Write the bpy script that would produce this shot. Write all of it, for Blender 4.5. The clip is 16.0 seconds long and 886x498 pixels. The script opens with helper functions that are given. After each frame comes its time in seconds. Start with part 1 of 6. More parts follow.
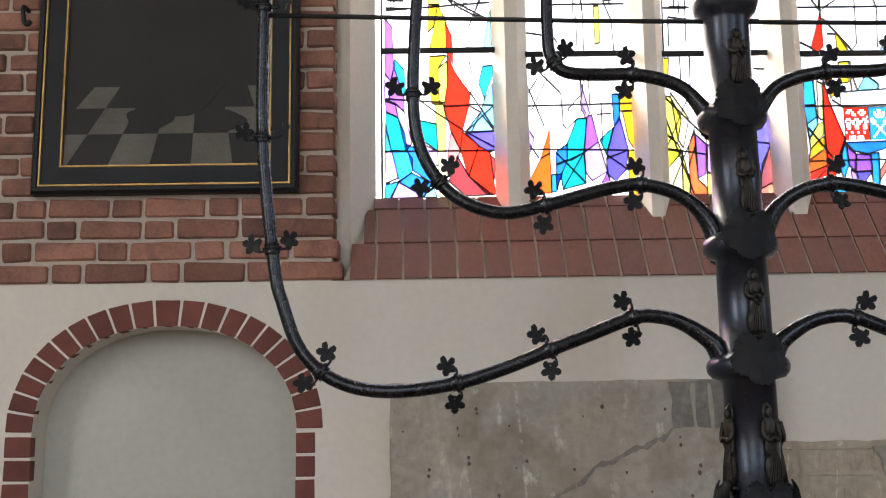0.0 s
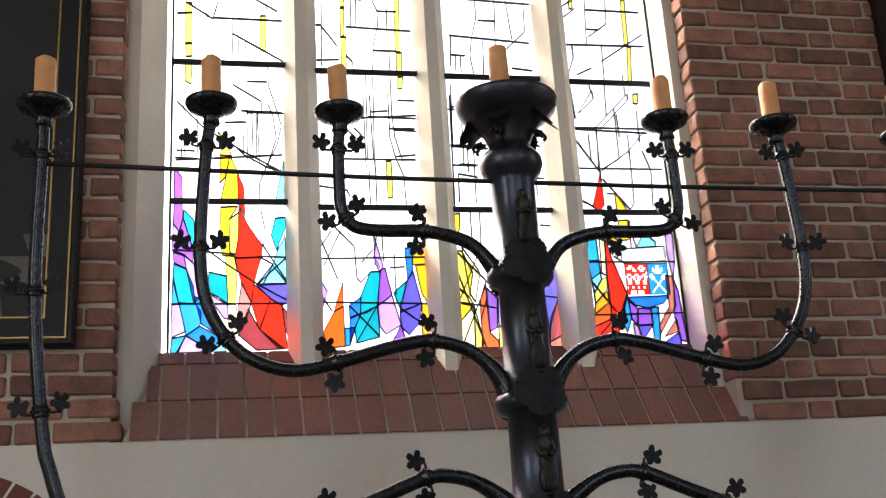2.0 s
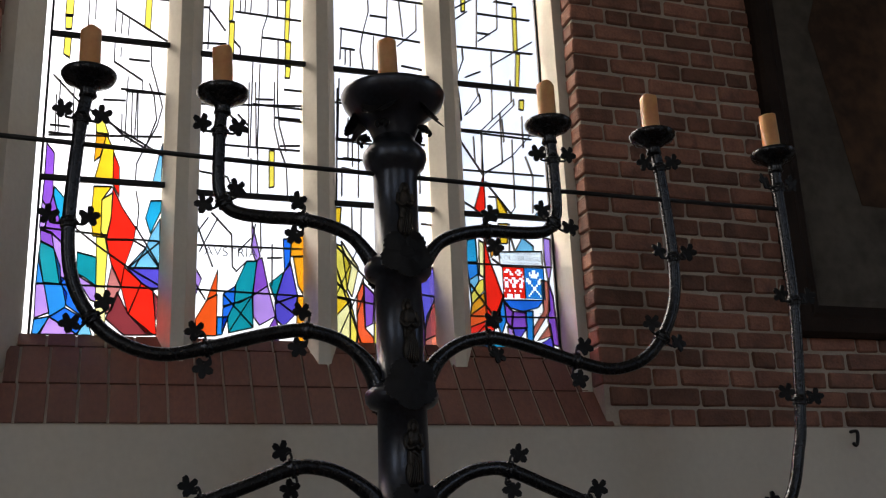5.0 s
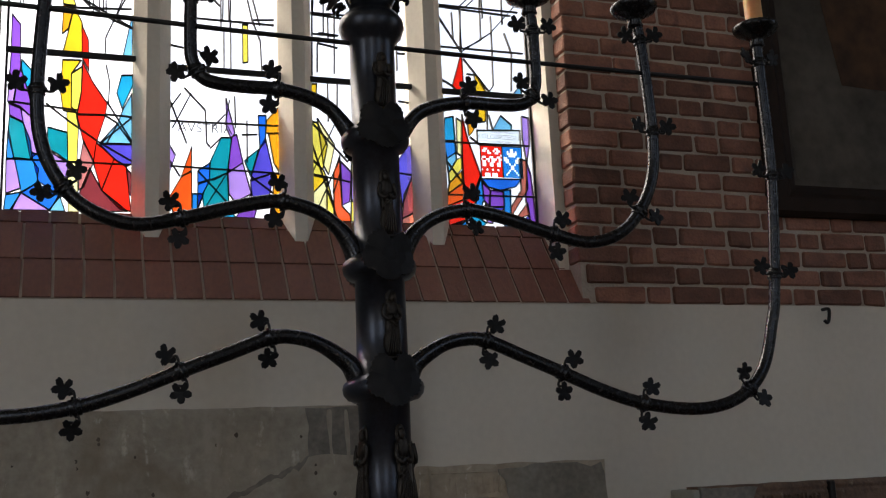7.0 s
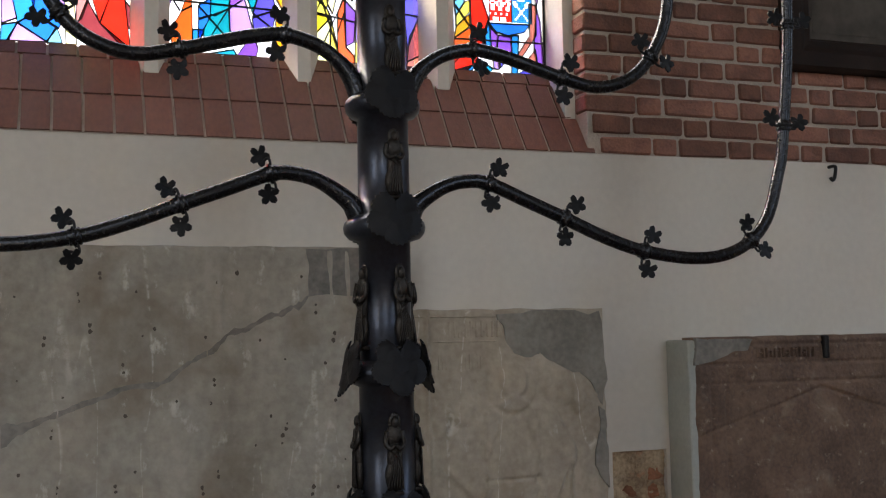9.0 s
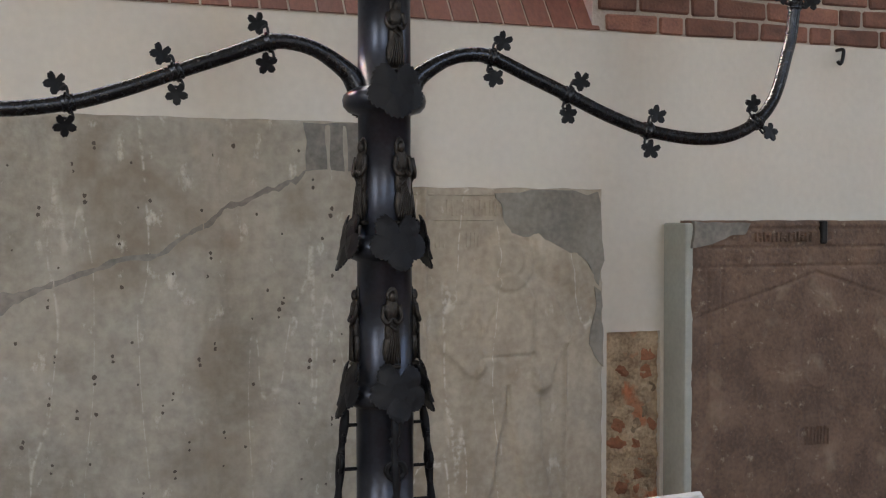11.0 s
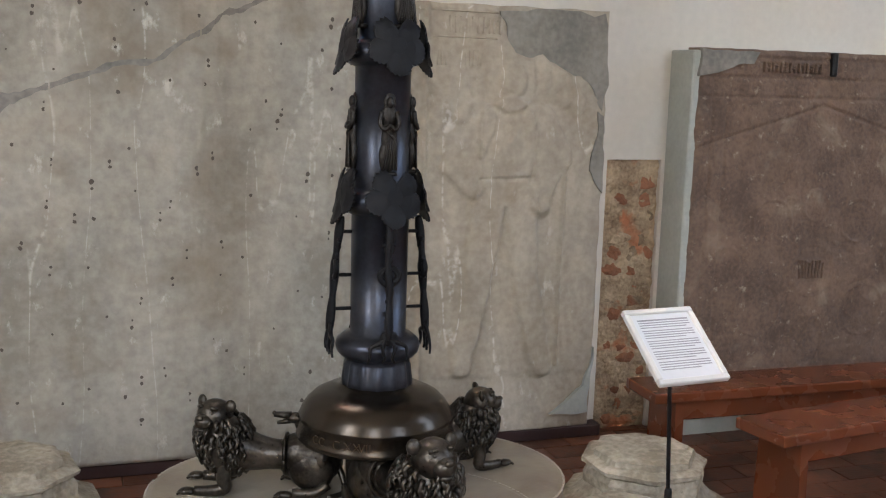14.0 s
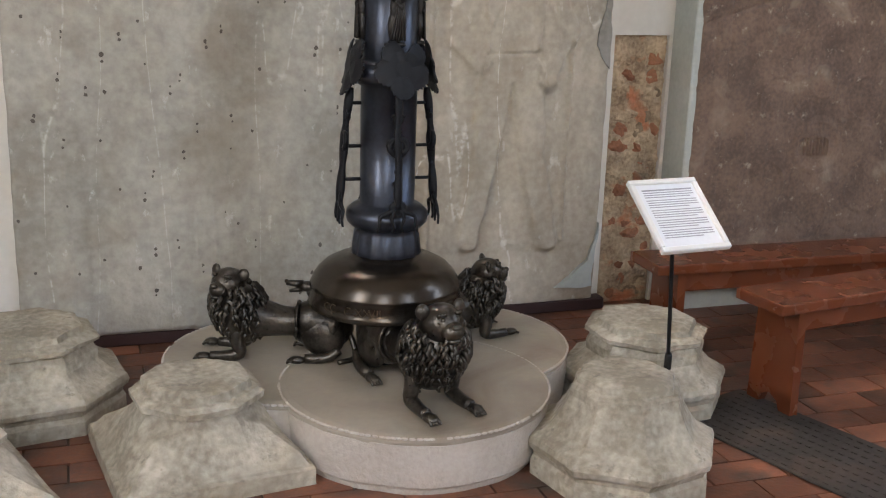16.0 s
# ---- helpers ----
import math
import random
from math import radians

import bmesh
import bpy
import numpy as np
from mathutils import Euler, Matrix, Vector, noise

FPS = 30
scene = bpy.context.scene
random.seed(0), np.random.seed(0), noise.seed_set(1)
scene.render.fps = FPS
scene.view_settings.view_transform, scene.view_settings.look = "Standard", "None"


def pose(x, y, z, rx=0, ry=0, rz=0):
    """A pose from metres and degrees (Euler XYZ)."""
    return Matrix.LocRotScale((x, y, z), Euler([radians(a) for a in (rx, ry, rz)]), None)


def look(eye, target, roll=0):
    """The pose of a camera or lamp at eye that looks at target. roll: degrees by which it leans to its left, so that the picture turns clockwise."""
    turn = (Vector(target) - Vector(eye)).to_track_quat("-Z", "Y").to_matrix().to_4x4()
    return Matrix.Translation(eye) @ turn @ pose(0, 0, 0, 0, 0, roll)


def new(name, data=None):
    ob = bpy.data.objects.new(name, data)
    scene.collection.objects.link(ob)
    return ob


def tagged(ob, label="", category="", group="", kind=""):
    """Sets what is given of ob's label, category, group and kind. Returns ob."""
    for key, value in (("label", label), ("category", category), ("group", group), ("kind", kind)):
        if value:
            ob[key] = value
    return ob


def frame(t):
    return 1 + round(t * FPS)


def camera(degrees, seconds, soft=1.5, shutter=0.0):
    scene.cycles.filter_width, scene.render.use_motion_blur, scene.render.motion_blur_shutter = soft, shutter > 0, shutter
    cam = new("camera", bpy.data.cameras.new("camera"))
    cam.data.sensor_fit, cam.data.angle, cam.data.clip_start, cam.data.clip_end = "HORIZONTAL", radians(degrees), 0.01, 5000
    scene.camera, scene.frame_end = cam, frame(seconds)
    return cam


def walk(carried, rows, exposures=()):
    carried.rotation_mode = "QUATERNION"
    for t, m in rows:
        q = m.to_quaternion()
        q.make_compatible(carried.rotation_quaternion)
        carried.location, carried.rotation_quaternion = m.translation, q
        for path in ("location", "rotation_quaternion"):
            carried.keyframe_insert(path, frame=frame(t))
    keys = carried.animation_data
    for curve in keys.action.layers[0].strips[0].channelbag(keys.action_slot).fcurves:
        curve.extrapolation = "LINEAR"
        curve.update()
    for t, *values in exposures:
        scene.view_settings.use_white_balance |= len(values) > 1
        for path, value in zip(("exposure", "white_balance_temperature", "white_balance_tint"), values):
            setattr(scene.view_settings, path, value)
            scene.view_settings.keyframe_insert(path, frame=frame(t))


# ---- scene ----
cam = camera(44.6, 16.0, soft=1.15)
PATH = [
    (0, (-1.032, -4.483, 1.871), (-1.013, -2.516, 2.232), -0.9),
    (0.5, (-1.043, -4.481, 1.883), (-0.908, -2.527, 2.292), -1.4),
    (1, (-1.024, -4.433, 1.897), (-0.779, -2.514, 2.402), -2.3),
    (1.5, (-1.009, -4.433, 1.914), (-0.692, -2.547, 2.497), -2.8),
    (2, (-1.003, -4.423, 1.924), (-0.612, -2.558, 2.531), -3.6),
    (2.5, (-0.98, -4.406, 1.927), (-0.517, -2.563, 2.551), -4.1),
    (3, (-0.975, -4.41, 1.919), (-0.464, -2.585, 2.561), -4.3),
    (3.2, (-0.971, -4.409, 1.918), (-0.45, -2.591, 2.568), -4.3),
    (5.3, (-0.995, -4.39, 1.867), (-0.381, -2.582, 2.462), -2.6),
    (5.5, (-0.999, -4.373, 1.843), (-0.373, -2.566, 2.427), -2.9),
    (6, (-0.978, -4.381, 1.838), (-0.344, -2.558, 2.362), -2.7),
    (6.5, (-0.976, -4.372, 1.819), (-0.333, -2.537, 2.286), -2.7),
    (7, (-0.98, -4.35, 1.815), (-0.329, -2.506, 2.233), -2.7),
    (7.5, (-0.97, -4.341, 1.799), (-0.323, -2.484, 2.164), -2.5),
    (8, (-0.972, -4.327, 1.791), (-0.322, -2.459, 2.084), -2.0),
    (8.5, (-0.966, -4.308, 1.776), (-0.316, -2.429, 1.994), -1.4),
    (9, (-0.965, -4.308, 1.76), (-0.315, -2.423, 1.922), -1.1),
    (11.3, (-0.97, -4.26, 1.719), (-0.309, -2.374, 1.64), 0.1),
    (11.5, (-0.962, -4.265, 1.695), (-0.307, -2.378, 1.598), 0.2),
    (12, (-0.961, -4.263, 1.672), (-0.312, -2.377, 1.522), 0.5),
    (12.5, (-0.953, -4.261, 1.645), (-0.312, -2.378, 1.44), 1.0),
    (13, (-0.958, -4.272, 1.63), (-0.319, -2.396, 1.366), 1.6),
    (13.5, (-0.948, -4.265, 1.617), (-0.305, -2.393, 1.325), 1.7),
    (14, (-0.939, -4.259, 1.594), (-0.292, -2.394, 1.272), 1.8),
    (14.5, (-0.93, -4.288, 1.58), (-0.289, -2.431, 1.207), 1.8),
    (15, (-0.945, -4.293, 1.567), (-0.303, -2.448, 1.135), 1.8),
    (15.5, (-0.947, -4.301, 1.556), (-0.314, -2.467, 1.068), 1.9),
    (16, (-0.968, -4.325, 1.551), (-0.339, -2.5, 1.027), 1.9),
]
EXPOSURES = [(0, 3.4), (1.5, 3.1), (3.0, 2.35), (5.5, 1.5), (7.0, 1.75), (9.0, 2.75), (11.5, 3.55), (12.5, 3.74), (16.0, 4.05)]
walk(cam, [(t, look(eye, target, roll)) for t, eye, target, roll in PATH], EXPOSURES)

# ---- world, sun, daylight and added fill in the openings ----
world = bpy.data.worlds.new("sky")
scene.world = world
world.use_nodes = True
wn, wl = world.node_tree.nodes, world.node_tree.links
sky = wn.new("ShaderNodeTexSky")
sky.sky_type = "NISHITA"
sky.sun_disc = False
sky.sun_elevation, sky.sun_rotation = radians(42), radians(-48)
sky.dust_density, sky.air_density = 9.0, 1.0
wl.new(sky.outputs[0], wn["Background"].inputs[0])
wn["Background"].inputs[1].default_value = 0.15

sun = new("sun", bpy.data.lights.new("sun", "SUN"))
sun.data.energy, sun.data.angle, sun.data.color = 0.6, radians(12), (1.0, 0.94, 0.84)
sun.matrix_world = look((-5.52, 5.07, 9.89), (0, 0.1, 3.2))


def window_light(name, eye, target, w, h, power, tone=(1.0, 1.0, 1.0)):
    ob = new(name, bpy.data.lights.new(name, "AREA"))
    ob.data.shape, ob.data.size, ob.data.size_y = "RECTANGLE", w, h
    ob.data.energy, ob.data.color = power, tone
    ob.matrix_world = look(eye, target)
    return ob


ROOM_L, ROOM_R, ROOM_B, ROOM_T = -6.5, 7.0, -9.0, 9.0
window_light("daylight_west", (ROOM_L + 0.1, -5.2, 4.6), (0, -5.2, 4.4), 1.8, 4.6, 11, (0.98, 0.985, 0.97))
# unseen fill: no south windows are known, this pair brightens the room
window_light("fill_back_a", (-2.6, ROOM_B + 0.1, 4.6), (-2.6, 0, 4.4), 1.8, 4.6, 7.5, (0.98, 0.99, 0.975))
window_light("fill_back_b", (3.2, ROOM_B + 0.1, 4.6), (3.2, 0, 4.4), 1.8, 4.6, 3.4, (0.98, 0.99, 0.975))
window_light("daylight_east", (ROOM_R - 0.1, -3.4, 4.6), (0, -3.4, 4.4), 1.8, 4.6, 2.4, (1.0, 0.98, 0.94))


# ---- materials ----
def mat(name, color, rough=0.6, metal=0.0, dark=None, grain=(6.0, 60.0), amount=0.5, bump=0.2, bump_dist=0.004,
        per_object=0.0, spec=0.5, stain=None, stain_scale=2.0, stain_edge=(0.52, 0.66), sss=0.0, rough_var=0.15, streak=1.0, flecks=None, veins=None):
    """A surface of two colours mixed by noise at two scales, with fine relief and, if asked, stains."""
    m = bpy.data.materials.new(name)
    m.use_nodes = True
    n, l = m.node_tree.nodes, m.node_tree.links
    b = n["Principled BSDF"]
    dark = dark or tuple(c * 0.6 for c in color)
    tc = n.new("ShaderNodeTexCoord")
    source = tc.outputs["Object"]
    info = n.new("ShaderNodeObjectInfo")
    off = n.new("ShaderNodeVectorMath")
    off.operation = "ADD"
    if per_object > 0:
        sc = n.new("ShaderNodeVectorMath")
        sc.operation = "SCALE"
        comb = n.new("ShaderNodeCombineXYZ")
        for i in range(3):
            l.new(info.outputs["Random"], comb.inputs[i])
        l.new(comb.outputs[0], sc.inputs[0])
        sc.inputs["Scale"].default_value = 37.0
        l.new(source, off.inputs[0])
        l.new(sc.outputs[0], off.inputs[1])
        source = off.outputs[0]
    a = n.new("ShaderNodeTexNoise")
    a.inputs["Scale"].default_value, a.inputs["Detail"].default_value = grain[0], 6
    c = n.new("ShaderNodeTexNoise")
    c.inputs["Scale"].default_value, c.inputs["Detail"].default_value = grain[1], 8
    if streak != 1.0:
        mp = n.new("ShaderNodeMapping")
        mp.inputs["Scale"].default_value = (1, 1, streak)
        l.new(source, mp.inputs["Vector"])
        l.new(mp.outputs[0], a.inputs["Vector"])
    else:
        l.new(source, a.inputs["Vector"])
    l.new(source, c.inputs["Vector"])
    ad = n.new("ShaderNodeMath")
    ad.operation = "MULTIPLY_ADD"
    l.new(a.outputs["Fac"], ad.inputs[0])
    ad.inputs[1].default_value = 1.6
    l.new(c.outputs["Fac"], ad.inputs[2])
    rp = n.new("ShaderNodeMapRange")
    rp.inputs["From Min"].default_value, rp.inputs["From Max"].default_value = 1.3 - 0.45, 1.3 + 0.45
    rp.inputs["To Min"].default_value, rp.inputs["To Max"].default_value = 0.5 - amount, 0.5 + amount
    l.new(ad.outputs[0], rp.inputs["Value"])
    mix = n.new("ShaderNodeMix")
    mix.data_type = "RGBA"
    mix.inputs[6].default_value, mix.inputs[7].default_value = (*dark, 1), (*color, 1)
    l.new(rp.outputs[0], mix.inputs[0])
    out = mix.outputs[2]
    if stain:
        s = n.new("ShaderNodeTexNoise")
        s.inputs["Scale"].default_value, s.inputs["Detail"].default_value, s.inputs["Distortion"].default_value = stain_scale, 7, 0.6
        l.new(source, s.inputs["Vector"])
        sr = n.new("ShaderNodeMapRange")
        sr.inputs["From Min"].default_value, sr.inputs["From Max"].default_value = stain_edge
        l.new(s.outputs["Fac"], sr.inputs["Value"])
        sm = n.new("ShaderNodeMix")
        sm.data_type = "RGBA"
        l.new(sr.outputs[0], sm.inputs[0])
        l.new(out, sm.inputs[6])
        sm.inputs[7].default_value = (*stain, 1)
        out = sm.outputs[2]
    if flecks:
        tone, size, lo, hi, stretch = flecks
        fm, fn = n.new("ShaderNodeMapping"), n.new("ShaderNodeTexNoise")
        fm.inputs["Scale"].default_value, fm.inputs["Location"].default_value = (1, 1, stretch), (5.3, 2.1, 7.7)
        fn.inputs["Scale"].default_value, fn.inputs["Detail"].default_value, fn.inputs["Roughness"].default_value = size, 9, 0.65
        l.new(source, fm.inputs["Vector"])
        l.new(fm.outputs[0], fn.inputs["Vector"])
        fr, fx = n.new("ShaderNodeMapRange"), n.new("ShaderNodeMix")
        fr.inputs["From Min"].default_value, fr.inputs["From Max"].default_value = lo, hi
        fx.data_type = "RGBA"
        l.new(fn.outputs["Fac"], fr.inputs["Value"])
        l.new(fr.outputs[0], fx.inputs[0])
        l.new(out, fx.inputs[6])
        fx.inputs[7].default_value = (*tone, 1)
        out = fx.outputs[2]
    if veins:
        tone, size, stretch, width = veins
        vm, vn = n.new("ShaderNodeMapping"), n.new("ShaderNodeTexNoise")
        vm.inputs["Scale"].default_value, vm.inputs["Location"].default_value = (1, 1, stretch), (3.1, 8.2, 1.7)
        vn.inputs["Scale"].default_value, vn.inputs["Detail"].default_value = size, 2.5
        l.new(source, vm.inputs["Vector"])
        l.new(vm.outputs[0], vn.inputs["Vector"])
        dist, band, gate, both, vx = n.new("ShaderNodeMath"), n.new("ShaderNodeMapRange"), n.new("ShaderNodeMapRange"), n.new("ShaderNodeMath"), n.new("ShaderNodeMix")
        dist.operation, both.operation, vx.data_type = "SUBTRACT", "MULTIPLY", "RGBA"
        l.new(vn.outputs["Fac"], dist.inputs[0])
        dist.inputs[1].default_value = 0.5
        ab = n.new("ShaderNodeMath")
        ab.operation = "ABSOLUTE"
        l.new(dist.outputs[0], ab.inputs[0])
        band.inputs["From Min"].default_value, band.inputs["From Max"].default_value = width, 0.0
        l.new(ab.outputs[0], band.inputs["Value"])
        gate.inputs["From Min"].default_value, gate.inputs["From Max"].default_value = 0.42, 0.60
        l.new(c.outputs["Fac"], gate.inputs["Value"])
        l.new(band.outputs[0], both.inputs[0])
        l.new(gate.outputs[0], both.inputs[1])
        l.new(both.outputs[0], vx.inputs[0])
        l.new(out, vx.inputs[6])
        vx.inputs[7].default_value = (*tone, 1)
        out = vx.outputs[2]
    if per_object > 0:
        hsv = n.new("ShaderNodeHueSaturation")
        mr = n.new("ShaderNodeMapRange")
        mr.inputs["To Min"].default_value, mr.inputs["To Max"].default_value = 1 - per_object, 1 + per_object
        l.new(info.outputs["Random"], mr.inputs["Value"])
        l.new(mr.outputs[0], hsv.inputs["Value"])
        l.new(out, hsv.inputs["Color"])
        out = hsv.outputs[0]
    l.new(out, b.inputs["Base Color"])
    rr = n.new("ShaderNodeMapRange")
    rr.inputs["To Min"].default_value, rr.inputs["To Max"].default_value = max(0.03, rough - rough_var), min(1, rough + rough_var)
    l.new(c.outputs["Fac"], rr.inputs["Value"])
    l.new(rr.outputs[0], b.inputs["Roughness"])
    b.inputs["Metallic"].default_value = metal
    b.inputs["Specular IOR Level"].default_value = spec
    if sss:
        b.inputs["Subsurface Weight"].default_value = sss
        b.inputs["Subsurface Radius"].default_value = (0.03, 0.012, 0.004)
    if bump:
        bp = n.new("ShaderNodeBump")
        bp.inputs["Strength"].default_value, bp.inputs["Distance"].default_value = bump, bump_dist
        l.new(ad.outputs[0], bp.inputs["Height"])
        l.new(bp.outputs[0], b.inputs["Normal"])
    return m


def glass(name, color, clear=0.93):
    """A window pane: coloured light passes, a little is scattered in the glass, and its face shines."""
    m = bpy.data.materials.new(name)
    m.use_nodes = True
    n, l = m.node_tree.nodes, m.node_tree.links
    n.remove(n["Principled BSDF"])
    t, g, d = n.new("ShaderNodeBsdfTransparent"), n.new("ShaderNodeBsdfGlossy"), n.new("ShaderNodeBsdfTranslucent")
    tc, no = n.new("ShaderNodeTexCoord"), n.new("ShaderNodeTexNoise")
    no.inputs["Scale"].default_value = 9.0
    l.new(tc.outputs["Object"], no.inputs["Vector"])
    mx = n.new("ShaderNodeMix")
    mx.data_type = "RGBA"
    mx.inputs[6].default_value = (*[c * 0.78 for c in color], 1)
    mx.inputs[7].default_value = (*[min(1, c * 1.15) for c in color], 1)
    l.new(no.outputs["Fac"], mx.inputs[0])
    l.new(mx.outputs[2], t.inputs[0])
    l.new(mx.outputs[2], d.inputs[0])
    g.inputs["Roughness"].default_value = 0.08
    a, b = n.new("ShaderNodeMixShader"), n.new("ShaderNodeMixShader")
    a.inputs[0].default_value = 1 - clear
    l.new(t.outputs[0], a.inputs[1])
    l.new(d.outputs[0], a.inputs[2])
    b.inputs[0].default_value = 0.03
    l.new(a.outputs[0], b.inputs[1])
    l.new(g.outputs[0], b.inputs[2])
    l.new(b.outputs[0], n["Material Output"].inputs[0])
    return m


M_PLASTER = mat("limewashed plaster", (0.73, 0.68, 0.60), 0.9, dark=(0.63, 0.58, 0.51), grain=(1.2, 30), bump=0.25, bump_dist=0.003)
M_NICHE = mat("dull grey plaster", (0.53, 0.52, 0.46), 0.9, dark=(0.42, 0.415, 0.37), grain=(1.5, 30), bump=0.25, bump_dist=0.003)
M_JAMB = mat("white jamb plaster", (0.78, 0.74, 0.66), 0.85, dark=(0.66, 0.61, 0.53), grain=(2.0, 40), bump=0.2, bump_dist=0.003)
M_MORTAR = mat("lime mortar", (0.52, 0.45, 0.38), 0.95, dark=(0.40, 0.34, 0.29), grain=(8, 90), bump=0.7, bump_dist=0.006)
M_BRICK = mat("old red brick", (0.345, 0.158, 0.108), 0.85, dark=(0.155, 0.076, 0.057), grain=(9, 75), bump=0.7, bump_dist=0.006,
              per_object=0.38, stain=(0.13, 0.07, 0.055), stain_scale=7.0, stain_edge=(0.56, 0.72))
M_ARCH = mat("dull dark red brick", (0.20, 0.062, 0.045), 0.85, dark=(0.13, 0.042, 0.033), grain=(9, 75), bump=0.5, bump_dist=0.004, per_object=0.22)
M_SILL = mat("glazed sill tile", (0.24, 0.105, 0.075), 0.5, dark=(0.15, 0.065, 0.05), grain=(7, 60), bump=0.25, per_object=0.16)
M_PAVER = mat("terracotta paver", (0.255, 0.098, 0.052), 0.45, dark=(0.115, 0.048, 0.031), grain=(6, 60), bump=0.35, per_object=0.38, stain=(0.060, 0.040, 0.030), stain_scale=3.5, stain_edge=(0.50, 0.70))
M_GROUT = mat("floor grout", (0.14, 0.10, 0.08), 0.9, grain=(10, 90), bump=0.4)
M_IRON = mat("black iron", (0.020, 0.020, 0.021), 0.45, metal=0.5, dark=(0.010, 0.010, 0.011), grain=(20, 120), bump=0.2)
M_BRONZE = mat("dark patinated bronze", (0.066, 0.075, 0.098), 0.34, metal=0.8, dark=(0.040, 0.043, 0.053), grain=(7, 70), rough_var=0.08,
               bump=0.10, bump_dist=0.002, stain=(0.085, 0.070, 0.058), stain_scale=4.0, stain_edge=(0.58, 0.85))
M_LEAF = mat("blackened beaten bronze", (0.012, 0.012, 0.014), 0.5, metal=0.1, spec=0.22, dark=(0.007, 0.007, 0.008), grain=(9, 60), rough_var=0.1, bump=0.15, bump_dist=0.002)
M_ARM = mat("burnished black bronze", (0.050, 0.052, 0.058), 0.27, metal=0.85, dark=(0.026, 0.027, 0.031), grain=(9, 80), rough_var=0.03, bump=0.0)
M_BELL = mat("brown polished bronze", (0.080, 0.066, 0.052), 0.25, metal=0.9, dark=(0.062, 0.051, 0.041), grain=(5, 40), rough_var=0.04, bump=0.0)
M_RELIEF = mat("worn bronze relief", (0.060, 0.052, 0.045), 0.42, metal=0.8, dark=(0.020, 0.018, 0.017), grain=(30, 140), bump=0.6, bump_dist=0.004)
M_GILT = mat("rubbed bronze", (0.30, 0.23, 0.15), 0.32, metal=0.9, dark=(0.05, 0.04, 0.03), grain=(14, 90), bump=0.3)
M_WAX = mat("honey wax", (0.80, 0.45, 0.20), 0.45, dark=(0.66, 0.31, 0.12), grain=(12, 50), bump=0.15, sss=0.5)
M_WICK = mat("burnt wick", (0.03, 0.025, 0.02), 0.9)
M_SLABGREY = mat("grey weathered slab", (0.455, 0.415, 0.345), 0.85, dark=(0.275, 0.245, 0.200), grain=(3.5, 32), amount=0.65, streak=0.5, flecks=((0.60, 0.57, 0.50), 14.0, 0.61, 0.72, 0.6), bump=0.9, bump_dist=0.006,
                 stain=(0.215, 0.160, 0.108), stain_scale=1.9, stain_edge=(0.54, 0.80), veins=((0.545, 0.51, 0.44), 3.4, 0.12, 0.006))
M_SLABTAN = mat("pale limestone slab", (0.50, 0.43, 0.335), 0.85, dark=(0.32, 0.265, 0.20), grain=(4, 34), amount=0.65, streak=0.5, flecks=((0.62, 0.57, 0.49), 12.0, 0.62, 0.74, 0.5), bump=0.6, bump_dist=0.005,
                stain=(0.25, 0.185, 0.125), stain_scale=2.6, stain_edge=(0.58, 0.80), veins=((0.66, 0.61, 0.53), 2.6, 0.14, 0.005))
M_SLABRED = mat("brown sandstone slab", (0.215, 0.138, 0.096), 0.85, dark=(0.105, 0.068, 0.050), grain=(5, 55), amount=0.75, flecks=((0.36, 0.29, 0.22), 22.0, 0.60, 0.72, 1.0), bump=0.8, bump_dist=0.008,
                stain=(0.33, 0.27, 0.21), stain_scale=5.0, stain_edge=(0.60, 0.85))
M_CEMENT = mat("grey cement", (0.325, 0.297, 0.252), 0.9, dark=(0.195, 0.178, 0.150), grain=(3.5, 45), amount=0.7, bump=0.5, stain=(0.36, 0.32, 0.26), stain_scale=3.0, stain_edge=(0.58, 0.8))
M_EDGE = mat("pale green-grey render", (0.50, 0.51, 0.46), 0.9, dark=(0.38, 0.39, 0.35), grain=(4, 50), bump=0.4)
M_POCK = mat("dark pock", (0.135, 0.110, 0.086), 0.95, dark=(0.07, 0.057, 0.046))
M_FILL = mat("grey crack filling", (0.285, 0.262, 0.228), 0.95, dark=(0.155, 0.145, 0.128), grain=(5, 40), amount=0.7, bump=0.5)
M_STONE = mat("worn limestone", (0.53, 0.475, 0.38), 0.75, dark=(0.25, 0.215, 0.16), grain=(4, 42), amount=0.8, flecks=((0.16, 0.14, 0.11), 16.0, 0.60, 0.72, 1.0), bump=1.0, bump_dist=0.006,
              stain=(0.26, 0.22, 0.165), stain_scale=3.0, stain_edge=(0.54, 0.76))
M_DISC = mat("worn plinth top", (0.40, 0.345, 0.27), 0.42, dark=(0.29, 0.25, 0.195), grain=(3, 40), bump=0.3, stain=(0.20, 0.155, 0.115), stain_scale=2.4, stain_edge=(0.52, 0.75))
M_DISCSIDE = mat("pale tooled stone", (0.58, 0.53, 0.47), 0.8, dark=(0.44, 0.38, 0.32), grain=(5, 60), bump=0.9, bump_dist=0.008)
M_MAROON = mat("dark red base strip", (0.045, 0.017, 0.014), 0.6, grain=(5, 40))
M_BENCH = mat("red-brown varnished wood", (0.155, 0.042, 0.015), 0.26, dark=(0.100, 0.026, 0.010), grain=(1.6, 7), amount=0.4, bump=0.0)
M_WHITE = mat("white painted wood", (0.75, 0.74, 0.72), 0.4, dark=(0.68, 0.67, 0.65), bump=0.05)
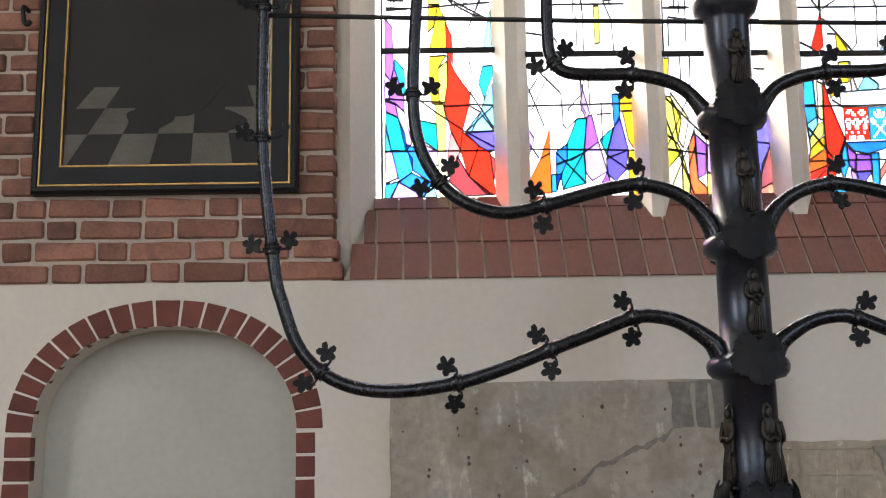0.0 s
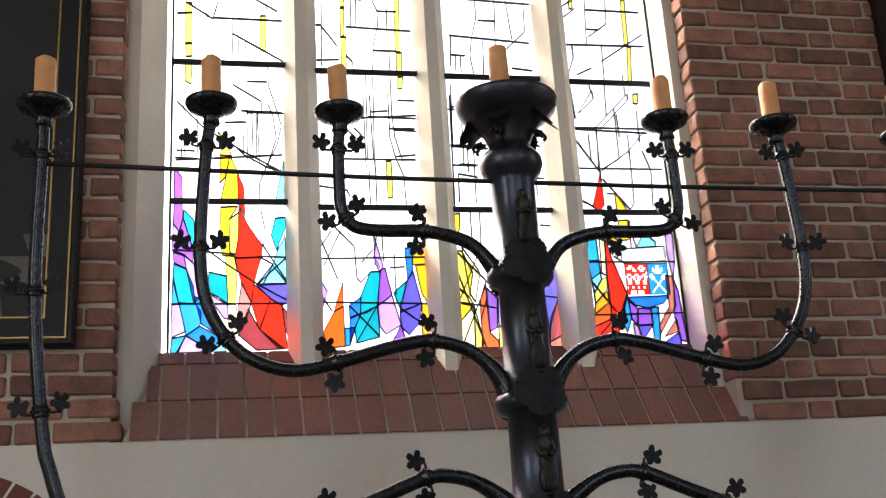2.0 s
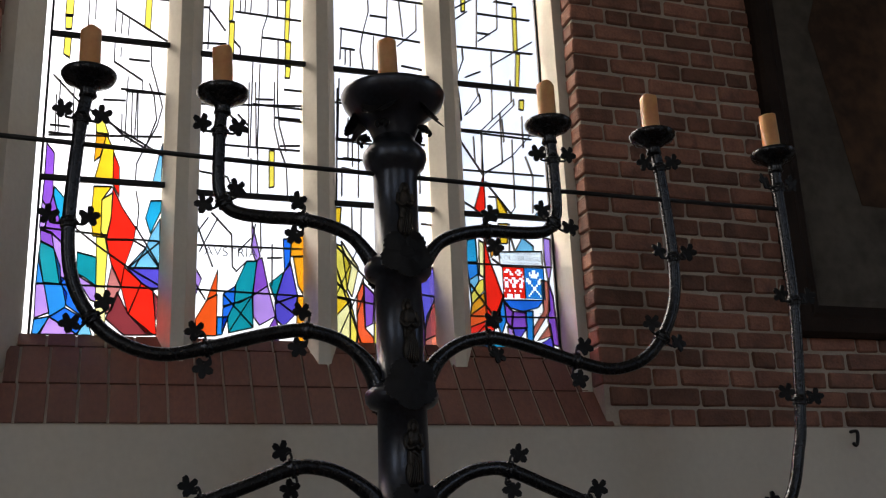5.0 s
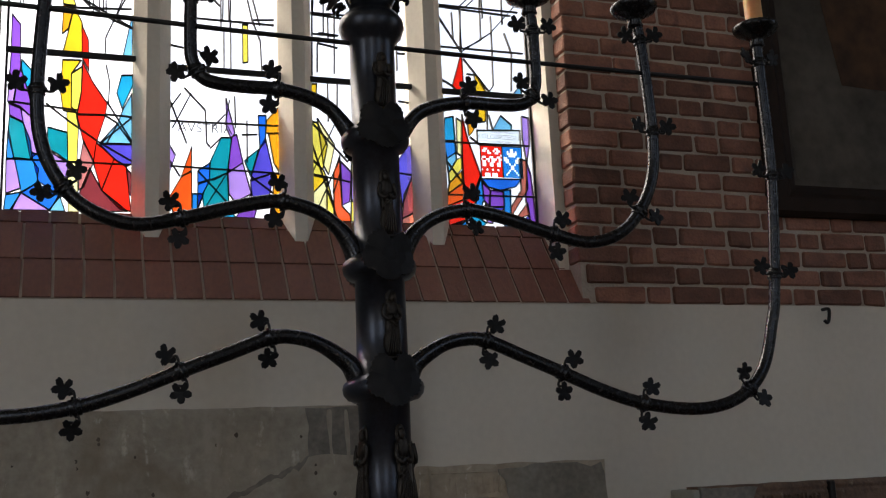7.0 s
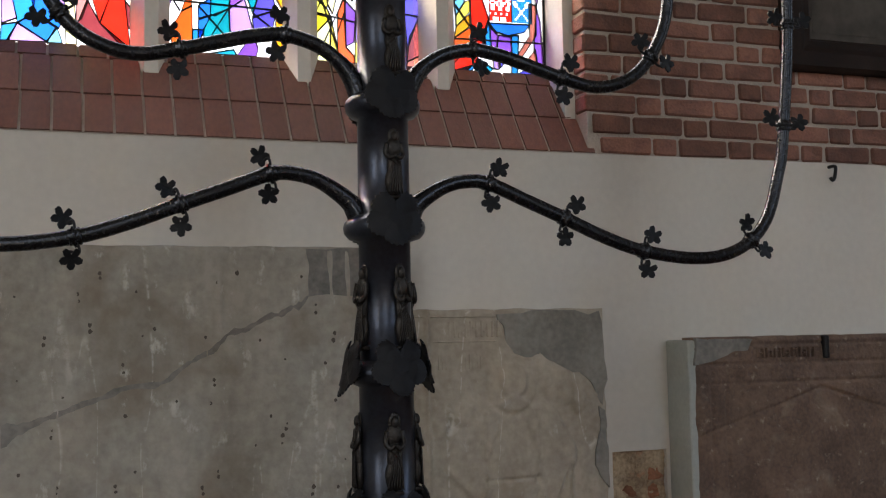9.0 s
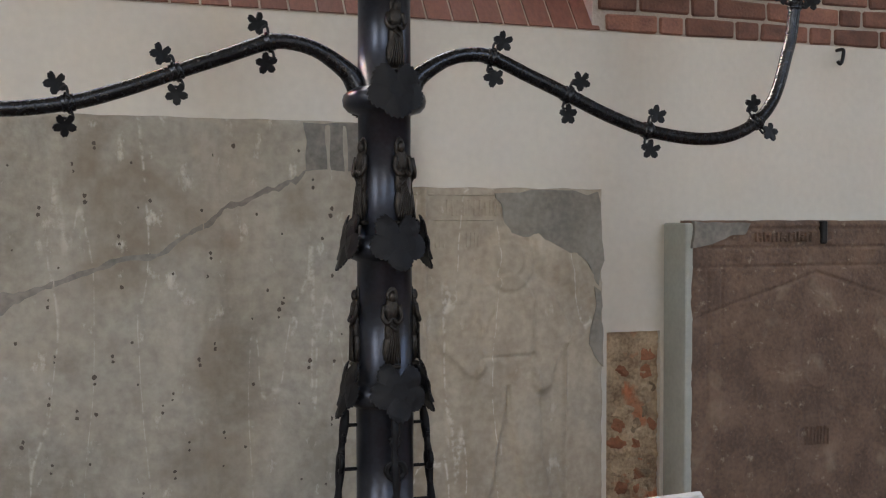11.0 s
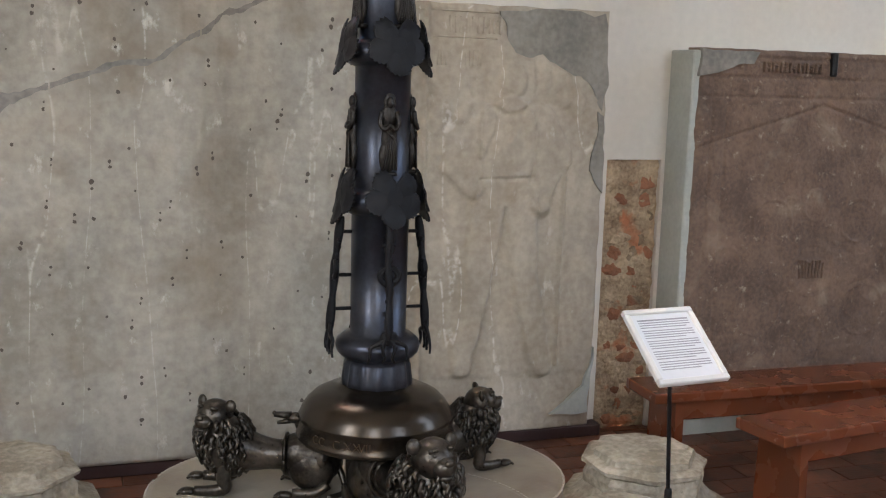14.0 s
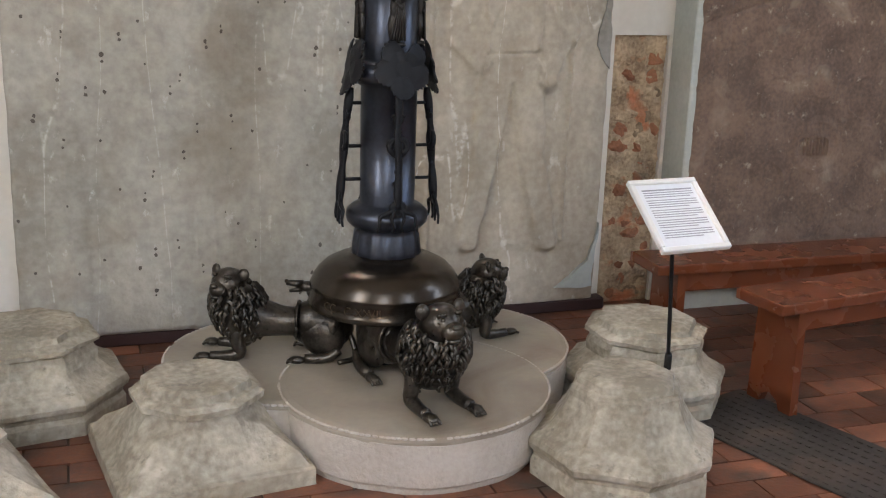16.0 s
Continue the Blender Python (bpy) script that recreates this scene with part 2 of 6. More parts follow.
M_PAPER = mat("white paper", (0.78, 0.79, 0.82), 0.7, dark=(0.72, 0.73, 0.76), bump=0.02)
M_INK = mat("grey ink", (0.40, 0.40, 0.43), 0.8, bump=0.0)
M_BLACKFRAME = mat("black lacquered frame", (0.013, 0.014, 0.017), 0.5, dark=(0.008, 0.008, 0.010), grain=(6, 60), bump=0.15, spec=0.25)
M_GOLD = mat("old gilding", (0.50, 0.32, 0.11), 0.4, metal=0.7, dark=(0.30, 0.18, 0.06), grain=(15, 90))
M_CANVAS = mat("darkened oil canvas", (0.030, 0.028, 0.027), 0.6, dark=(0.019, 0.018, 0.017), grain=(2, 40), bump=0.1, spec=0.25)
M_CHECK_L = mat("painted pale tile", (0.135, 0.124, 0.105), 0.7, dark=(0.075, 0.068, 0.058), grain=(5, 60), bump=0.05)
M_BROWNFRAME = mat("dark brown frame", (0.034, 0.021, 0.016), 0.7, dark=(0.013, 0.008, 0.006), grain=(5, 60), spec=0.15)
M_PAINTING = mat("brown painted canvas", (0.12, 0.066, 0.04), 0.75, dark=(0.045, 0.028, 0.02), grain=(1.3, 12), amount=0.7, spec=0.12)
M_PAINTGREY = mat("greyish painted canvas", (0.115, 0.100, 0.084), 0.7, dark=(0.055, 0.047, 0.040), grain=(1.6, 14), amount=0.7, spec=0.12)
M_MAT = mat("black rubber grating", (0.040, 0.033, 0.027), 0.6, stain=(0.085, 0.060, 0.042), stain_scale=5.0, stain_edge=(0.55, 0.75), dark=(0.018, 0.016, 0.015), grain=(8, 80), bump=0.4)
M_LEAD = mat("lead came", (0.025, 0.025, 0.027), 0.6, metal=0.3)
M_RUBBLE = mat("rough rubble stone", (0.46, 0.345, 0.225), 0.95, dark=(0.20, 0.135, 0.085), stain=(0.40, 0.15, 0.07), stain_scale=6.0, stain_edge=(0.58, 0.68), grain=(9, 70), amount=0.7, bump=1.0, bump_dist=0.01, per_object=0.3)
M_BRICKORANGE = mat("broken orange brick", (0.40, 0.165, 0.085), 0.95, dark=(0.20, 0.09, 0.05), grain=(9, 70), bump=1.0, bump_dist=0.01, per_object=0.3)


# ---- building helpers ----
def mesh_of(name, bm, material, smooth=False):
    me = bpy.data.meshes.new(name)
    bmesh.ops.recalc_face_normals(bm, faces=bm.faces)
    bm.to_mesh(me)
    bm.free()
    for f in me.polygons:
        f.use_smooth = smooth
    me.materials.append(material)
    return me


def part(name, bm, material, parent=None, label="", smooth=False):
    ob = new(name, mesh_of(name, bm, material, smooth))
    if parent:
        ob.parent = parent
    if label:
        ob["label"] = label
    return ob


def piece(name, me, m, parent):
    ob = new(name, me)
    ob.parent = parent
    ob.matrix_local = m
    return ob


def empty(name, m=None):
    ob = new(name)
    ob.empty_display_size = 0.1
    if m:
        ob.matrix_world = m
    return ob


def box(bm, x0, x1, y0, y1, z0, z1, bevel=0.0, seg=1):
    r = bmesh.ops.create_cube(bm, size=1)
    vs = r["verts"]
    for v in vs:
        v.co = Vector((x0 + (v.co.x + 0.5) * (x1 - x0), y0 + (v.co.y + 0.5) * (y1 - y0), z0 + (v.co.z + 0.5) * (z1 - z0)))
    if bevel:
        es = list({e for v in vs for e in v.link_edges})
        bmesh.ops.bevel(bm, geom=es, offset=bevel, segments=seg, affect="EDGES", profile=0.6)
    return bm


def prism(bm, poly, y0, y1):
    """A polygon of (x, z) points, from depth y0 to y1."""
    a = [bm.verts.new((x, y0, z)) for x, z in poly]
    b = [bm.verts.new((x, y1, z)) for x, z in poly]
    bm.faces.new(a)
    bm.faces.new(b[::-1])
    k = len(a)
    for i in range(k):
        bm.faces.new((a[i], b[i], b[(i + 1) % k], a[(i + 1) % k]))
    return bm


def lathe(bm, prof, seg=48, at=(0, 0, 0), flute=None):
    """A turned form from (radius, z) pairs; flute(r, z, angle) may change the radius."""
    rows = []
    for r, z in prof:
        row = []
        for i in range(seg):
            a = 2 * math.pi * i / seg
            q = flute(r, z, a) if flute else r
            row.append(bm.verts.new((at[0] + q * math.cos(a), at[1] + q * math.sin(a), at[2] + z)))
        rows.append(row)
    for p, q in zip(rows, rows[1:]):
        for i in range(seg):
            bm.faces.new((p[i], p[(i + 1) % seg], q[(i + 1) % seg], q[i]))
    bm.faces.new(rows[0][::-1])
    bm.faces.new(rows[-1])
    return bm


def smooth_path(pts, per=6):
    """A Catmull-Rom line through the points."""
    pts = [Vector(p) for p in pts]
    q = [2 * pts[0] - pts[1]] + pts + [2 * pts[-1] - pts[-2]]
    out = []
    for i in range(1, len(q) - 2):
        a, b, c, d = q[i - 1:i + 3]
        for k in range(per):
            t = k / per
            out.append(0.5 * ((2 * b) + (c - a) * t + (2 * a - 5 * b + 4 * c - d) * t * t + (3 * b - a - 3 * c + d) * t ** 3))
    out.append(pts[-1])
    return out


def tube(bm, pts, radius, seg=12, squash=1.0):
    """A round bar along the points; radius is a number or a function of the fraction of its length."""
    pts = [Vector(p) for p in pts]
    rows, side = [], None
    n = len(pts)
    for i, p in enumerate(pts):
        d = (pts[min(i + 1, n - 1)] - pts[max(i - 1, 0)]).normalized()
        if side is None:
            side = d.orthogonal().normalized()
        side = (side - d * side.dot(d)).normalized()
        up = d.cross(side)
        r = radius(i / (n - 1)) if callable(radius) else radius
        rows.append([bm.verts.new(p + r * (math.cos(2 * math.pi * k / seg) * side + squash * math.sin(2 * math.pi * k / seg) * up)) for k in range(seg)])
    for a, b in zip(rows, rows[1:]):
        for k in range(seg):
            bm.faces.new((a[k], a[(k + 1) % seg], b[(k + 1) % seg], b[k]))
    bm.faces.new(rows[0][::-1])
    bm.faces.new(rows[-1])
    return bm


def blob(bm, at, size, turn=(0, 0, 0), seg=12, rings=8, wobble=0.0, freq=8.0):
    r = bmesh.ops.create_uvsphere(bm, u_segments=seg, v_segments=rings, radius=1)
    m = pose(*at, *turn) @ Matrix.Diagonal((*size, 1))
    for v in r["verts"]:
        if wobble:
            v.co *= 1 + wobble * noise.noise(v.co * freq * 0.3 + Vector(at) * 9)
        v.co = m @ v.co
    return bm


def rough(bm, amount, freq, cuts=0):
    """Wear: shift the vertices by noise."""
    if cuts:
        bmesh.ops.subdivide_edges(bm, edges=bm.edges[:], cuts=cuts, use_grid_fill=True)
    for v in bm.verts:
        v.co += amount * noise.noise_vector(v.co * freq)
    return bm


# ---- the window wall and the room round it ----
BRICK_Z = 2.565           # underside of the brickwork
SILL_Y, SILL_Z = 0.30, 2.985
GLASS_Y = 0.30
WIN_L, WIN_R, WIN_TOP = -1.285, 1.155, 6.4
FACE_L, FACE_R = -1.445, 1.205
LIGHTS = ((-1.258, -0.735), (-0.590, -0.096), (0.044, 0.529), (0.686, 1.150))

wall = empty("wall_north")
tagged(wall, "whitewashed church wall with red brickwork round a tall window", "wall", kind="structure")
ARCH_X, ARCH_W, ARCH_Z, ARCH_H = -2.14, 0.540, 1.95, 0.435


def arch_pt(u, grow=0.0):
    """A point of the niche's flat round arch; u from -1 to 1 across."""
    a = math.pi * (0.5 - 0.5 * u)
    c, s = math.cos(a), math.sin(a)
    x = math.copysign(abs(c) ** 0.93, c)
    return ARCH_X + (ARCH_W + grow) * x, ARCH_Z + (ARCH_H + grow) * abs(s) ** 0.93


bm = bmesh.new()
box(bm, ROOM_L, ARCH_X - ARCH_W, 0.06, 0.17, 0.0, BRICK_Z)
box(bm, ARCH_X + ARCH_W, ROOM_R, 0.06, 0.17, 0.0, BRICK_Z)
prism(bm, [arch_pt(-1 + i / 10) for i in range(21)] + [(ARCH_X + ARCH_W, BRICK_Z), (ARCH_X - ARCH_W, BRICK_Z)], 0.06, 0.17)
box(bm, ROOM_L, ROOM_R, 0.17, 0.6, 0.0, BRICK_Z)
part("plaster_core", bm, M_PLASTER, wall)
bm = bmesh.new()
prism(bm, [arch_pt(-1 + i / 10) for i in range(21)] + [(ARCH_X + ARCH_W, 0.0), (ARCH_X - ARCH_W, 0.0)], 0.160, 0.172)
part("niche_back", bm, M_NICHE, wall, "dull greenish-grey plaster at the back of the arched niche")
bm = bmesh.new()
box(bm, ROOM_L, ARCH_X - ARCH_W, 0.0, 0.06, 0.0, BRICK_Z)
box(bm, ARCH_X + ARCH_W, 1.29, 0.0, 0.06, 0.0, BRICK_Z)
box(bm, 1.29, 1.56, 0.0, 0.06, 1.24, BRICK_Z)
box(bm, 1.56, ROOM_R, 0.0, 0.06, 0.0, BRICK_Z)
prism(bm, [arch_pt(-1 + i / 10) for i in range(21)] + [(ARCH_X + ARCH_W, BRICK_Z), (ARCH_X - ARCH_W, BRICK_Z)], 0.0, 0.06)
part("plaster", bm, M_PLASTER, wall)
bm = bmesh.new()
box(bm, ROOM_L, FACE_L - 0.012, 0.004, 0.6, BRICK_Z, BRICK_Z + 0.3)
box(bm, FACE_R + 0.012, ROOM_R, 0.004, 0.6, BRICK_Z, BRICK_Z + 0.3)
box(bm, ROOM_L, FACE_L - 0.012, 0.004, 0.32, BRICK_Z + 0.3, ROOM_T)
box(bm, FACE_R + 0.012, ROOM_R, 0.004, 0.32, BRICK_Z + 0.3, ROOM_T)
box(bm, FACE_L - 0.012, FACE_R + 0.012, 0.004, 0.6, WIN_TOP, ROOM_T)
part("mortar_bed", bm, M_MORTAR, wall)
bm = bmesh.new()
for poly in (((FACE_R - 0.04, 0.12), (WIN_R, 0.30), (WIN_R + 0.04, 0.34), (1.34, 0.34), (1.34, 0.12)),
             ((FACE_L + 0.055, 0.12), (WIN_L, 0.30), (WIN_L - 0.04, 0.34), (-1.58, 0.34), (-1.58, 0.12))):
    a = [bm.verts.new((x, y, 2.58)) for x, y in poly]
    b = [bm.verts.new((x, y, WIN_TOP)) for x, y in poly]
    bm.faces.new(a), bm.faces.new(b)
    for i in range(5):
        bm.faces.new((a[i], a[(i + 1) % 5], b[(i + 1) % 5], b[i]))
part("jamb", bm, M_JAMB, wall)


def shell_wall(name, axis, at, lo, hi, holes, out):
    """A plain wall across x or y, with rectangular openings (from, to, bottom, top)."""
    bm = bmesh.new()
    cuts = sorted({lo, hi, *[h[0] for h in holes], *[h[1] for h in holes]})
    for a, b in zip(cuts, cuts[1:]):
        spans = [(0.0, ROOM_T)]
        for h in holes:
            if h[0] <= a and b <= h[1]:
                spans = [(0.0, h[2]), (h[3], ROOM_T)]
        for z0, z1 in spans:
            d0, d1 = sorted((at, at + out))
            if axis == "y":
                box(bm, a, b, d0, d1, z0, z1)
            else:
                box(bm, d0, d1, a, b, z0, z1)
    ob = part(name, bm, M_PLASTER)
    return tagged(ob, "unseen plain whitewashed church wall with tall openings for the lights", "wall", kind="structure")


# unseen shell that closes the room; the south openings only hold the fill
shell_wall("wall_west", "x", ROOM_L, ROOM_B, 0.6, [(-6.1, -4.3, 2.3, 6.9)], -0.4)
shell_wall("wall_east", "x", ROOM_R, ROOM_B, 0.6, [(-4.3, -2.5, 2.3, 6.9)], 0.4)
shell_wall("wall_south", "y", ROOM_B, ROOM_L - 0.4, ROOM_R + 0.4, [(-3.5, -1.7, 2.3, 6.9), (2.3, 4.1, 2.3, 6.9)], -0.4)
bm = bmesh.new()
box(bm, ROOM_L - 0.4, ROOM_R + 0.4, ROOM_B - 0.4, 0.6, ROOM_T, ROOM_T + 0.3)
tagged(part("ceiling", bm, M_PLASTER), "unseen plain whitewashed ceiling closing the room", "ceiling", kind="structure")
bm = bmesh.new()
box(bm, ROOM_L - 0.4, ROOM_R + 0.4, ROOM_B - 0.4, 0.6, -0.3, -0.012)
floor = tagged(part("floor", bm, M_GROUT), "terracotta brick floor with dark joints", "floor", kind="structure")
# low dark red strip added along the foot of the wall
bm = bmesh.new()
box(bm, ROOM_L, 1.29, -0.075, -0.001, 0.0, 0.055, 0.006)
tagged(part("baseboard", bm, M_MAROON), "low dark red base strip along the wall", "baseboard", kind="structure")

# window: sill bed, mullions, iron bars
window = tagged(empty("window_1"), "tall leaded stained-glass window with four lights and white mullions", "window", kind="structure")
bm = bmesh.new()
prof = ((-1.408, 1.285, -0.006, BRICK_Z), (WIN_L, WIN_R, SILL_Y, SILL_Z - 0.004), (WIN_L, WIN_R, 0.5, SILL_Z - 0.004), (-1.40, 1.28, 0.5, BRICK_Z - 0.0))
L = [bm.verts.new((p[0], p[2], p[3])) for p in prof]
R = [bm.verts.new((p[1], p[2], p[3])) for p in prof]
bm.faces.new(L), bm.faces.new(R[::-1])
for i in range(4):
    bm.faces.new((L[i], R[i], R[(i + 1) % 4], L[(i + 1) % 4]))
sill = part("sill", bm, M_MORTAR, window, "sloping sill of reddish-brown tiles")
for (a0, a1), (b0, b1) in zip(LIGHTS, LIGHTS[1:]):
    bm = bmesh.new()
    c = (a1 + b0) / 2
    w = (b0 - a1) / 2 + 0.008
    plan = ((-w, 0.36), (-w, 0.288), (-w * 0.92, 0.276), (-0.028, 0.200), (0.028, 0.200), (w * 0.92, 0.276), (w, 0.288), (w, 0.36))
    a = [bm.verts.new((c + x, y, 2.70)) for x, y in plan]
    b = [bm.verts.new((c + x, y, WIN_TOP)) for x, y in plan]
    bm.faces.new(a), bm.faces.new(b)
    for i in range(8):
        bm.faces.new((a[i], a[(i + 1) % 8], b[(i + 1) % 8], b[i]))
    part("mullion", bm, M_JAMB, window)
for (x0, x1), drop in zip(LIGHTS, (0.012, -0.012, -0.018, -0.026)):
    for z in (3.668, 4.368, 5.06, 5.75):
        bm = bmesh.new()
        box(bm, x0 - 0.004, x1 + 0.004, GLASS_Y - 0.034, GLASS_Y - 0.014, z + drop - 0.013, z + drop + 0.013, 0.003)
        part("saddle_bar", bm, M_IRON, window)

# ---- candelabrum ----
AX, AY = -0.006, -0.945
cand = tagged(empty("candelabrum", pose(AX, AY, 0)), "tall dark bronze seven-branched candelabrum with vine leaves and a bell-shaped foot", "candelabrum")
RINGS = ((0.715, 0.138), (1.185, 0.128), (1.650, 0.126), (2.115, 0.134), (2.515, 0.124), (2.960, 0.118))


def ring_prof(z, r, inner, h=0.036):
    return [(inner, z - h * 1.25), (r * 0.86, z - h), (r * 0.97, z - h * 0.55), (r, z), (r * 0.97, z + h * 0.45), (r * 0.87, z + h * 0.8), (r * 0.80, z + h * 1.0), (inner, z + h * 1.2)]


prof = [(0.117, 0.560), (0.113, 0.60), (0.106, 0.655)]
for i, (z, r) in enumerate(RINGS):
    below, above = (0.100, 0.092, 0.088, 0.084, 0.083, 0.080)[i], (0.091, 0.087, 0.083, 0.085, 0.081, 0.078)[i]
    rp = ring_prof(z, r, below)
    rp[-1] = (above, rp[-1][1])
    prof += rp
prof += [(0.078, 3.30), (0.084, 3.315), (0.104, 3.335), (0.115, 3.365), (0.112, 3.39), (0.094, 3.415), (0.080, 3.425), (0.076, 3.44), (0.072, 3.47)]
bm = bmesh.new()
lathe(bm, prof, 56, flute=lambda r, z, a: r * (1 + 0.045 * math.cos(14 * a)) if 0.575 < z < 0.66 else r)
column = part("column", bm, M_BRONZE, cand, smooth=True)
bm = bmesh.new()
lathe(bm, [(0.225, 0.410), (0.256, 0.404), (0.263, 0.414), (0.257, 0.423), (0.252, 0.468), (0.257, 0.474), (0.252, 0.484),
           (0.244, 0.503), (0.231, 0.523), (0.208, 0.545), (0.175, 0.562), (0.140, 0.571), (0.124, 0.576), (0.117, 0.585)], 64)
bell = part("bell_foot", bm, M_BELL, cand, "wide bell-shaped bronze foot with an inscription band", smooth=True)
bm = bmesh.new()
lathe(bm, [(0.050, 0.19), (0.050, 0.20), (0.042, 0.21), (0.042, 0.40)], 24)
part("post", bm, M_IRON, cand, smooth=True)
bm = bmesh.new()
lathe(bm, [(0.070, 3.43), (0.078, 3.455), (0.092, 3.49), (0.120, 3.525), (0.156, 3.555), (0.178, 3.578), (0.186, 3.600), (0.189, 3.612), (0.186, 3.622), (0.172, 3.626),
           (0.150, 3.612), (0.05, 3.606)], 56)
bowl = part("bowl", bm, M_BRONZE, cand, "flaring bronze drip bowl with hanging leaves", smooth=True)


def leaf_mesh(name, r, material, thick=0.003, teeth=0, wrap=0.0, sag=0.0, notch=0.2):
    """A beaten five-lobed vine leaf in the plane x-z, facing -y: stalk above, tip below, the sides bent back."""
    bm = bmesh.new()
    k = 160
    rows = []
    for f in (0.3, 0.6, 0.85, 1.0):
        row = []
        for i in range(k):
            a = 2 * math.pi * i / k - math.pi / 2
            lobe = abs(math.cos(2.5 * (a + math.pi / 2))) ** 0.8
            q = 1 - notch + notch * lobe
            if math.sin(a) > 0.93:
                q -= 0.30 * (math.sin(a) - 0.93) / 0.07
            if teeth and f == 1.0:
                q *= 1 + 0.09 * (((i * teeth / k) % 1.0) - 0.5)
            q = 1 + (q - 1) * f
            x, z = r * q * f * math.cos(a), r * q * f * math.sin(a)
            y = wrap * (x / r) ** 2 - sag * (z / r < 0) * (z / r) ** 2 * 0.5 + sag * (z / r > 0) * (z / r) ** 2
            y += 0.05 * r * noise.noise(Vector((x / r * 2.4, r * 30, z / r * 2.4))) - 0.03 * r * lobe * f
            row.append(bm.verts.new((x, y - thick, z)))
        rows.append(row)
    back = [bm.verts.new((v.co.x, v.co.y + 2 * thick, v.co.z)) for v in rows[3]]
    bm.faces.new(rows[0]), bm.faces.new(back[::-1])
    for a, b in ((rows[0], rows[1]), (rows[1], rows[2]), (rows[2], rows[3]), (rows[3], back)):
        for i in range(k):
            bm.faces.new((a[i], b[i], b[(i + 1) % k], a[(i + 1) % k]))
    return mesh_of(name, bm, material)


LEAF_S = leaf_mesh("small_leaf", 0.035, M_LEAF, 0.003, 20, notch=0.48)
LEAF_B = leaf_mesh("vine_leaf", 0.095, M_LEAF, 0.003, 40, 0.026, 0.030, 0.24)
LEAF_M = leaf_mesh("boss_leaf", 0.092, M_LEAF, 0.003, 32, 0.030, 0.008, 0.17)
for i, (z, r) in enumerate(RINGS):
    if i == 0:
        continue
    turns = (4, 94, 184, 274) if i < 3 else (0, 180)
    for a in turns:
        m = pose(0, 0, z + 0.022, 0, 0, a) @ pose(0, -(r + 0.010), 0, -5, random.uniform(-10, 10), 0)
        piece("vine_leaf", LEAF_B if i < 3 else LEAF_M, m, column)

# small figures on the shaft
def relief_figure(turn):
    """A small robed figure under a haloed hood, on a bracket."""
    bm = bmesh.new()
    blob(bm, (0.004 * turn, -0.004, 0.206), (0.015, 0.014, 0.019), seg=14, rings=10)
    blob(bm, (0.004 * turn, 0.006, 0.206), (0.025, 0.008, 0.030), seg=14, rings=10)
    blob(bm, (0, 0, 0.165), (0.032, 0.017, 0.036), seg=14, rings=10)
    blob(bm, (0, 0, 0.105), (0.028, 0.018, 0.058), (0, 5 * turn, 0), 14, 10)
    blob(bm, (-0.003 * turn, 0, 0.045), (0.034, 0.019, 0.052), seg=14, rings=10)
    for k in (-1, 1):
        tube(bm, smooth_path([(0.028 * k, -0.004, 0.180), (0.036 * k, -0.010, 0.145), (0.020 * k, -0.022, 0.128), (0.002 * k, -0.024, 0.138)], 4), lambda t: 0.010 - 0.003 * t, 8)
    for k in range(6):
        x = -0.024 + 0.0095 * k
        tube(bm, smooth_path([(x * 0.5 + 0.012 * turn, -0.017, 0.118), (x * 0.8 + 0.006, -0.021, 0.065), (x * 1.2, -0.019, 0.004)], 4), lambda t: 0.0028 + 0.0018 * t, 6)
    tube(bm, smooth_path([(-0.028 * turn, -0.012, 0.130), (0.0, -0.022, 0.112), (0.026 * turn, -0.012, 0.088)], 4), 0.005, 6)
    box(bm, -0.034, 0.034, -0.020, 0.012, -0.014, -0.002, 0.004)
    return mesh_of("relief_figure", bm, M_RELIEF, True)


FIGURES = [relief_figure(k) for k in (1, -1)]
for i, (z0, r, h) in enumerate(((1.275, 0.087, 1.02), (1.725, 0.083, 1.10), (2.20, 0.081, 0.92), (2.60, 0.079, 0.95), (3.04, 0.076, 0.86))):
    for k, a in enumerate((-3, 87, 177, 267) if i == 0 else (20, 110, 200, 290) if i == 1 else (6, 186)):
        piece("relief_figure", FIGURES[(i + k) % 2], pose(0, 0, z0, 0, 0, a) @ pose(0, -r - 0.006, 0.012) @ Matrix.Diagonal((0.82, 0.85, h, 1)), column)


# flat forged beasts standing off the lowest drum on three studs each
def curl(bm, x, z, side, size, y, turn=1.0):
    pts = [(x, y, z)]
    for k in range(1, 9):
        a = k / 8 * math.pi * 1.35 * turn
        pts.append((x + side * size * math.sin(a), y, z + size * (1 - math.cos(a)) * 0.9))
    tube(bm, pts, lambda t: 0.012 - 0.006 * t, 7, 0.8)


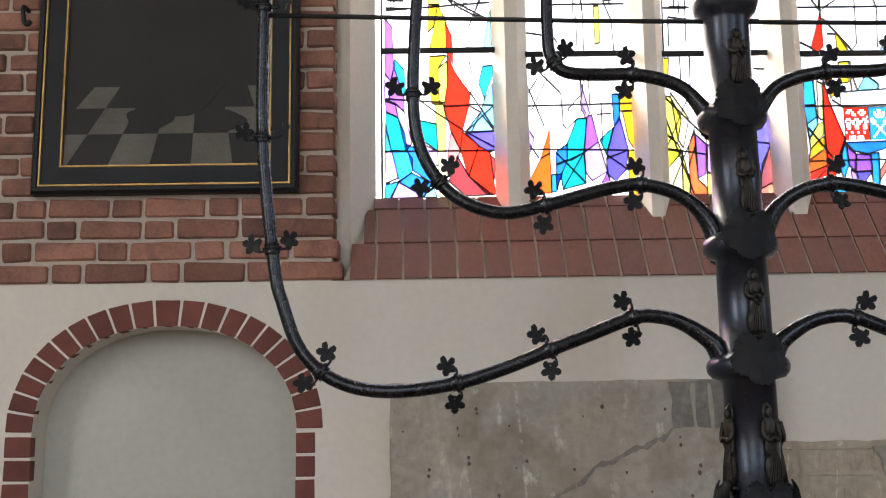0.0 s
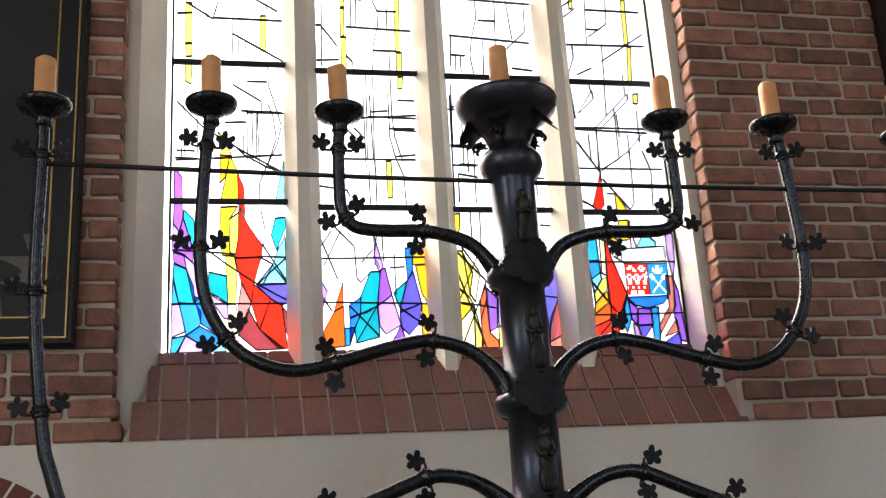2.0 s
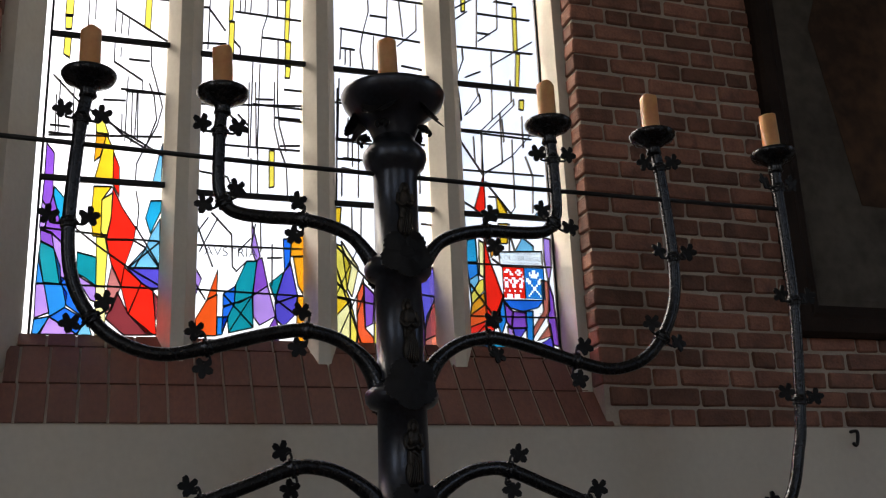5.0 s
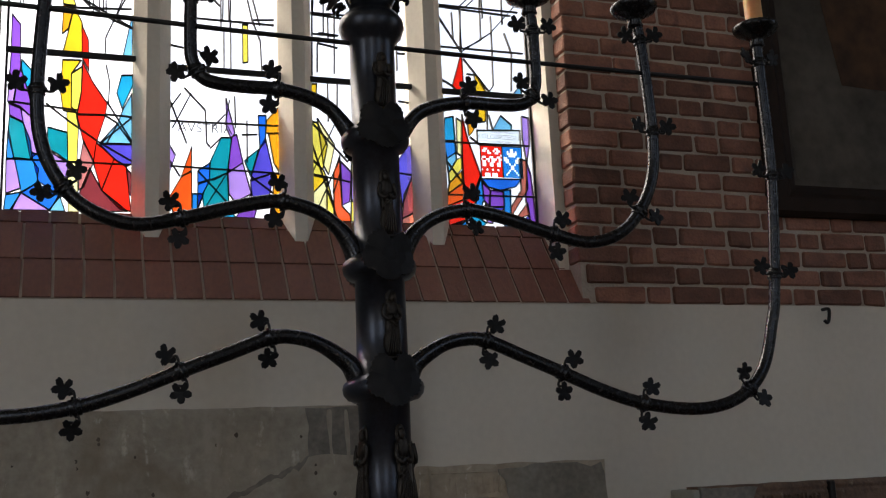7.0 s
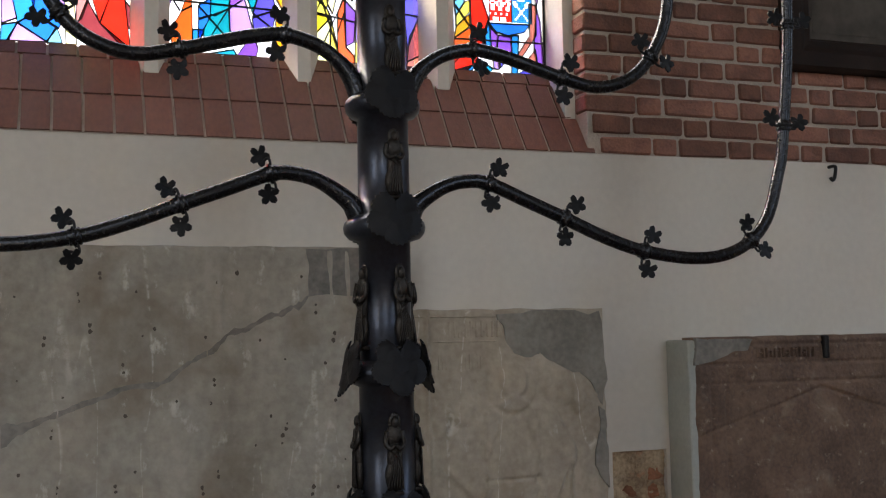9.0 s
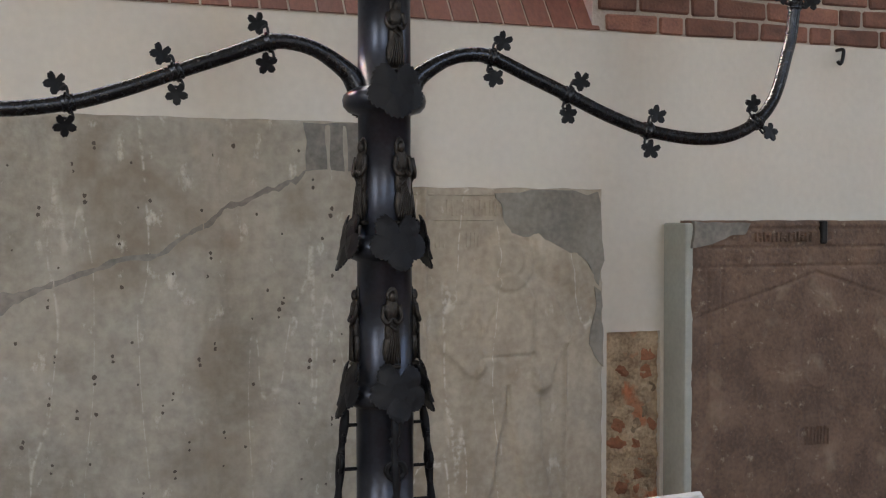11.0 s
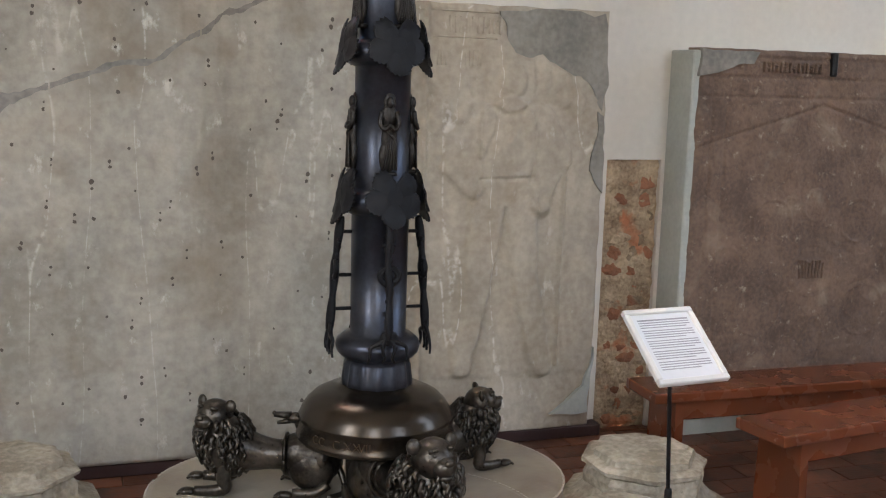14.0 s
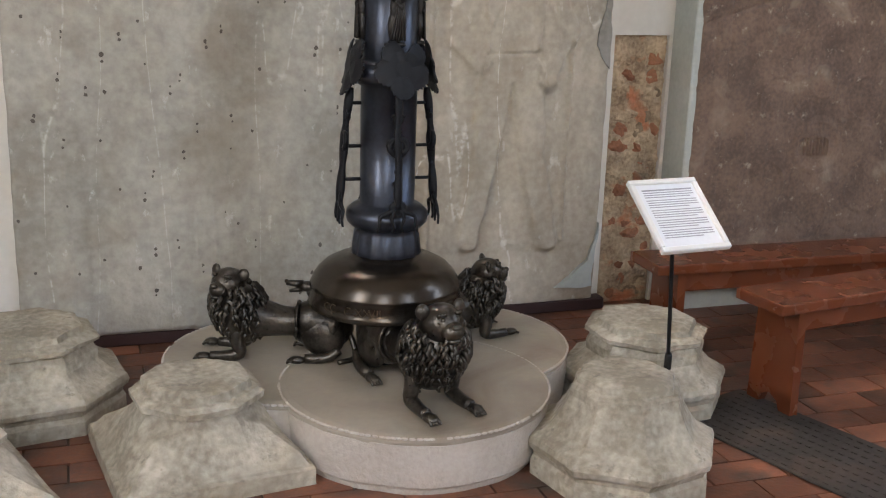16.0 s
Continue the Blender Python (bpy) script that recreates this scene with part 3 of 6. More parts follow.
def dragon_ornament():
    bm = bmesh.new()
    y0 = -0.148
    spine = [(0, y0 + 0.022, 1.135), (0.003, y0 + 0.014, 1.08), (-0.003, y0 + 0.006, 1.00), (0.002, y0, 0.92), (0, y0 - 0.006, 0.84), (0, y0 - 0.012, 0.765)]
    tube(bm, smooth_path(spine, 5), lambda t: 0.011 + 0.006 * abs(math.sin(9 * t)), 8, 0.75)
    for z in (1.085, 0.945, 0.835):
        tube(bm, [(0, -0.085, z), (0, y0 + (z - 0.9) * 0.09, z)], 0.006, 6)
    for k in (-1, 1):
        curl(bm, 0.006 * k, 1.035, k, 0.016, y0 + 0.012, -1.0)
        curl(bm, 0.006 * k, 0.945, k, 0.026, y0 + 0.003)
        curl(bm, 0.004 * k, 0.935, k, 0.030, y0 + 0.003, -0.9)
        tube(bm, smooth_path([(0.004 * k, y0 - 0.010, 0.775), (0.030 * k, y0 - 0.012, 0.755), (0.056 * k, y0 - 0.010, 0.742), (0.060 * k, y0 - 0.014, 0.715), (0.066 * k, y0 - 0.012, 0.690)], 4), lambda t: 0.010 - 0.006 * t, 7, 0.8)
        tube(bm, smooth_path([(0.010 * k, y0 - 0.012, 0.765), (0.020 * k, y0 - 0.016, 0.735), (0.012 * k, y0 - 0.016, 0.708), (0.020 * k, y0 - 0.014, 0.690)], 4), lambda t: 0.009 - 0.005 * t, 7, 0.8)
    blob(bm, (0, y0 - 0.012, 0.770), (0.030, 0.007, 0.026), seg=12, rings=8)
    for z in (1.06, 1.01, 0.885):
        blob(bm, (0, y0 + (z - 0.9) * 0.09, z), (0.013, 0.008, 0.012), seg=8, rings=6)
    return mesh_of("dragon_ornament", bm, M_LEAF, True)


DRAGON = dragon_ornament()
for a in (-3, 87, 177, 267):
    piece("dragon_ornament", DRAGON, pose(0, 0, 0.0, 0, 0, a), column)
# leaves under the bowl
for a in (55, 145, 235, 325):
    piece("bowl_leaf", LEAF_M, pose(0, 0, 3.525, 0, 0, a) @ pose(0, -0.128, 0, 46, 180, 0) @ Matrix.Diagonal((0.80, -0.5, 0.80, 1)), bowl)
    bm = bmesh.new()
    for k in (-1, 1):
        tube(bm, smooth_path([(0.012 * k, -0.098, 3.475), (0.016 * k, -0.122, 3.470), (0.018 * k, -0.132, 3.456), (0.012 * k, -0.128, 3.444)], 4), lambda t: 0.009 - 0.003 * t, 7)
    blob(bm, (0, -0.112, 3.470), (0.020, 0.016, 0.013), seg=10, rings=7)
    bm.transform(pose(0, 0, 0, 0, 0, a))
    part("leaf_curl", bm, M_LEAF, bowl, smooth=True)

LOW = [(0.070, 2.118), (0.092, 2.165), (0.123, 2.205), (0.203, 2.257), (0.280, 2.281), (0.367, 2.279), (0.508, 2.226), (0.645, 2.174), (0.800, 2.113), (0.950, 2.068), (1.140, 2.044),
       (1.285, 2.058), (1.395, 2.110), (1.473, 2.200), (1.523, 2.340), (1.553, 2.470), (1.597, 2.910), (1.598, 3.380), (1.600, 3.500)]
MID = [(0.070, 2.520), (0.090, 2.580), (0.138, 2.650), (0.216, 2.705), (0.320, 2.732), (0.400, 2.725), (0.490, 2.705), (0.645, 2.664), (0.785, 2.640), (0.910, 2.675), (1.000, 2.750),
       (1.066, 2.880), (1.086, 3.060), (1.070, 3.390), (1.052, 3.530)]
TOP = [(0.066, 2.940), (0.085, 2.975), (0.150, 3.060), (0.227, 3.100), (0.333, 3.121), (0.450, 3.122), (0.535, 3.127), (0.582, 3.145), (0.610, 3.190), (0.619, 3.25), (0.618, 3.420), (0.610, 3.530)]


def leaf_pair(parent, x, z, dx, dz, s):
    """Two small leaves on curled stems either side of a collar; (dx, dz) points along the arm."""
    px, pz = -dz, dx
    for k in (-1, 1):
        cx, cz = x + k * px * 0.062 + dx * 0.024, z + k * pz * 0.062 + dz * 0.024
        bm = bmesh.new()
        tube(bm, smooth_path([(x + k * px * 0.018, 0, z + k * pz * 0.018), (x + k * px * 0.034 - dx * 0.004, -0.004, z + k * pz * 0.034 - dz * 0.004),
                              (x + k * px * 0.050, -0.004, z + k * pz * 0.050), (x + k * px * 0.040 + dx * 0.026, -0.002, z + k * pz * 0.040 + dz * 0.026),
                              (cx, -0.003, cz)], 4), 0.0045, 6)
        part("leaf_stem", bm, M_IRON, parent, smooth=True)
        piece("leaf", LEAF_S, pose(cx, -0.006, cz, random.uniform(-18, 18), random.uniform(-40, 40), random.uniform(-20, 20)), parent)


def arm(pts, side, collars, plate_z, sag=0.0, bend=1.0):
    """One curved arm; sag lowers its lying part, which ends at the upward bend."""
    line = smooth_path([(side * x, 0, z - sag * min(1, max(0, x - 0.08) / (0.55 * bend)) * max(0, min(1, (pts[-1][0] - 0.02 - x) / 0.12))) for x, z in pts], 6)
    bm = bmesh.new()
    tube(bm, line, lambda t: 0.042 - 0.017 * min(1, t * 6) - 0.004 * t, 14)
    ob = part("arm", bm, M_ARM, cand, smooth=True)
    for cx, cz, big in collars:
        i = min(range(1, len(line) - 1), key=lambda j: (line[j].x - side * cx) ** 2 + (line[j].z - cz) ** 2)
        p, d = line[i], (line[i + 1] - line[i - 1]).normalized()
        bm = bmesh.new()
        lathe(bm, [(0.020, -0.020), (0.027, -0.016), (0.027, -0.009), (0.023, -0.005), (0.033, 0.0), (0.033, 0.006), (0.025, 0.010), (0.026, 0.018), (0.020, 0.022)], 20)
        bm.transform(Matrix.Translation(p) @ d.to_track_quat("Z", "Y").to_matrix().to_4x4() @ Matrix.Diagonal((big, big, big, 1)))
        part("collar", bm, M_ARM, ob, smooth=True)
        leaf_pair(ob, p.x, p.z, d.x, d.z, side)
    x = line[-1].x
    bm = bmesh.new()
    lathe(bm, [(0.022, plate_z - 0.080), (0.030, plate_z - 0.072), (0.026, plate_z - 0.055), (0.030, plate_z - 0.045), (0.052, plate_z - 0.030), (0.080, plate_z - 0.016), (0.089, plate_z - 0.002),
               (0.090, plate_z + 0.008), (0.086, plate_z + 0.014), (0.076, plate_z + 0.010), (0.03, plate_z + 0.002)], 40, at=(x, 0, 0))
    part("drip_plate", bm, M_ARM, ob, smooth=True)
    return x


def candle(x, y, z, h, r=0.035, lean=0.0):
    ob = empty("candle", pose(x, y, z, 0, lean, 0))
    bm = bmesh.new()
    seg = 28
    lathe(bm, [(r * 1.02, 0), (r * 1.03, 0.008), (r, 0.014), (r, h * 0.5), (r * 0.985, h * 0.8), (r * 0.98, h * 0.97), (r * 0.90, h), (r * 0.72, h * 0.965), (r * 0.3, h * 0.93)], seg)
    for v in bm.verts:
        v.co.x += 0.0015 * noise.noise(v.co * 40 + Vector((x, 0, 0)) * 7)
        if v.co.z > h * 0.75:
            v.co.z += 0.012 * noise.noise(Vector((v.co.x * 25 + x * 9, v.co.y * 25, 0)))
    part("wax", bm, M_WAX, ob, smooth=True)
    bm = bmesh.new()
    tube(bm, [(0, 0, h * 0.9), (0.001, 0, h * 0.99), (0.004, 0, h * 1.03)], 0.0015, 6)
    part("wick", bm, M_WICK, ob)
    return tagged(ob, "short honey-coloured pillar candle on a bronze drip plate", "candle", group="candles on the candelabrum")


for side in (-1, 1):
    xo = arm(LOW, side, ((0.372, 2.286, 1), (0.655, 2.176, 1), (0.955, 2.070, 1), (1.395, 2.105, 1), (1.56, 2.50, 1), (1.597, 2.935, 0.95), (1.598, 3.39, 0.95)), (3.56, 3.525)[side > 0], (-0.008, 0.020)[side > 0], 1.4)
    xm = arm(MID, side, ((0.325, 2.732, 1), (0.648, 2.664, 1), (0.995, 2.745, 1), (1.088, 3.06, 0.95), (1.078, 3.43, 0.95)), (3.58, 3.555)[side > 0], (0.0, 0.014)[side > 0], 1.2)
    xt = arm(TOP, side, ((0.338, 3.121, 1), (0.595, 3.165, 1), (0.622, 3.43, 0.95)), 3.562)
    for x, z, h in ((xo, (3.56, 3.525)[side > 0], 0.172), (xm, (3.58, 3.555)[side > 0], 0.168), (xt, 3.562, 0.172)):
        candle(AX + x, AY, z + 0.003, h + random.uniform(-0.006, 0.006), 0.035, random.uniform(-2, 2))
candle(AX - 0.012, AY, 3.606, 0.235, 0.036, -1.5)
bm = bmesh.new()
tube(bm, [(-1.60, 0, 3.352), (-0.5, 0, 3.318), (0.5, 0, 3.298), (1.60, 0, 3.291)], 0.0085, 10)
part("tie_rod", bm, M_IRON, cand, "thin straight iron rod bracing the arms", smooth=True)

# inscription band: the year in raised characters
def lettering(name, text, size, depth, material, parent, m, label=""):
    cu = bpy.data.curves.new(name, "FONT")
    cu.body, cu.size, cu.extrude, cu.align_x, cu.offset = text, size, depth, "CENTER", -0.016 * size
    tmp = bpy.data.objects.new(name, cu)
    scene.collection.objects.link(tmp)
    me = bpy.data.meshes.new_from_object(tmp.evaluated_get(bpy.context.evaluated_depsgraph_get()))
    bpy.data.objects.remove(tmp)
    me.materials.append(material)
    ob = new(name, me)
    ob.parent = parent
    ob.matrix_local = m
    if label:
        ob["label"] = label
    return ob


for i, ch in enumerate(("CC", "C", "XX", "VII")):
    ang = (-60, -44, -32, -23)[i]
    lettering("inscription", ch, 0.040, 0.002, M_GILT, bell, pose(0, 0, 0, 0, 0, ang) @ pose(0, -0.254, 0.430, 92, 0, 0))

# ---- trefoil plinth ----
plinth = tagged(empty("plinth"), "low trefoil plinth of round pale stone discs with worn tops", "plinth")
for i, (x, y, r) in enumerate(((-0.30, -0.80, 0.44), (0.28, -0.79, 0.44), (0.045, -1.145, 0.446))):
    dz = (0.0, 0.002, 0.004)[i]
    bm = bmesh.new()
    lathe(bm, [(r * 0.95, 0.0), (r * 0.96, 0.018), (r * 0.985, 0.03), (r * 0.99, 0.10), (r, 0.168)], 72, at=(x, y, 0))
    rough(bm, 0.006, 9)
    d = part("disc", bm, M_DISCSIDE, plinth)
    bm = bmesh.new()
    lathe(bm, [(r * 0.99, 0.150 + dz), (r * 1.0, 0.172 + dz), (r * 0.992, 0.186 + dz), (r * 0.95, 0.189 + dz), (0.02, 0.189 + dz)], 72, at=(x, y, 0))
    for v in bm.verts:
        k = 1 + 0.006 * noise.noise(v.co * 14)
        v.co.x, v.co.y = x + (v.co.x - x) * k, y + (v.co.y - y) * k
    part("disc_top", bm, M_DISC, d, "smooth brown worn stone top")
    bm = bmesh.new()
    for k in range(150):
        a, w = 2 * math.pi * k / 150 + 0.01 * math.sin(k * 7.3), 0.5 + 0.5 * noise.noise(Vector((k * 0.37, i * 5.0, 0)))
        if w < 0.30:
            continue
        blob(bm, (x + r * 0.997 * math.cos(a), y + r * 0.997 * math.sin(a), 0.184 + dz), (0.003 + 0.005 * w, 0.011, 0.0045), (0, 0, math.degrees(a)), 7, 5)
    tagged(part("chipped_rim", bm, M_DISCSIDE, d, "pale chipped edge"), kind="stuff")


# ---- bronze lions ----
def lion(m, turn=0.0):
    bm = bmesh.new()
    tube(bm, smooth_path([(0.02, 0, 0.10), (0.09, 0, 0.125), (0.18, 0, 0.118), (0.27, 0, 0.125), (0.34, 0, 0.14)], 4),
         lambda t: 0.062 + 0.014 * math.cos(t * 2 * math.pi) - (0.03 if t < 0.02 else 0), 16)
    for k in (-1, 1):
        blob(bm, (0.075, 0.042 * k, 0.085), (0.075, 0.036, 0.070), (0, -15, 0), 14, 10)
        tube(bm, smooth_path([(0.02, 0.06 * k, 0.045), (0.06, 0.075 * k, 0.022), (0.13, 0.08 * k, 0.018)], 4), 0.017, 8)
        blob(bm, (0.155, 0.082 * k, 0.014), (0.030, 0.018, 0.013), seg=10, rings=7)
        tube(bm, smooth_path([(0.345, 0.055 * k, 0.11), (0.35, 0.062 * k, 0.06), (0.345, 0.064 * k, 0.024), (0.39, 0.066 * k, 0.014), (0.44, 0.068 * k, 0.014)], 4), lambda t: 0.026 - 0.010 * t, 9)
        blob(bm, (0.462, 0.069 * k, 0.013), (0.028, 0.020, 0.013), seg=10, rings=7)
        for j in range(4):
            tube(bm, [(0.465, (0.057 + 0.008 * j) * k, 0.020), (0.492, (0.055 + 0.009 * j) * k, 0.006)], 0.0045, 5)
            tube(bm, [(0.165, (0.070 + 0.008 * j) * k, 0.020), (0.188, (0.068 + 0.009 * j) * k, 0.006)], 0.0040, 5)
    blob(bm, (0.352, 0, 0.142), (0.084, 0.088, 0.104), (0, 16, 0), 20, 16)
    blob(bm, (0.088, 0, 0.110), (0.110, 0.070, 0.084), (0, -10, 0), 20, 14)
    rnd = random.Random(5)
    for j in range(300):
        a, u = rnd.uniform(0, 2 * math.pi), rnd.uniform(0, 1) ** 0.8
        z = 0.055 + 0.178 * u
        rr = 0.094 * math.sin(math.pi * min(1, 0.25 + 0.60 * (1 - u))) + 0.002
        cx = 0.340 + 0.026 * u
        ca, sa, h = math.cos(a), math.sin(a), rnd.uniform(0.75, 1.2)
        if ca > 0.5 and u > 0.88:
            continue
        x, y, side = cx + rr * ca, rr * sa, rnd.choice((-1, 1))
        tube(bm, smooth_path([(x - 0.010 * ca, y - 0.010 * sa, z + 0.014 * h), (x + 0.003 * ca - side * 0.005 * sa, y + 0.003 * sa + side * 0.005 * ca, z + 0.004),
                              (x + 0.002 * ca + side * 0.003 * sa, y + 0.002 * sa - side * 0.003 * ca, z - 0.010 * h), (x - 0.002 * ca - side * 0.005 * sa, y - 0.002 * sa + side * 0.005 * ca, z - 0.018 * h)], 2),
             lambda t: 0.0080 * h * (1 - 0.6 * t), 5)
    head = bmesh.new()
    blob(head, (0, 0, 0), (0.047, 0.043, 0.043), seg=16, rings=12)
    blob(head, (0.036, 0, -0.012), (0.026, 0.025, 0.021), seg=12, rings=8)
    blob(head, (0.058, 0, -0.003), (0.008, 0.012, 0.007), seg=8, rings=6)
    blob(head, (0.036, 0, -0.031), (0.020, 0.016, 0.008), seg=10, rings=6)
    for k in (-1, 1):
        blob(head, (0.002, 0.043 * k, 0.030), (0.008, 0.015, 0.016), (0, 0, 15 * k), 12, 9)
        blob(head, (0.036, 0.017 * k, 0.012), (0.006, 0.0065, 0.0065), seg=8, rings=6)
        tube(head, [(0.030, 0.028 * k, 0.020), (0.040, 0.012 * k, 0.024)], 0.005, 6)
    head.transform(pose(0.388, 0, 0.238, 0, -12, turn) @ Matrix.Scale(1.32, 4))
    me = bpy.data.meshes.new("tmp")
    head.to_mesh(me)
    head.free()
    bm.from_mesh(me)
    bpy.data.meshes.remove(me)
    # band round the loins and a little horned beast's head rising from the rump
    tube(bm, [Vector((0.160, 0.063 * math.cos(t), 0.120 + 0.065 * math.sin(t))) for t in [2 * math.pi * i / 20 for i in range(21)]], 0.006, 6)
    tube(bm, [(0.115, 0, 0.165), (0.115, 0, 0.205), (0.120, 0, 0.228)], lambda t: 0.012 + 0.006 * t, 9)
    blob(bm, (0.130, 0, 0.240), (0.030, 0.021, 0.018), seg=12, rings=8)
    tube(bm, [(0.145, 0, 0.247), (0.200, 0, 0.250)], lambda t: 0.014 - 0.005 * t, 8)
    tube(bm, [(0.145, 0, 0.231), (0.190, 0, 0.222)], lambda t: 0.010 - 0.004 * t, 8)
    blob(bm, (0.200, 0, 0.255), (0.007, 0.009, 0.007), seg=8, rings=6)
    for k in (-1, 1):
        tube(bm, smooth_path([(0.118, 0.012 * k, 0.250), (0.100, 0.030 * k, 0.272), (0.088, 0.048 * k, 0.292)], 4), lambda t: 0.010 - 0.007 * t, 7)
    tube(bm, smooth_path([(0.010, 0, 0.110), (-0.020, 0.02, 0.060), (-0.030, 0.05, 0.018), (0.02, 0.09, 0.012)], 5), lambda t: 0.012 - 0.004 * t, 8)
    ob = new("lion_statue", mesh_of("lion_statue", bm, M_BRONZE_LION, True))
    ob.matrix_world = m
    return tagged(ob, "small dark bronze crouching lion with curled mane", "statue", group="lions round the foot")


M_BRONZE_LION = mat("rubbed dark bronze", (0.115, 0.100, 0.082), 0.33, metal=0.85, dark=(0.036, 0.032, 0.028), grain=(9, 80), amount=0.7, bump=0.25, bump_dist=0.004)
lion(pose(-0.120, -0.876, 0.191, 0, 0, 161) @ Matrix.Scale(1.05, 4), 62)
lion(pose(-0.045, -0.945, 0.195, 0, 0, -78) @ Matrix.Scale(1.16, 4), 2)
lion(pose(0.07, -0.86, 0.193, 0, 0, 16) @ Matrix.Scale(0.98, 4), -25)


# ---- gravestone slabs on the wall ----
def slab_sheet(bm, x0, x1, z0, z1, y_front, y_back, nx, nz, relief):
    """A standing slab whose front is a fine grid shaped by relief(x, z), with ragged edges."""
    g = []
    for j in range(nz + 1):
        row = []
        for i in range(nx + 1):
            u, v = i / nx, j / nz
            x, z = x0 + (x1 - x0) * u, z0 + (z1 - z0) * v
            e = min(u * (x1 - x0), (1 - u) * (x1 - x0), (1 - v) * (z1 - z0))
            y = y_front - relief(x, z) + 0.010 * max(0, 1 - e / 0.02)
            if i in (0, nx):
                x += 0.006 * noise.noise(Vector((x * 3, 0, z * 9)))
            if j == nz:
                z += 0.006 * noise.noise(Vector((x * 9, 3, z)))
            row.append(bm.verts.new((x, y, z)))
        g.append(row)
    for j in range(nz):
        for i in range(nx):
            bm.faces.new((g[j][i], g[j][i + 1], g[j + 1][i + 1], g[j + 1][i]))
    edge = [g[0][i] for i in range(nx + 1)] + [g[j][nx] for j in range(1, nz + 1)] + [g[nz][i] for i in range(nx - 1, -1, -1)] + [g[j][0] for j in range(nz - 1, 0, -1)]
    back = [bm.verts.new((v.co.x, y_back, v.co.z)) for v in edge]
    k = len(edge)
    for i in range(k):
        bm.faces.new((edge[i], edge[(i + 1) % k], back[(i + 1) % k], back[i]))
    return bm


def uneven(x, z):
    return 0.004 * noise.noise(Vector((x * 3.1, 0.3, z * 2.3))) + 0.002 * noise.noise(Vector((x * 14, 1.3, z * 9)))


def worn_lines(x, z):
    s = 0.0
    for c in (-1.02, -0.95, -0.55, -0.48, -0.42, 0.02, 0.09):
        s += 0.006 * math.exp(-((x - c - 0.01 * math.sin(z * 5)) / 0.010) ** 2)
    return uneven(x, z) + s


slab1 = tagged(empty("grave_slab"), "large pale grey worn gravestone slab fixed upright to the wall", "gravestone", group="gravestones on the wall")
bm = bmesh.new()
slab_sheet(bm, -1.215, 0.335, 0.056, 2.128, -0.08, -0.002, 150, 110, worn_lines)
face1 = part("slab_face", bm, M_SLABGREY, slab1, smooth=True)


def limb(x, z, a, b, ra, rb):
    """Distance to the outline of a tapering limb from a to b."""
    dx, dz = b[0] - a[0], b[1] - a[1]
    t = min(1, max(0, ((x - a[0]) * dx + (z - a[1]) * dz) / (dx * dx + dz * dz)))
    return math.hypot(x - a[0] - dx * t, z - a[1] - dz * t) - (ra + (rb - ra) * t)


def corner_line(x):
    """Lower limit of the mended corner of the pale slab."""
    pts = ((0.70, 1.87), (0.735, 1.80), (0.765, 1.74), (0.80, 1.68), (0.86, 1.66), (0.92, 1.685), (0.98, 1.64), (1.04, 1.61), (1.12, 1.59), (1.17, 1.52), (1.23, 1.47))
    for a, b in zip(pts, pts[1:]):
        if a[0] <= x <= b[0]:
            return a[1] + (b[1] - a[1]) * (x - a[0]) / (b[0] - a[0])
    return 1.9


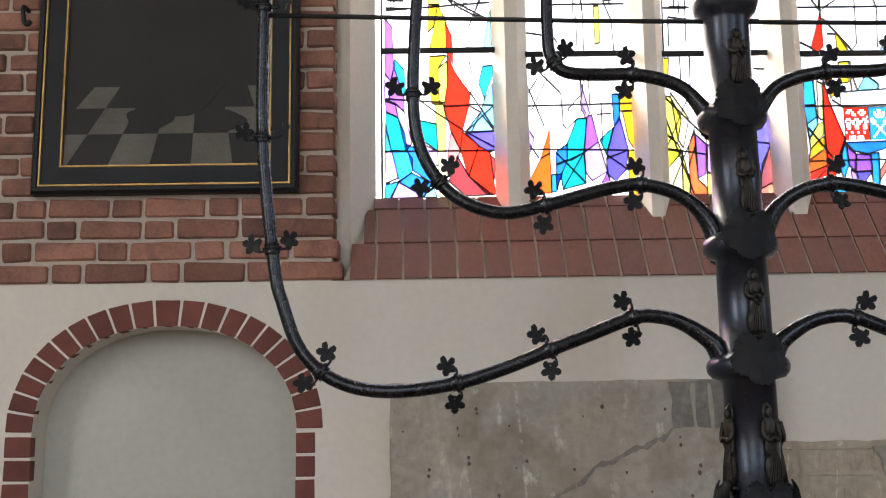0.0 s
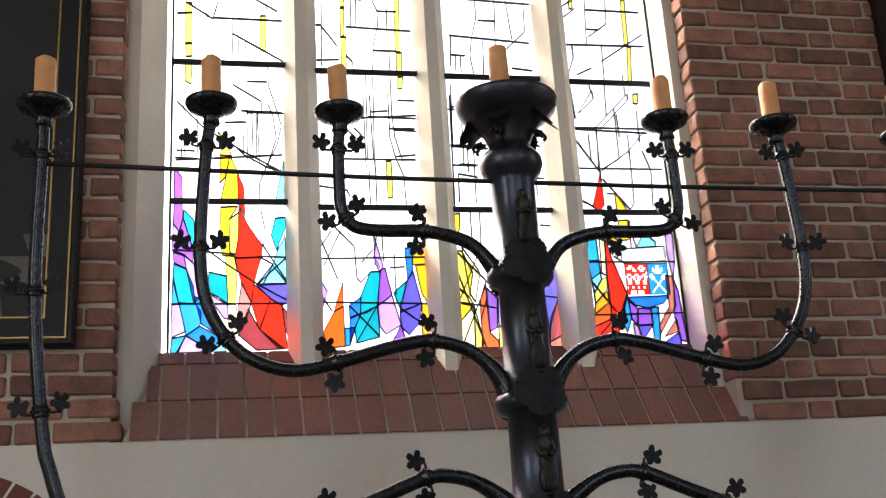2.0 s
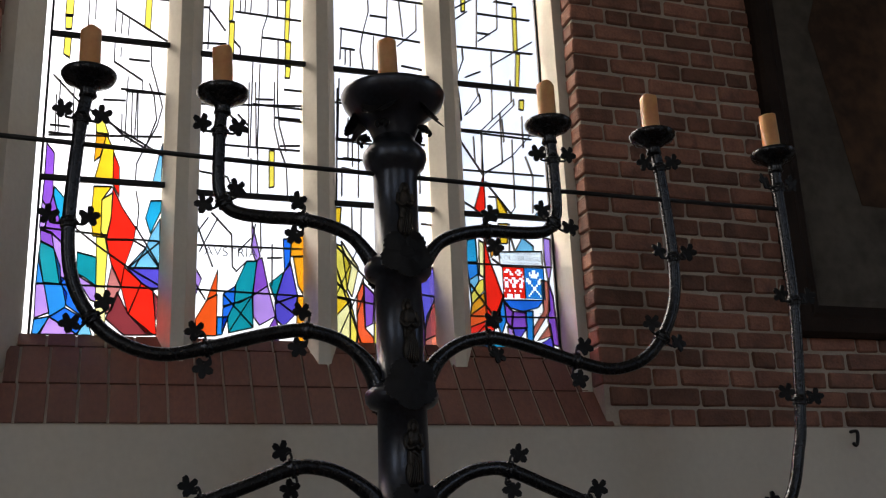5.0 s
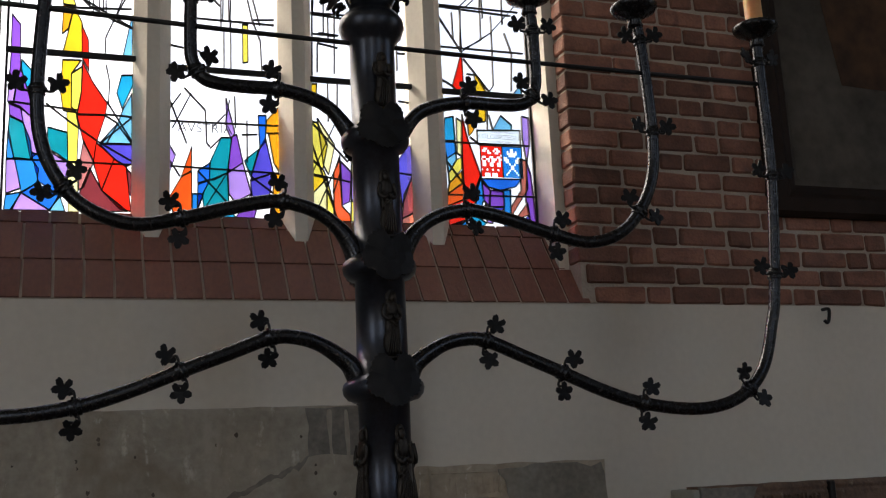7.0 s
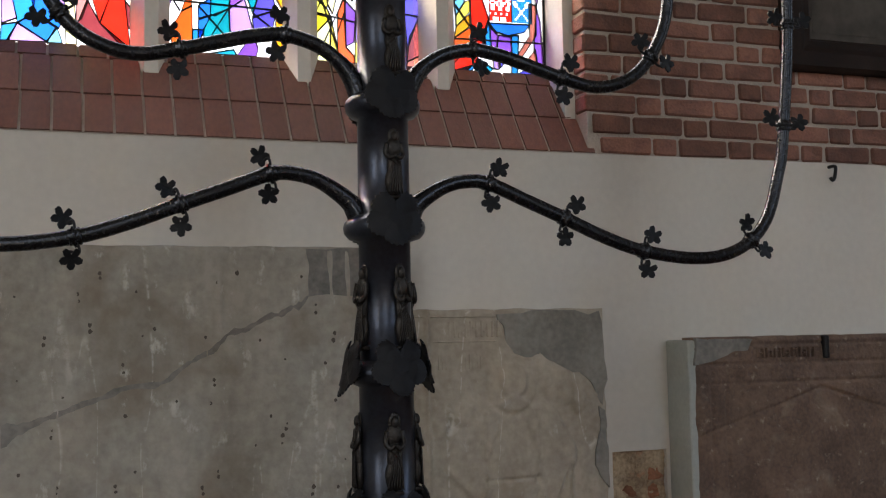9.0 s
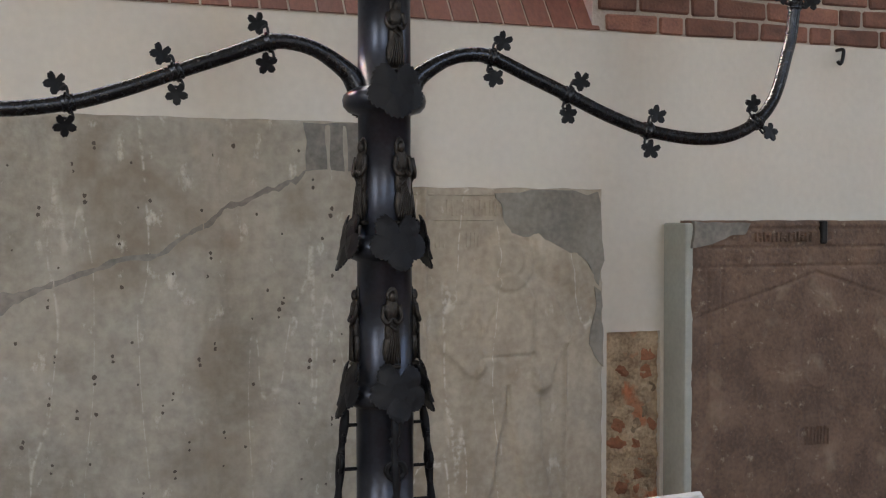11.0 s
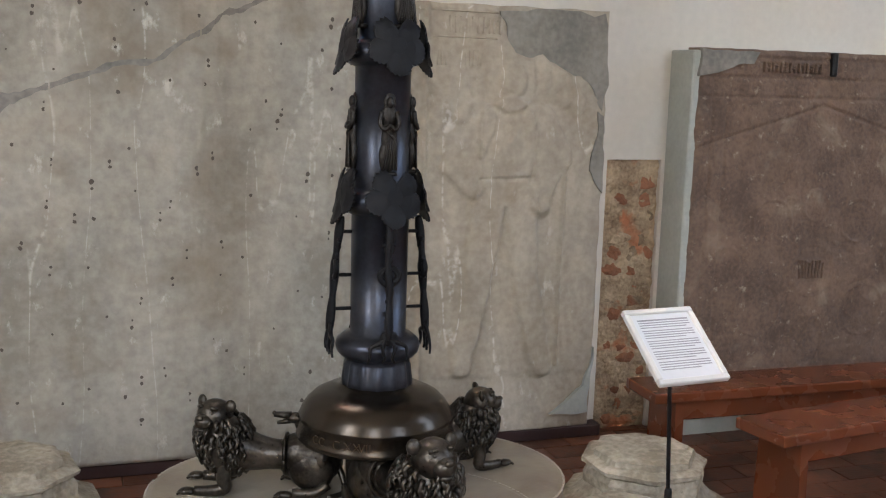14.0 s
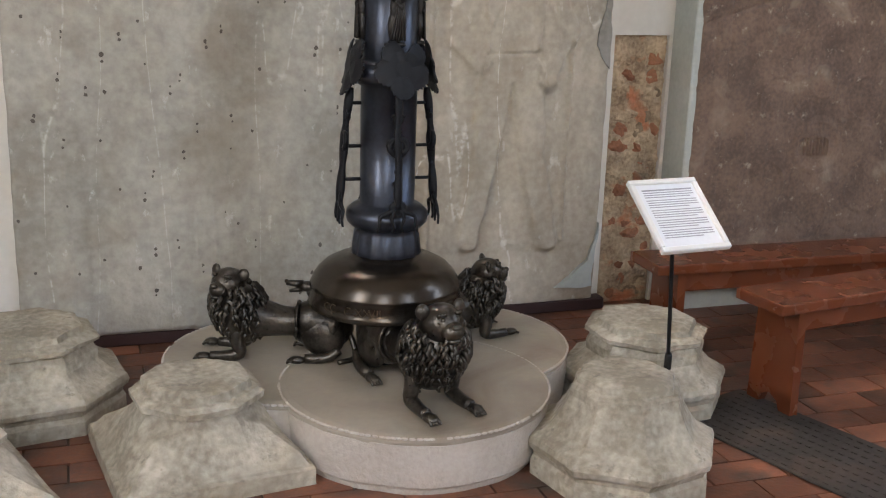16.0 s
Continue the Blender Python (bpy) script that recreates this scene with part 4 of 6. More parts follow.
def effigy(x, z):
    """The low, worn relief of a standing form with puffed sleeves between a raised border."""
    def rise(d, h, soft=0.0042):
        return h / (1 + math.exp(max(-40, min(40, d / soft))))
    wob = 0.012 * noise.noise(Vector((x * 9, 7.7, z * 9)))
    s = 0.0
    trunk = min(limb(x, z, (0.775, 1.38), (0.775, 1.17), 0.125, 0.11), limb(x, z, (0.70, 1.10), (0.85, 1.10), 0.06, 0.06))
    legs = min(limb(x, z, (0.705, 1.08), (0.665, 0.72), 0.075, 0.060), limb(x, z, (0.665, 0.72), (0.60, 0.36), 0.060, 0.045),
               limb(x, z, (0.845, 1.08), (0.885, 0.70), 0.072, 0.060), limb(x, z, (0.885, 0.70), (0.975, 0.34), 0.060, 0.045))
    sleeves = min(limb(x, z, (0.63, 1.40), (0.565, 1.26), 0.085, 0.090), limb(x, z, (0.565, 1.26), (0.62, 1.14), 0.085, 0.055),
                  limb(x, z, (0.92, 1.40), (0.985, 1.26), 0.080, 0.090), limb(x, z, (0.985, 1.26), (0.93, 1.06), 0.080, 0.045))
    head = math.hypot(x - 0.785, (z - 1.575) * 0.86) - 0.062
    hair = math.hypot(x - 0.785, (z - 1.575) * 0.9) - 0.115
    s += rise(min(trunk, legs) + wob, 0.016) + rise(sleeves + wob, 0.014) * (0.6 if trunk < 0 else 1.0)
    s += rise(head, 0.012) + rise(hair + 1.6 * wob, 0.010)
    s -= 0.006 * math.exp(-((z - 1.165 - 0.02 * (x - 0.775)) / 0.007) ** 2) * (1 if 0.65 < x < 0.90 else 0)
    s += rise(math.hypot(x - 0.945, z - 1.035) - 0.035, 0.010)
    if 0.34 < z < 1.22:
        s += 0.011 * math.exp(-((x - 1.045 - 0.004 * math.sin(z * 7)) / 0.008) ** 2)
    s += 0.008 * math.exp(-((x - 0.415) / 0.010) ** 2)
    s += rise(-(z - 0.31) if z > 0.2 else 0.05, 0.006, 0.008)
    for cx, cz, w in ((0.96, 1.55, 0.030), (1.03, 1.52, 0.034), (1.09, 1.47, 0.030), (0.92, 1.60, 0.024), (0.55, 1.50, 0.05), (0.47, 1.42, 0.04)):
        s += rise(math.hypot(x - cx, (z - cz) * 0.45) - w + 2 * wob, 0.010, 0.005)
    s += 0.004 * noise.noise(Vector((x * 5, 2.2, z * 4))) + 0.003 * noise.noise(Vector((x * 16, 5.2, z * 13))) + 0.0016 * noise.noise(Vector((x * 45, 5.2, z * 40)))
    return s * 1.55 * min(1, max(0, (corner_line(x) - z) / 0.02 + 0.6))


slab2 = tagged(empty("grave_slab"), "pale limestone gravestone with a worn low relief and cement-mended corner", "gravestone", group="gravestones on the wall")
bm = bmesh.new()
slab_sheet(bm, 0.34, 1.228, 0.056, 1.872, -0.074, -0.002, 170, 320, effigy)
part("slab_face", bm, M_SLABTAN, slab2, smooth=True)


def scrolls(x, z):
    """Shallow worn carving: a round shield, tendrils, a gable line and rules for the lettering."""
    s = 0.0
    for cx, cz, r in ((2.262, 0.76, 0.125), (2.262, 0.76, 0.112), (2.03, 0.98, 0.10), (2.50, 0.98, 0.10), (1.98, 0.58, 0.12), (2.56, 0.56, 0.12), (2.26, 1.05, 0.07), (1.80, 0.80, 0.07), (2.75, 0.80, 0.09), (2.26, 0.45, 0.09)):
        q = math.hypot(x - cx, z - cz)
        w = 0.6 + 0.4 * noise.noise(Vector((x * 8, 3.3, z * 8)))
        s += 0.007 * w * math.exp(-((q - r) / 0.006) ** 2)
    roof = 1.50 - 0.30 * abs(x - 2.262)
    s -= 0.007 * math.exp(-((z - roof) / 0.008) ** 2)
    for zz in (1.615, 1.70, 1.53):
        s -= 0.006 * math.exp(-((z - zz) / 0.006) ** 2)
    for xx in (1.68, 1.755):
        s -= 0.005 * math.exp(-((x - xx) / 0.006) ** 2) * (1 if z < 1.53 else 0)
    fine = noise.noise(Vector((x * 38, 9.4, z * 34)))
    return s * 1.4 + 0.007 * noise.noise(Vector((x * 7, 4.4, z * 6))) + 0.005 * noise.noise(Vector((x * 20, 9.4, z * 17))) + 0.004 * fine * abs(fine)


slab3 = tagged(empty("grave_slab"), "brown sandstone gravestone with worn carved scrolls in a rendered surround", "gravestone", group="gravestones on the wall")
bm = bmesh.new()
slab_sheet(bm, 1.60, 3.30, 0.10, 1.735, -0.196, -0.10, 260, 250, scrolls)
part("slab_face", bm, M_SLABRED, slab3, smooth=True)
bm = bmesh.new()
box(bm, 1.575, 1.612, -0.190, -0.001, 0.0, 1.725, 0.006)
box(bm, 1.612, 3.34, -0.165, -0.001, 0.0, 1.725)
rough(bm, 0.004, 6)
part("rendered_surround", bm, M_EDGE, slab3, "pale grey render round the slab's edge")
bm = bmesh.new()
box(bm, 2.272, 2.300, -0.215, -0.17, 1.63, 1.735, 0.006)
part("iron_clamp", bm, M_IRON, slab3, "small black iron clamp")


# ---- benches ----
def bench(m, length):
    ob = empty("bench", m)
    bm = bmesh.new()
    box(bm, 0, length, 0, 0.235, 0.395, 0.435, 0.006, 2)
    part("seat", bm, M_BENCH, ob)
    bm = bmesh.new()
    box(bm, 0.14, length - 0.14, 0.035, 0.058, 0.315, 0.395, 0.003)
    part("apron", bm, M_BENCH, ob)
    for x in (0.10, length - 0.14):
        bm = bmesh.new()
        poly = [(0.008, 0.0), (0.062, 0.0), (0.078, 0.04), (0.118, 0.06), (0.158, 0.04), (0.174, 0.0), (0.228, 0.0), (0.218, 0.395), (0.018, 0.395)]
        prism(bm, poly, 0, 0.035)
        bm.transform(Matrix.Translation((x, 0, 0)) @ Matrix(((0, 1, 0, 0), (1, 0, 0, 0), (0, 0, 1, 0), (0, 0, 0, 1))))
        part("end_board", bm, M_BENCH, ob)
    return tagged(ob, "plain red-brown varnished wooden bench on board legs", "bench", group="benches along the wall")


bench(pose(1.278, -1.385, 0, 0, 0, 8), 2.0)
bench(pose(1.10, -0.85, 0, 0, 0, -1), 2.2)

# ---- placard ----
def placard():
    ob = tagged(empty("information_stand"), "white-framed information sheet on a thin black stand", "sign")
    tl, tr, bl = Vector((0.635, -1.42, 0.898)), Vector((0.882, -1.40, 0.898)), Vector((0.640, -1.64, 0.728))
    ex, ez = (tr - tl), (tl - bl)
    w, h = ex.length, ez.length
    ex.normalize()
    ez = (ez - ex * ez.dot(ex)).normalized()
    n = ez.cross(ex)
    m = Matrix(((ex.x, ez.x, -n.x, bl.x), (ex.y, ez.y, -n.y, bl.y), (ex.z, ez.z, -n.z, bl.z), (0, 0, 0, 1)))
    def lay(name, bm, material, parent, label=""):
        bm.transform(m)
        return part(name, bm, material, parent, label)
    board = bmesh.new()
    box(board, 0.004, w - 0.004, 0.004, h - 0.004, -0.010, 0.000)
    b = lay("board", board, M_WHITE, ob)
    for x0, x1, y0, y1 in ((0, w, 0, 0.018), (0, w, h - 0.018, h), (0, 0.018, 0.018, h - 0.018), (w - 0.018, w, 0.018, h - 0.018)):
        bm = bmesh.new()
        box(bm, x0, x1, y0, y1, -0.012, 0.008, 0.003)
        lay("frame_strip", bm, M_WHITE, b)
    bm = bmesh.new()
    box(bm, 0.020, w - 0.020, 0.020, h - 0.020, 0.0005, 0.0015)
    sheet = lay("sheet", bm, M_PAPER, b, "printed white paper")
    rnd = random.Random(3)
    y = h - 0.045
    k = 0
    while y > 0.05:
        bm = bmesh.new()
        x1 = w - 0.032 - (rnd.uniform(0.0, 0.07) if k % 4 == 3 else 0.0)
        box(bm, 0.034, x1, y, y + (0.0055 if k == 0 else 0.0035), 0.002, 0.0024)
        lay("text_line", bm, M_INK, sheet)
        y -= 0.0125 if k % 4 == 3 else 0.0088
        k += 1
    bm = bmesh.new()
    top = m @ Vector((w * 0.48, 0.05, -0.012))
    tube(bm, [(0.785, -1.515, 0.010), (0.768, -1.515, 0.33), (0.745, -1.52, 0.70), (top.x, top.y, top.z)], 0.0065, 10)
    part("pole", bm, M_IRON, ob, smooth=True)
    bm = bmesh.new()
    lathe(bm, [(0.010, -0.03), (0.012, -0.02), (0.012, 0.02), (0.009, 0.03)], 12, at=(0.768, -1.515, 0.33))
    part("pole_clamp", bm, M_IRON, ob, smooth=True)
    bm = bmesh.new()
    lathe(bm, [(0.10, 0.0), (0.10, 0.006), (0.09, 0.010), (0.01, 0.012)], 24, at=(0.785, -1.515, 0))
    part("foot_plate", bm, M_IRON, ob)


placard()


# ---- old pier bases on the floor ----
def pier_base(x, y, rz, r0, r1, h, square=False, label="", collar=1.0):
    bm = bmesh.new()
    def loop(rx, z, kind):
        out = []
        for i in range(32):
            a = 2 * math.pi * i / 32
            sec = 2 * math.pi / (4 if kind == "square" else 8)
            b = (a + sec / 2) % sec - sec / 2
            q = rx * math.cos(sec / 2) / math.cos(b) * (1.0 if kind != "square" else 1.28)
            out.append(bm.verts.new((q * math.cos(a), q * math.sin(a), z)))
        return out
    base = "square" if square else "oct"
    if square:
        prof = [(r0, 0, base), (r0, 0.052, base), (r0 * 0.985, 0.060, base), (r0 * 0.95, 0.063, base), (r0 * 0.925, 0.070, base), (r0 * 0.86, 0.095, base), (r0 * 0.76, 0.14, "mix"), (r1 * 1.16, h * 0.64, "oct"), (r1 * 1.05, h * 0.72, "oct"),
                (r1 * 1.03, h * 0.75, "oct"), (r1 * 1.14, h * 0.775, "oct"), (r1 * 1.15, h * 0.84, "oct"), (r1 * 1.07, h * 0.865, "oct"), (r1 * 1.05, h * 0.885, "oct"), (r1 * 0.96, h * 0.895, "oct"), (r1 * 0.93, h * 0.975, "oct"), (r1 * 0.82, h, "oct")]
    else:
        prof = [(r0 * 0.97, 0, base), (r0 * 0.97, 0.050, base), (r0 * 0.93, 0.064, base), (r0 * 0.945, 0.078, base), (r0 * 0.995, 0.092, base), (r0 * 1.01, 0.110, base), (r0 * 0.985, 0.128, base), (r0 * 0.93, 0.138, base), (r0 * 0.88, 0.142, base),
                (r0 * 0.79, 0.160, base), (r0 * 0.70, h * 0.60, base), (r1 * 1.06, h * 0.72, base), (r1 * 1.0, h * 0.79, base), (r1 * (1.0 + 0.02 * collar), h * 0.80, base), (r1 * (1.0 + 0.10 * collar), h * 0.825, base), (r1 * (1.0 + 0.11 * collar), h * 0.87, base),
                (r1 * (0.97 + 0.05 * collar), h * 0.90, base), (r1 * 0.90, h * 0.912, base), (r1 * 0.87, h * 0.975, base), (r1 * 0.76, h, base)]
    loops = []
    for rr, z, kind in prof:
        if kind == "mix":
            a, b = loop(rr, z, "square"), loop(rr, z, "oct")
            for p, q in zip(a, b):
                p.co = (p.co + q.co) / 2
                bm.verts.remove(q)
            loops.append(a)
        else:
            loops.append(loop(rr, z, kind))
    for a, b in zip(loops, loops[1:]):
        for i in range(32):
            bm.faces.new((a[i], a[(i + 1) % 32], b[(i + 1) % 32], b[i]))
    bm.faces.new(loops[0][::-1])
    c = bm.verts.new((0, 0, h * 1.01))
    for i in range(32):
        bm.faces.new((loops[-1][i], loops[-1][(i + 1) % 32], c))
    bmesh.ops.subdivide_edges(bm, edges=bm.edges[:], cuts=2, use_grid_fill=True)
    for v in bm.verts:
        p = v.co * 1.0
        w = 1.0 if p.z > 0.01 else 0.0
        wear = 1.8 if p.z > h * 0.85 else 1.0
        v.co += w * wear * (0.0042 * noise.noise_vector(p * 7 + Vector((x * 7, y, 0))) + 0.0016 * noise.noise_vector(p * 34) - 0.010 * max(0, noise.noise(p * 15 + Vector((y * 9, x, 3))) - 0.35) * Vector((p.x, p.y, 0)).normalized())
    me = mesh_of("pier_base", bm, M_STONE, False)
    ob = new("pier_base", me)
    ob.matrix_world = pose(x, y, 0, 0, 0, rz)
    return tagged(ob, label, "pier base", group="old pier bases")


pier_base(-0.665, -1.17, 8, 0.315, 0.180, 0.290, True, "worn pale limestone pier base, square below and eight-sided above")
pier_base(0.60, -1.56, 12, 0.300, 0.178, 0.33, False, "worn pale eight-sided limestone pier base with a rounded body", 0.0)
pier_base(0.95, -1.05, 5, 0.305, 0.205, 0.315, False, "worn pale eight-sided limestone pier base beside a bench")
pier_base(-1.17, -0.62, 10, 0.330, 0.215, 0.31, False, "brownish eight-sided limestone pier base against the wall")
pier_base(-1.42, -1.32, 20, 0.330, 0.19, 0.27, True, "low pale limestone pier base with a sloping square foot")

# ---- floor: rubber mat, pavers ----
mat_ob = tagged(empty("floor_mat", pose(1.14, -1.16, 0.001, 0, 0, -72)), "black slotted rubber floor mat on the brick floor", "mat")
bm = bmesh.new()
box(bm, 0, 1.5, -0.20, 0.22, 0.0, 0.008, 0.003)
sheet = part("mat_sheet", bm, M_MAT, mat_ob)
bm = bmesh.new()
for i in range(38):
    for j in range(9):
        x = 0.03 + i * 0.038 + (0.018 if j % 2 else 0)
        y = -0.18 + j * 0.045
        box(bm, x, x + 0.020, y, y + 0.007, 0.0078, 0.0105)
tagged(part("mat_ribs", bm, M_MAT, sheet), kind="stuff")

# ---- paintings ----
def picture_frame(ob, x0, x1, z0, z1, y, w, material, profile):
    """Four mitred bars round an opening; profile: (inset from the outside, height) steps."""
    for side in range(4):
        bm = bmesh.new()
        rows = []
        for inset, rise in profile:
            a = (x0 + inset, z0 + inset), (x1 - inset, z0 + inset), (x1 - inset, z1 - inset), (x0 + inset, z1 - inset)
            p, q = a[side], a[(side + 1) % 4]
            rows.append((bm.verts.new((p[0], y - rise, p[1])), bm.verts.new((q[0], y - rise, q[1]))))
        for r, s in zip(rows, rows[1:]):
            bm.faces.new((r[0], r[1], s[1], s[0]))
        part("frame_bar", bm, material, ob)


pic1 = tagged(empty("painting"), "dark old oil painting with chequered floor in black and gold frame", "painting")
PX0, PX1, PZ0, PZ1 = -2.722, -1.598, 2.943, 5.35
bm = bmesh.new()
box(bm, PX0 + 0.01, PX1 - 0.01, -0.030, 0.0, PZ0 + 0.01, PZ1 - 0.01)
canvas = part("canvas", bm, M_CANVAS, pic1, "nearly black varnished canvas")
picture_frame(pic1, PX0, PX1, PZ0, PZ1, 0.0, 0.13, M_BLACKFRAME, ((0, 0), (0, 0.045), (0.012, 0.060), (0.026, 0.060), (0.030, 0.052)))
picture_frame(pic1, PX0 + 0.030, PX1 - 0.030, PZ0 + 0.030, PZ1 - 0.030, 0.0, 0.01, M_GOLD, ((0, 0.050), (0.002, 0.056), (0.009, 0.056), (0.011, 0.048)))
picture_frame(pic1, PX0 + 0.041, PX1 - 0.041, PZ0 + 0.041, PZ1 - 0.041, 0.0, 0.08, M_BLACKFRAME, ((0, 0.048), (0.004, 0.046), (0.074, 0.042)))
picture_frame(pic1, PX0 + 0.115, PX1 - 0.115, PZ0 + 0.115, PZ1 - 0.115, 0.0, 0.01, M_GOLD, ((0, 0.042), (0.002, 0.046), (0.009, 0.046), (0.011, 0.028)))
# the painted floor: rows of tiles drawn towards one point
vx, vz = -2.10, 3.98
cz = PZ0 + 0.128
heights = (cz, cz + 0.135, cz + 0.25, cz + 0.345, cz + 0.42, cz + 0.48)
for r in range(5):
    z0, z1 = heights[r], heights[r + 1]
    for c in range(-4, 5):
        q = []
        for cc, z in ((c, z0), (c + 1, z0), (c + 1, z1), (c, z1)):
            k = (vz - z) / (vz - cz)
            q.append((min(PX1 - 0.128, max(PX0 + 0.128, vx + 0.09 + (cc - 0.25) * 0.176 * k)), z))
        if q[1][0] - q[0][0] < 0.01 and q[2][0] - q[3][0] < 0.01:
            continue
        mid = (q[0][0] + q[1][0]) / 2
        if r > 1 and -2.42 < mid < -1.83 or r > 2 and mid > -1.95:
            continue
        if (r + c) % 2 == 0:
            bm = bmesh.new()
            prism(bm, q, -0.0318, -0.030)
            part("painted_tile", bm, M_CHECK_L, canvas)
# plain dark forms standing for the painting's dark figure
for k, (px, pz, a, b) in enumerate(((-2.12, 3.42, 0.20, 0.14), (-2.24, 3.27, 0.10, 0.05), (-1.93, 3.26, 0.10, 0.05))):
    bm = bmesh.new()
    prism(bm, [(px + a * math.cos(t) * (1 + 0.15 * math.sin(3 * t + k)), pz + b * math.sin(t)) for t in [2 * math.pi * i / 28 for i in range(28)]], -0.0330 - 0.0004 * k, -0.030)
    part("painted_dark_form", bm, M_CANVAS, canvas)

bm = bmesh.new()
prism(bm, [(-2.075, 4.27), (-2.035, 4.265), (-2.005, 4.375), (-2.045, 4.385)], -0.0325, -0.030)
part("painted_page", bm, M_GOLD, canvas)
pic2 = tagged(empty("painting"), "large brownish old painting in a broad dark frame", "painting")
QX0, QX1, QZ0, QZ1 = 2.255, 4.30, 3.005, 6.2
bm = bmesh.new()
box(bm, QX0 + 0.02, QX1 - 0.02, -0.03, 0.0, QZ0 + 0.02, QZ1 - 0.02)
canvas2 = part("canvas", bm, M_PAINTGREY, pic2, "dim brown-grey painted canvas")
picture_frame(pic2, QX0, QX1, QZ0, QZ1, 0.0, 0.16, M_BROWNFRAME, ((0, 0), (0, 0.05), (0.02, 0.07), (0.09, 0.065), (0.12, 0.045), (0.15, 0.04), (0.165, 0.028)))
for poly in (((2.62, 4.75), (2.70, 4.25), (2.78, 3.72), (3.3, 3.70), (3.5, 4.9), (3.2, 5.4), (2.85, 5.35)), ((2.43, 3.20), (4.1, 3.20), (4.1, 3.62), (2.43, 3.62))):
    bm = bmesh.new()
    prism(bm, poly, -0.0325, -0.030)
    part("painted_field", bm, M_PAINTING if poly[0][0] > 2.5 else M_PAINTGREY, canvas2)


# ---- hooks ----
def hook(x, z, s, flip=1):
    bm = bmesh.new()
    tube(bm, smooth_path([(x, 0.03, z), (x, -0.035 * s, z), (x, -0.05 * s, z - 0.012 * s), (x - 0.004 * flip, -0.045 * s, z - 0.055 * s), (x - 0.016 * flip * s, -0.045 * s, z - 0.070 * s), (x - 0.030 * flip * s, -0.045 * s, z - 0.058 * s)], 4), 0.0085 * s, 8)
    ob = part("wall_hook", bm, M_IRON, smooth=True)
    tagged(ob, "small black iron hook driven into the wall", "hook")


hook(2.512, 2.545, 1.0)
hook(-2.79, 3.78, 1.2, -1)

# ---- marks on the slabs: pock holes, mended crack, cement patches, carved letters ----
rnd = random.Random(11)
bm = bmesh.new()
for i in range(9):
    for j in range(11):
        if rnd.random() < 0.14:
            continue
        x = -1.16 + i * 0.165 + rnd.uniform(-0.075, 0.075) + (0.07 if j % 2 else 0)
        z = 0.26 + j * 0.175 + rnd.uniform(-0.08, 0.08)
        if x > 0.30 or z > 2.09:
            continue
        spots = [(x, z)] + ([(x + rnd.uniform(-0.006, 0.006), z - rnd.uniform(0.018, 0.030))] if rnd.random() < 0.42 else [])
        for x, z in spots:
            r = rnd.uniform(0.004, 0.0095)
            y = -0.0812 - worn_lines(x, z)
            ring = [bm.verts.new((x + r * rnd.uniform(0.65, 1.1) * math.cos(a), y, z + r * rnd.uniform(0.7, 1.35) * math.sin(a))) for a in [2 * math.pi * k / 9 for k in range(9)]]
            inner = bm.verts.new((x, y + 0.0008, z))
            for k in range(9):
                bm.faces.new((ring[k], ring[(k + 1) % 9], inner))
tagged(part("pock_marks", bm, M_POCK, face1, "small dark pock holes"), kind="stuff")
bm = bmesh.new()
line = smooth_path([(-1.20, 0, 1.43), (-1.02, 0, 1.50), (-0.856, 0, 1.560), (-0.62, 0, 1.625), (-0.45, 0, 1.735), (-0.313, 0, 1.815), (-0.17, 0, 1.87), (-0.066, 0, 1.935)], 10)
up, dn = [], []
for i, p in enumerate(line):
    w = 0.0105 + 0.013 * noise.noise(Vector((i * 0.53, 0, 0))) + (0.03 if i < 6 else 0) * (1 - i / 6)
    j = 0.022 * noise.noise(Vector((i * 0.19, 7, 0))) + 0.003 * noise.noise(Vector((i * 1.3, 3, 0)))
    y = -0.0818 - worn_lines(p.x, p.z)
    up.append(bm.verts.new((p.x, y, p.z + w + j)))
    dn.append(bm.verts.new((p.x, y, p.z - w + j)))
for i in range(len(line) - 1):
    bm.faces.new((up[i], up[i + 1], dn[i + 1], dn[i]))
part("mended_crack", bm, M_FILL, face1, "grey cement filling of a long crack")


def patch(name, parent, pts, y, material, label, jag=0.012, n=10):
    """A ragged flat filling of cement."""
    bm = bmesh.new()
    ring = []
    for i, (p, q) in enumerate(zip(pts, pts[1:] + pts[:1])):
        for k in range(n):
            t = k / n
            x, z = p[0] + (q[0] - p[0]) * t, p[1] + (q[1] - p[1]) * t
            ring.append((x + jag * noise.noise(Vector((x * 12, 1, z * 12))), z + jag * noise.noise(Vector((x * 12, 9, z * 12)))))
    prism(bm, ring, y - 0.003, y + 0.02)
    return part(name, bm, material, parent, label)


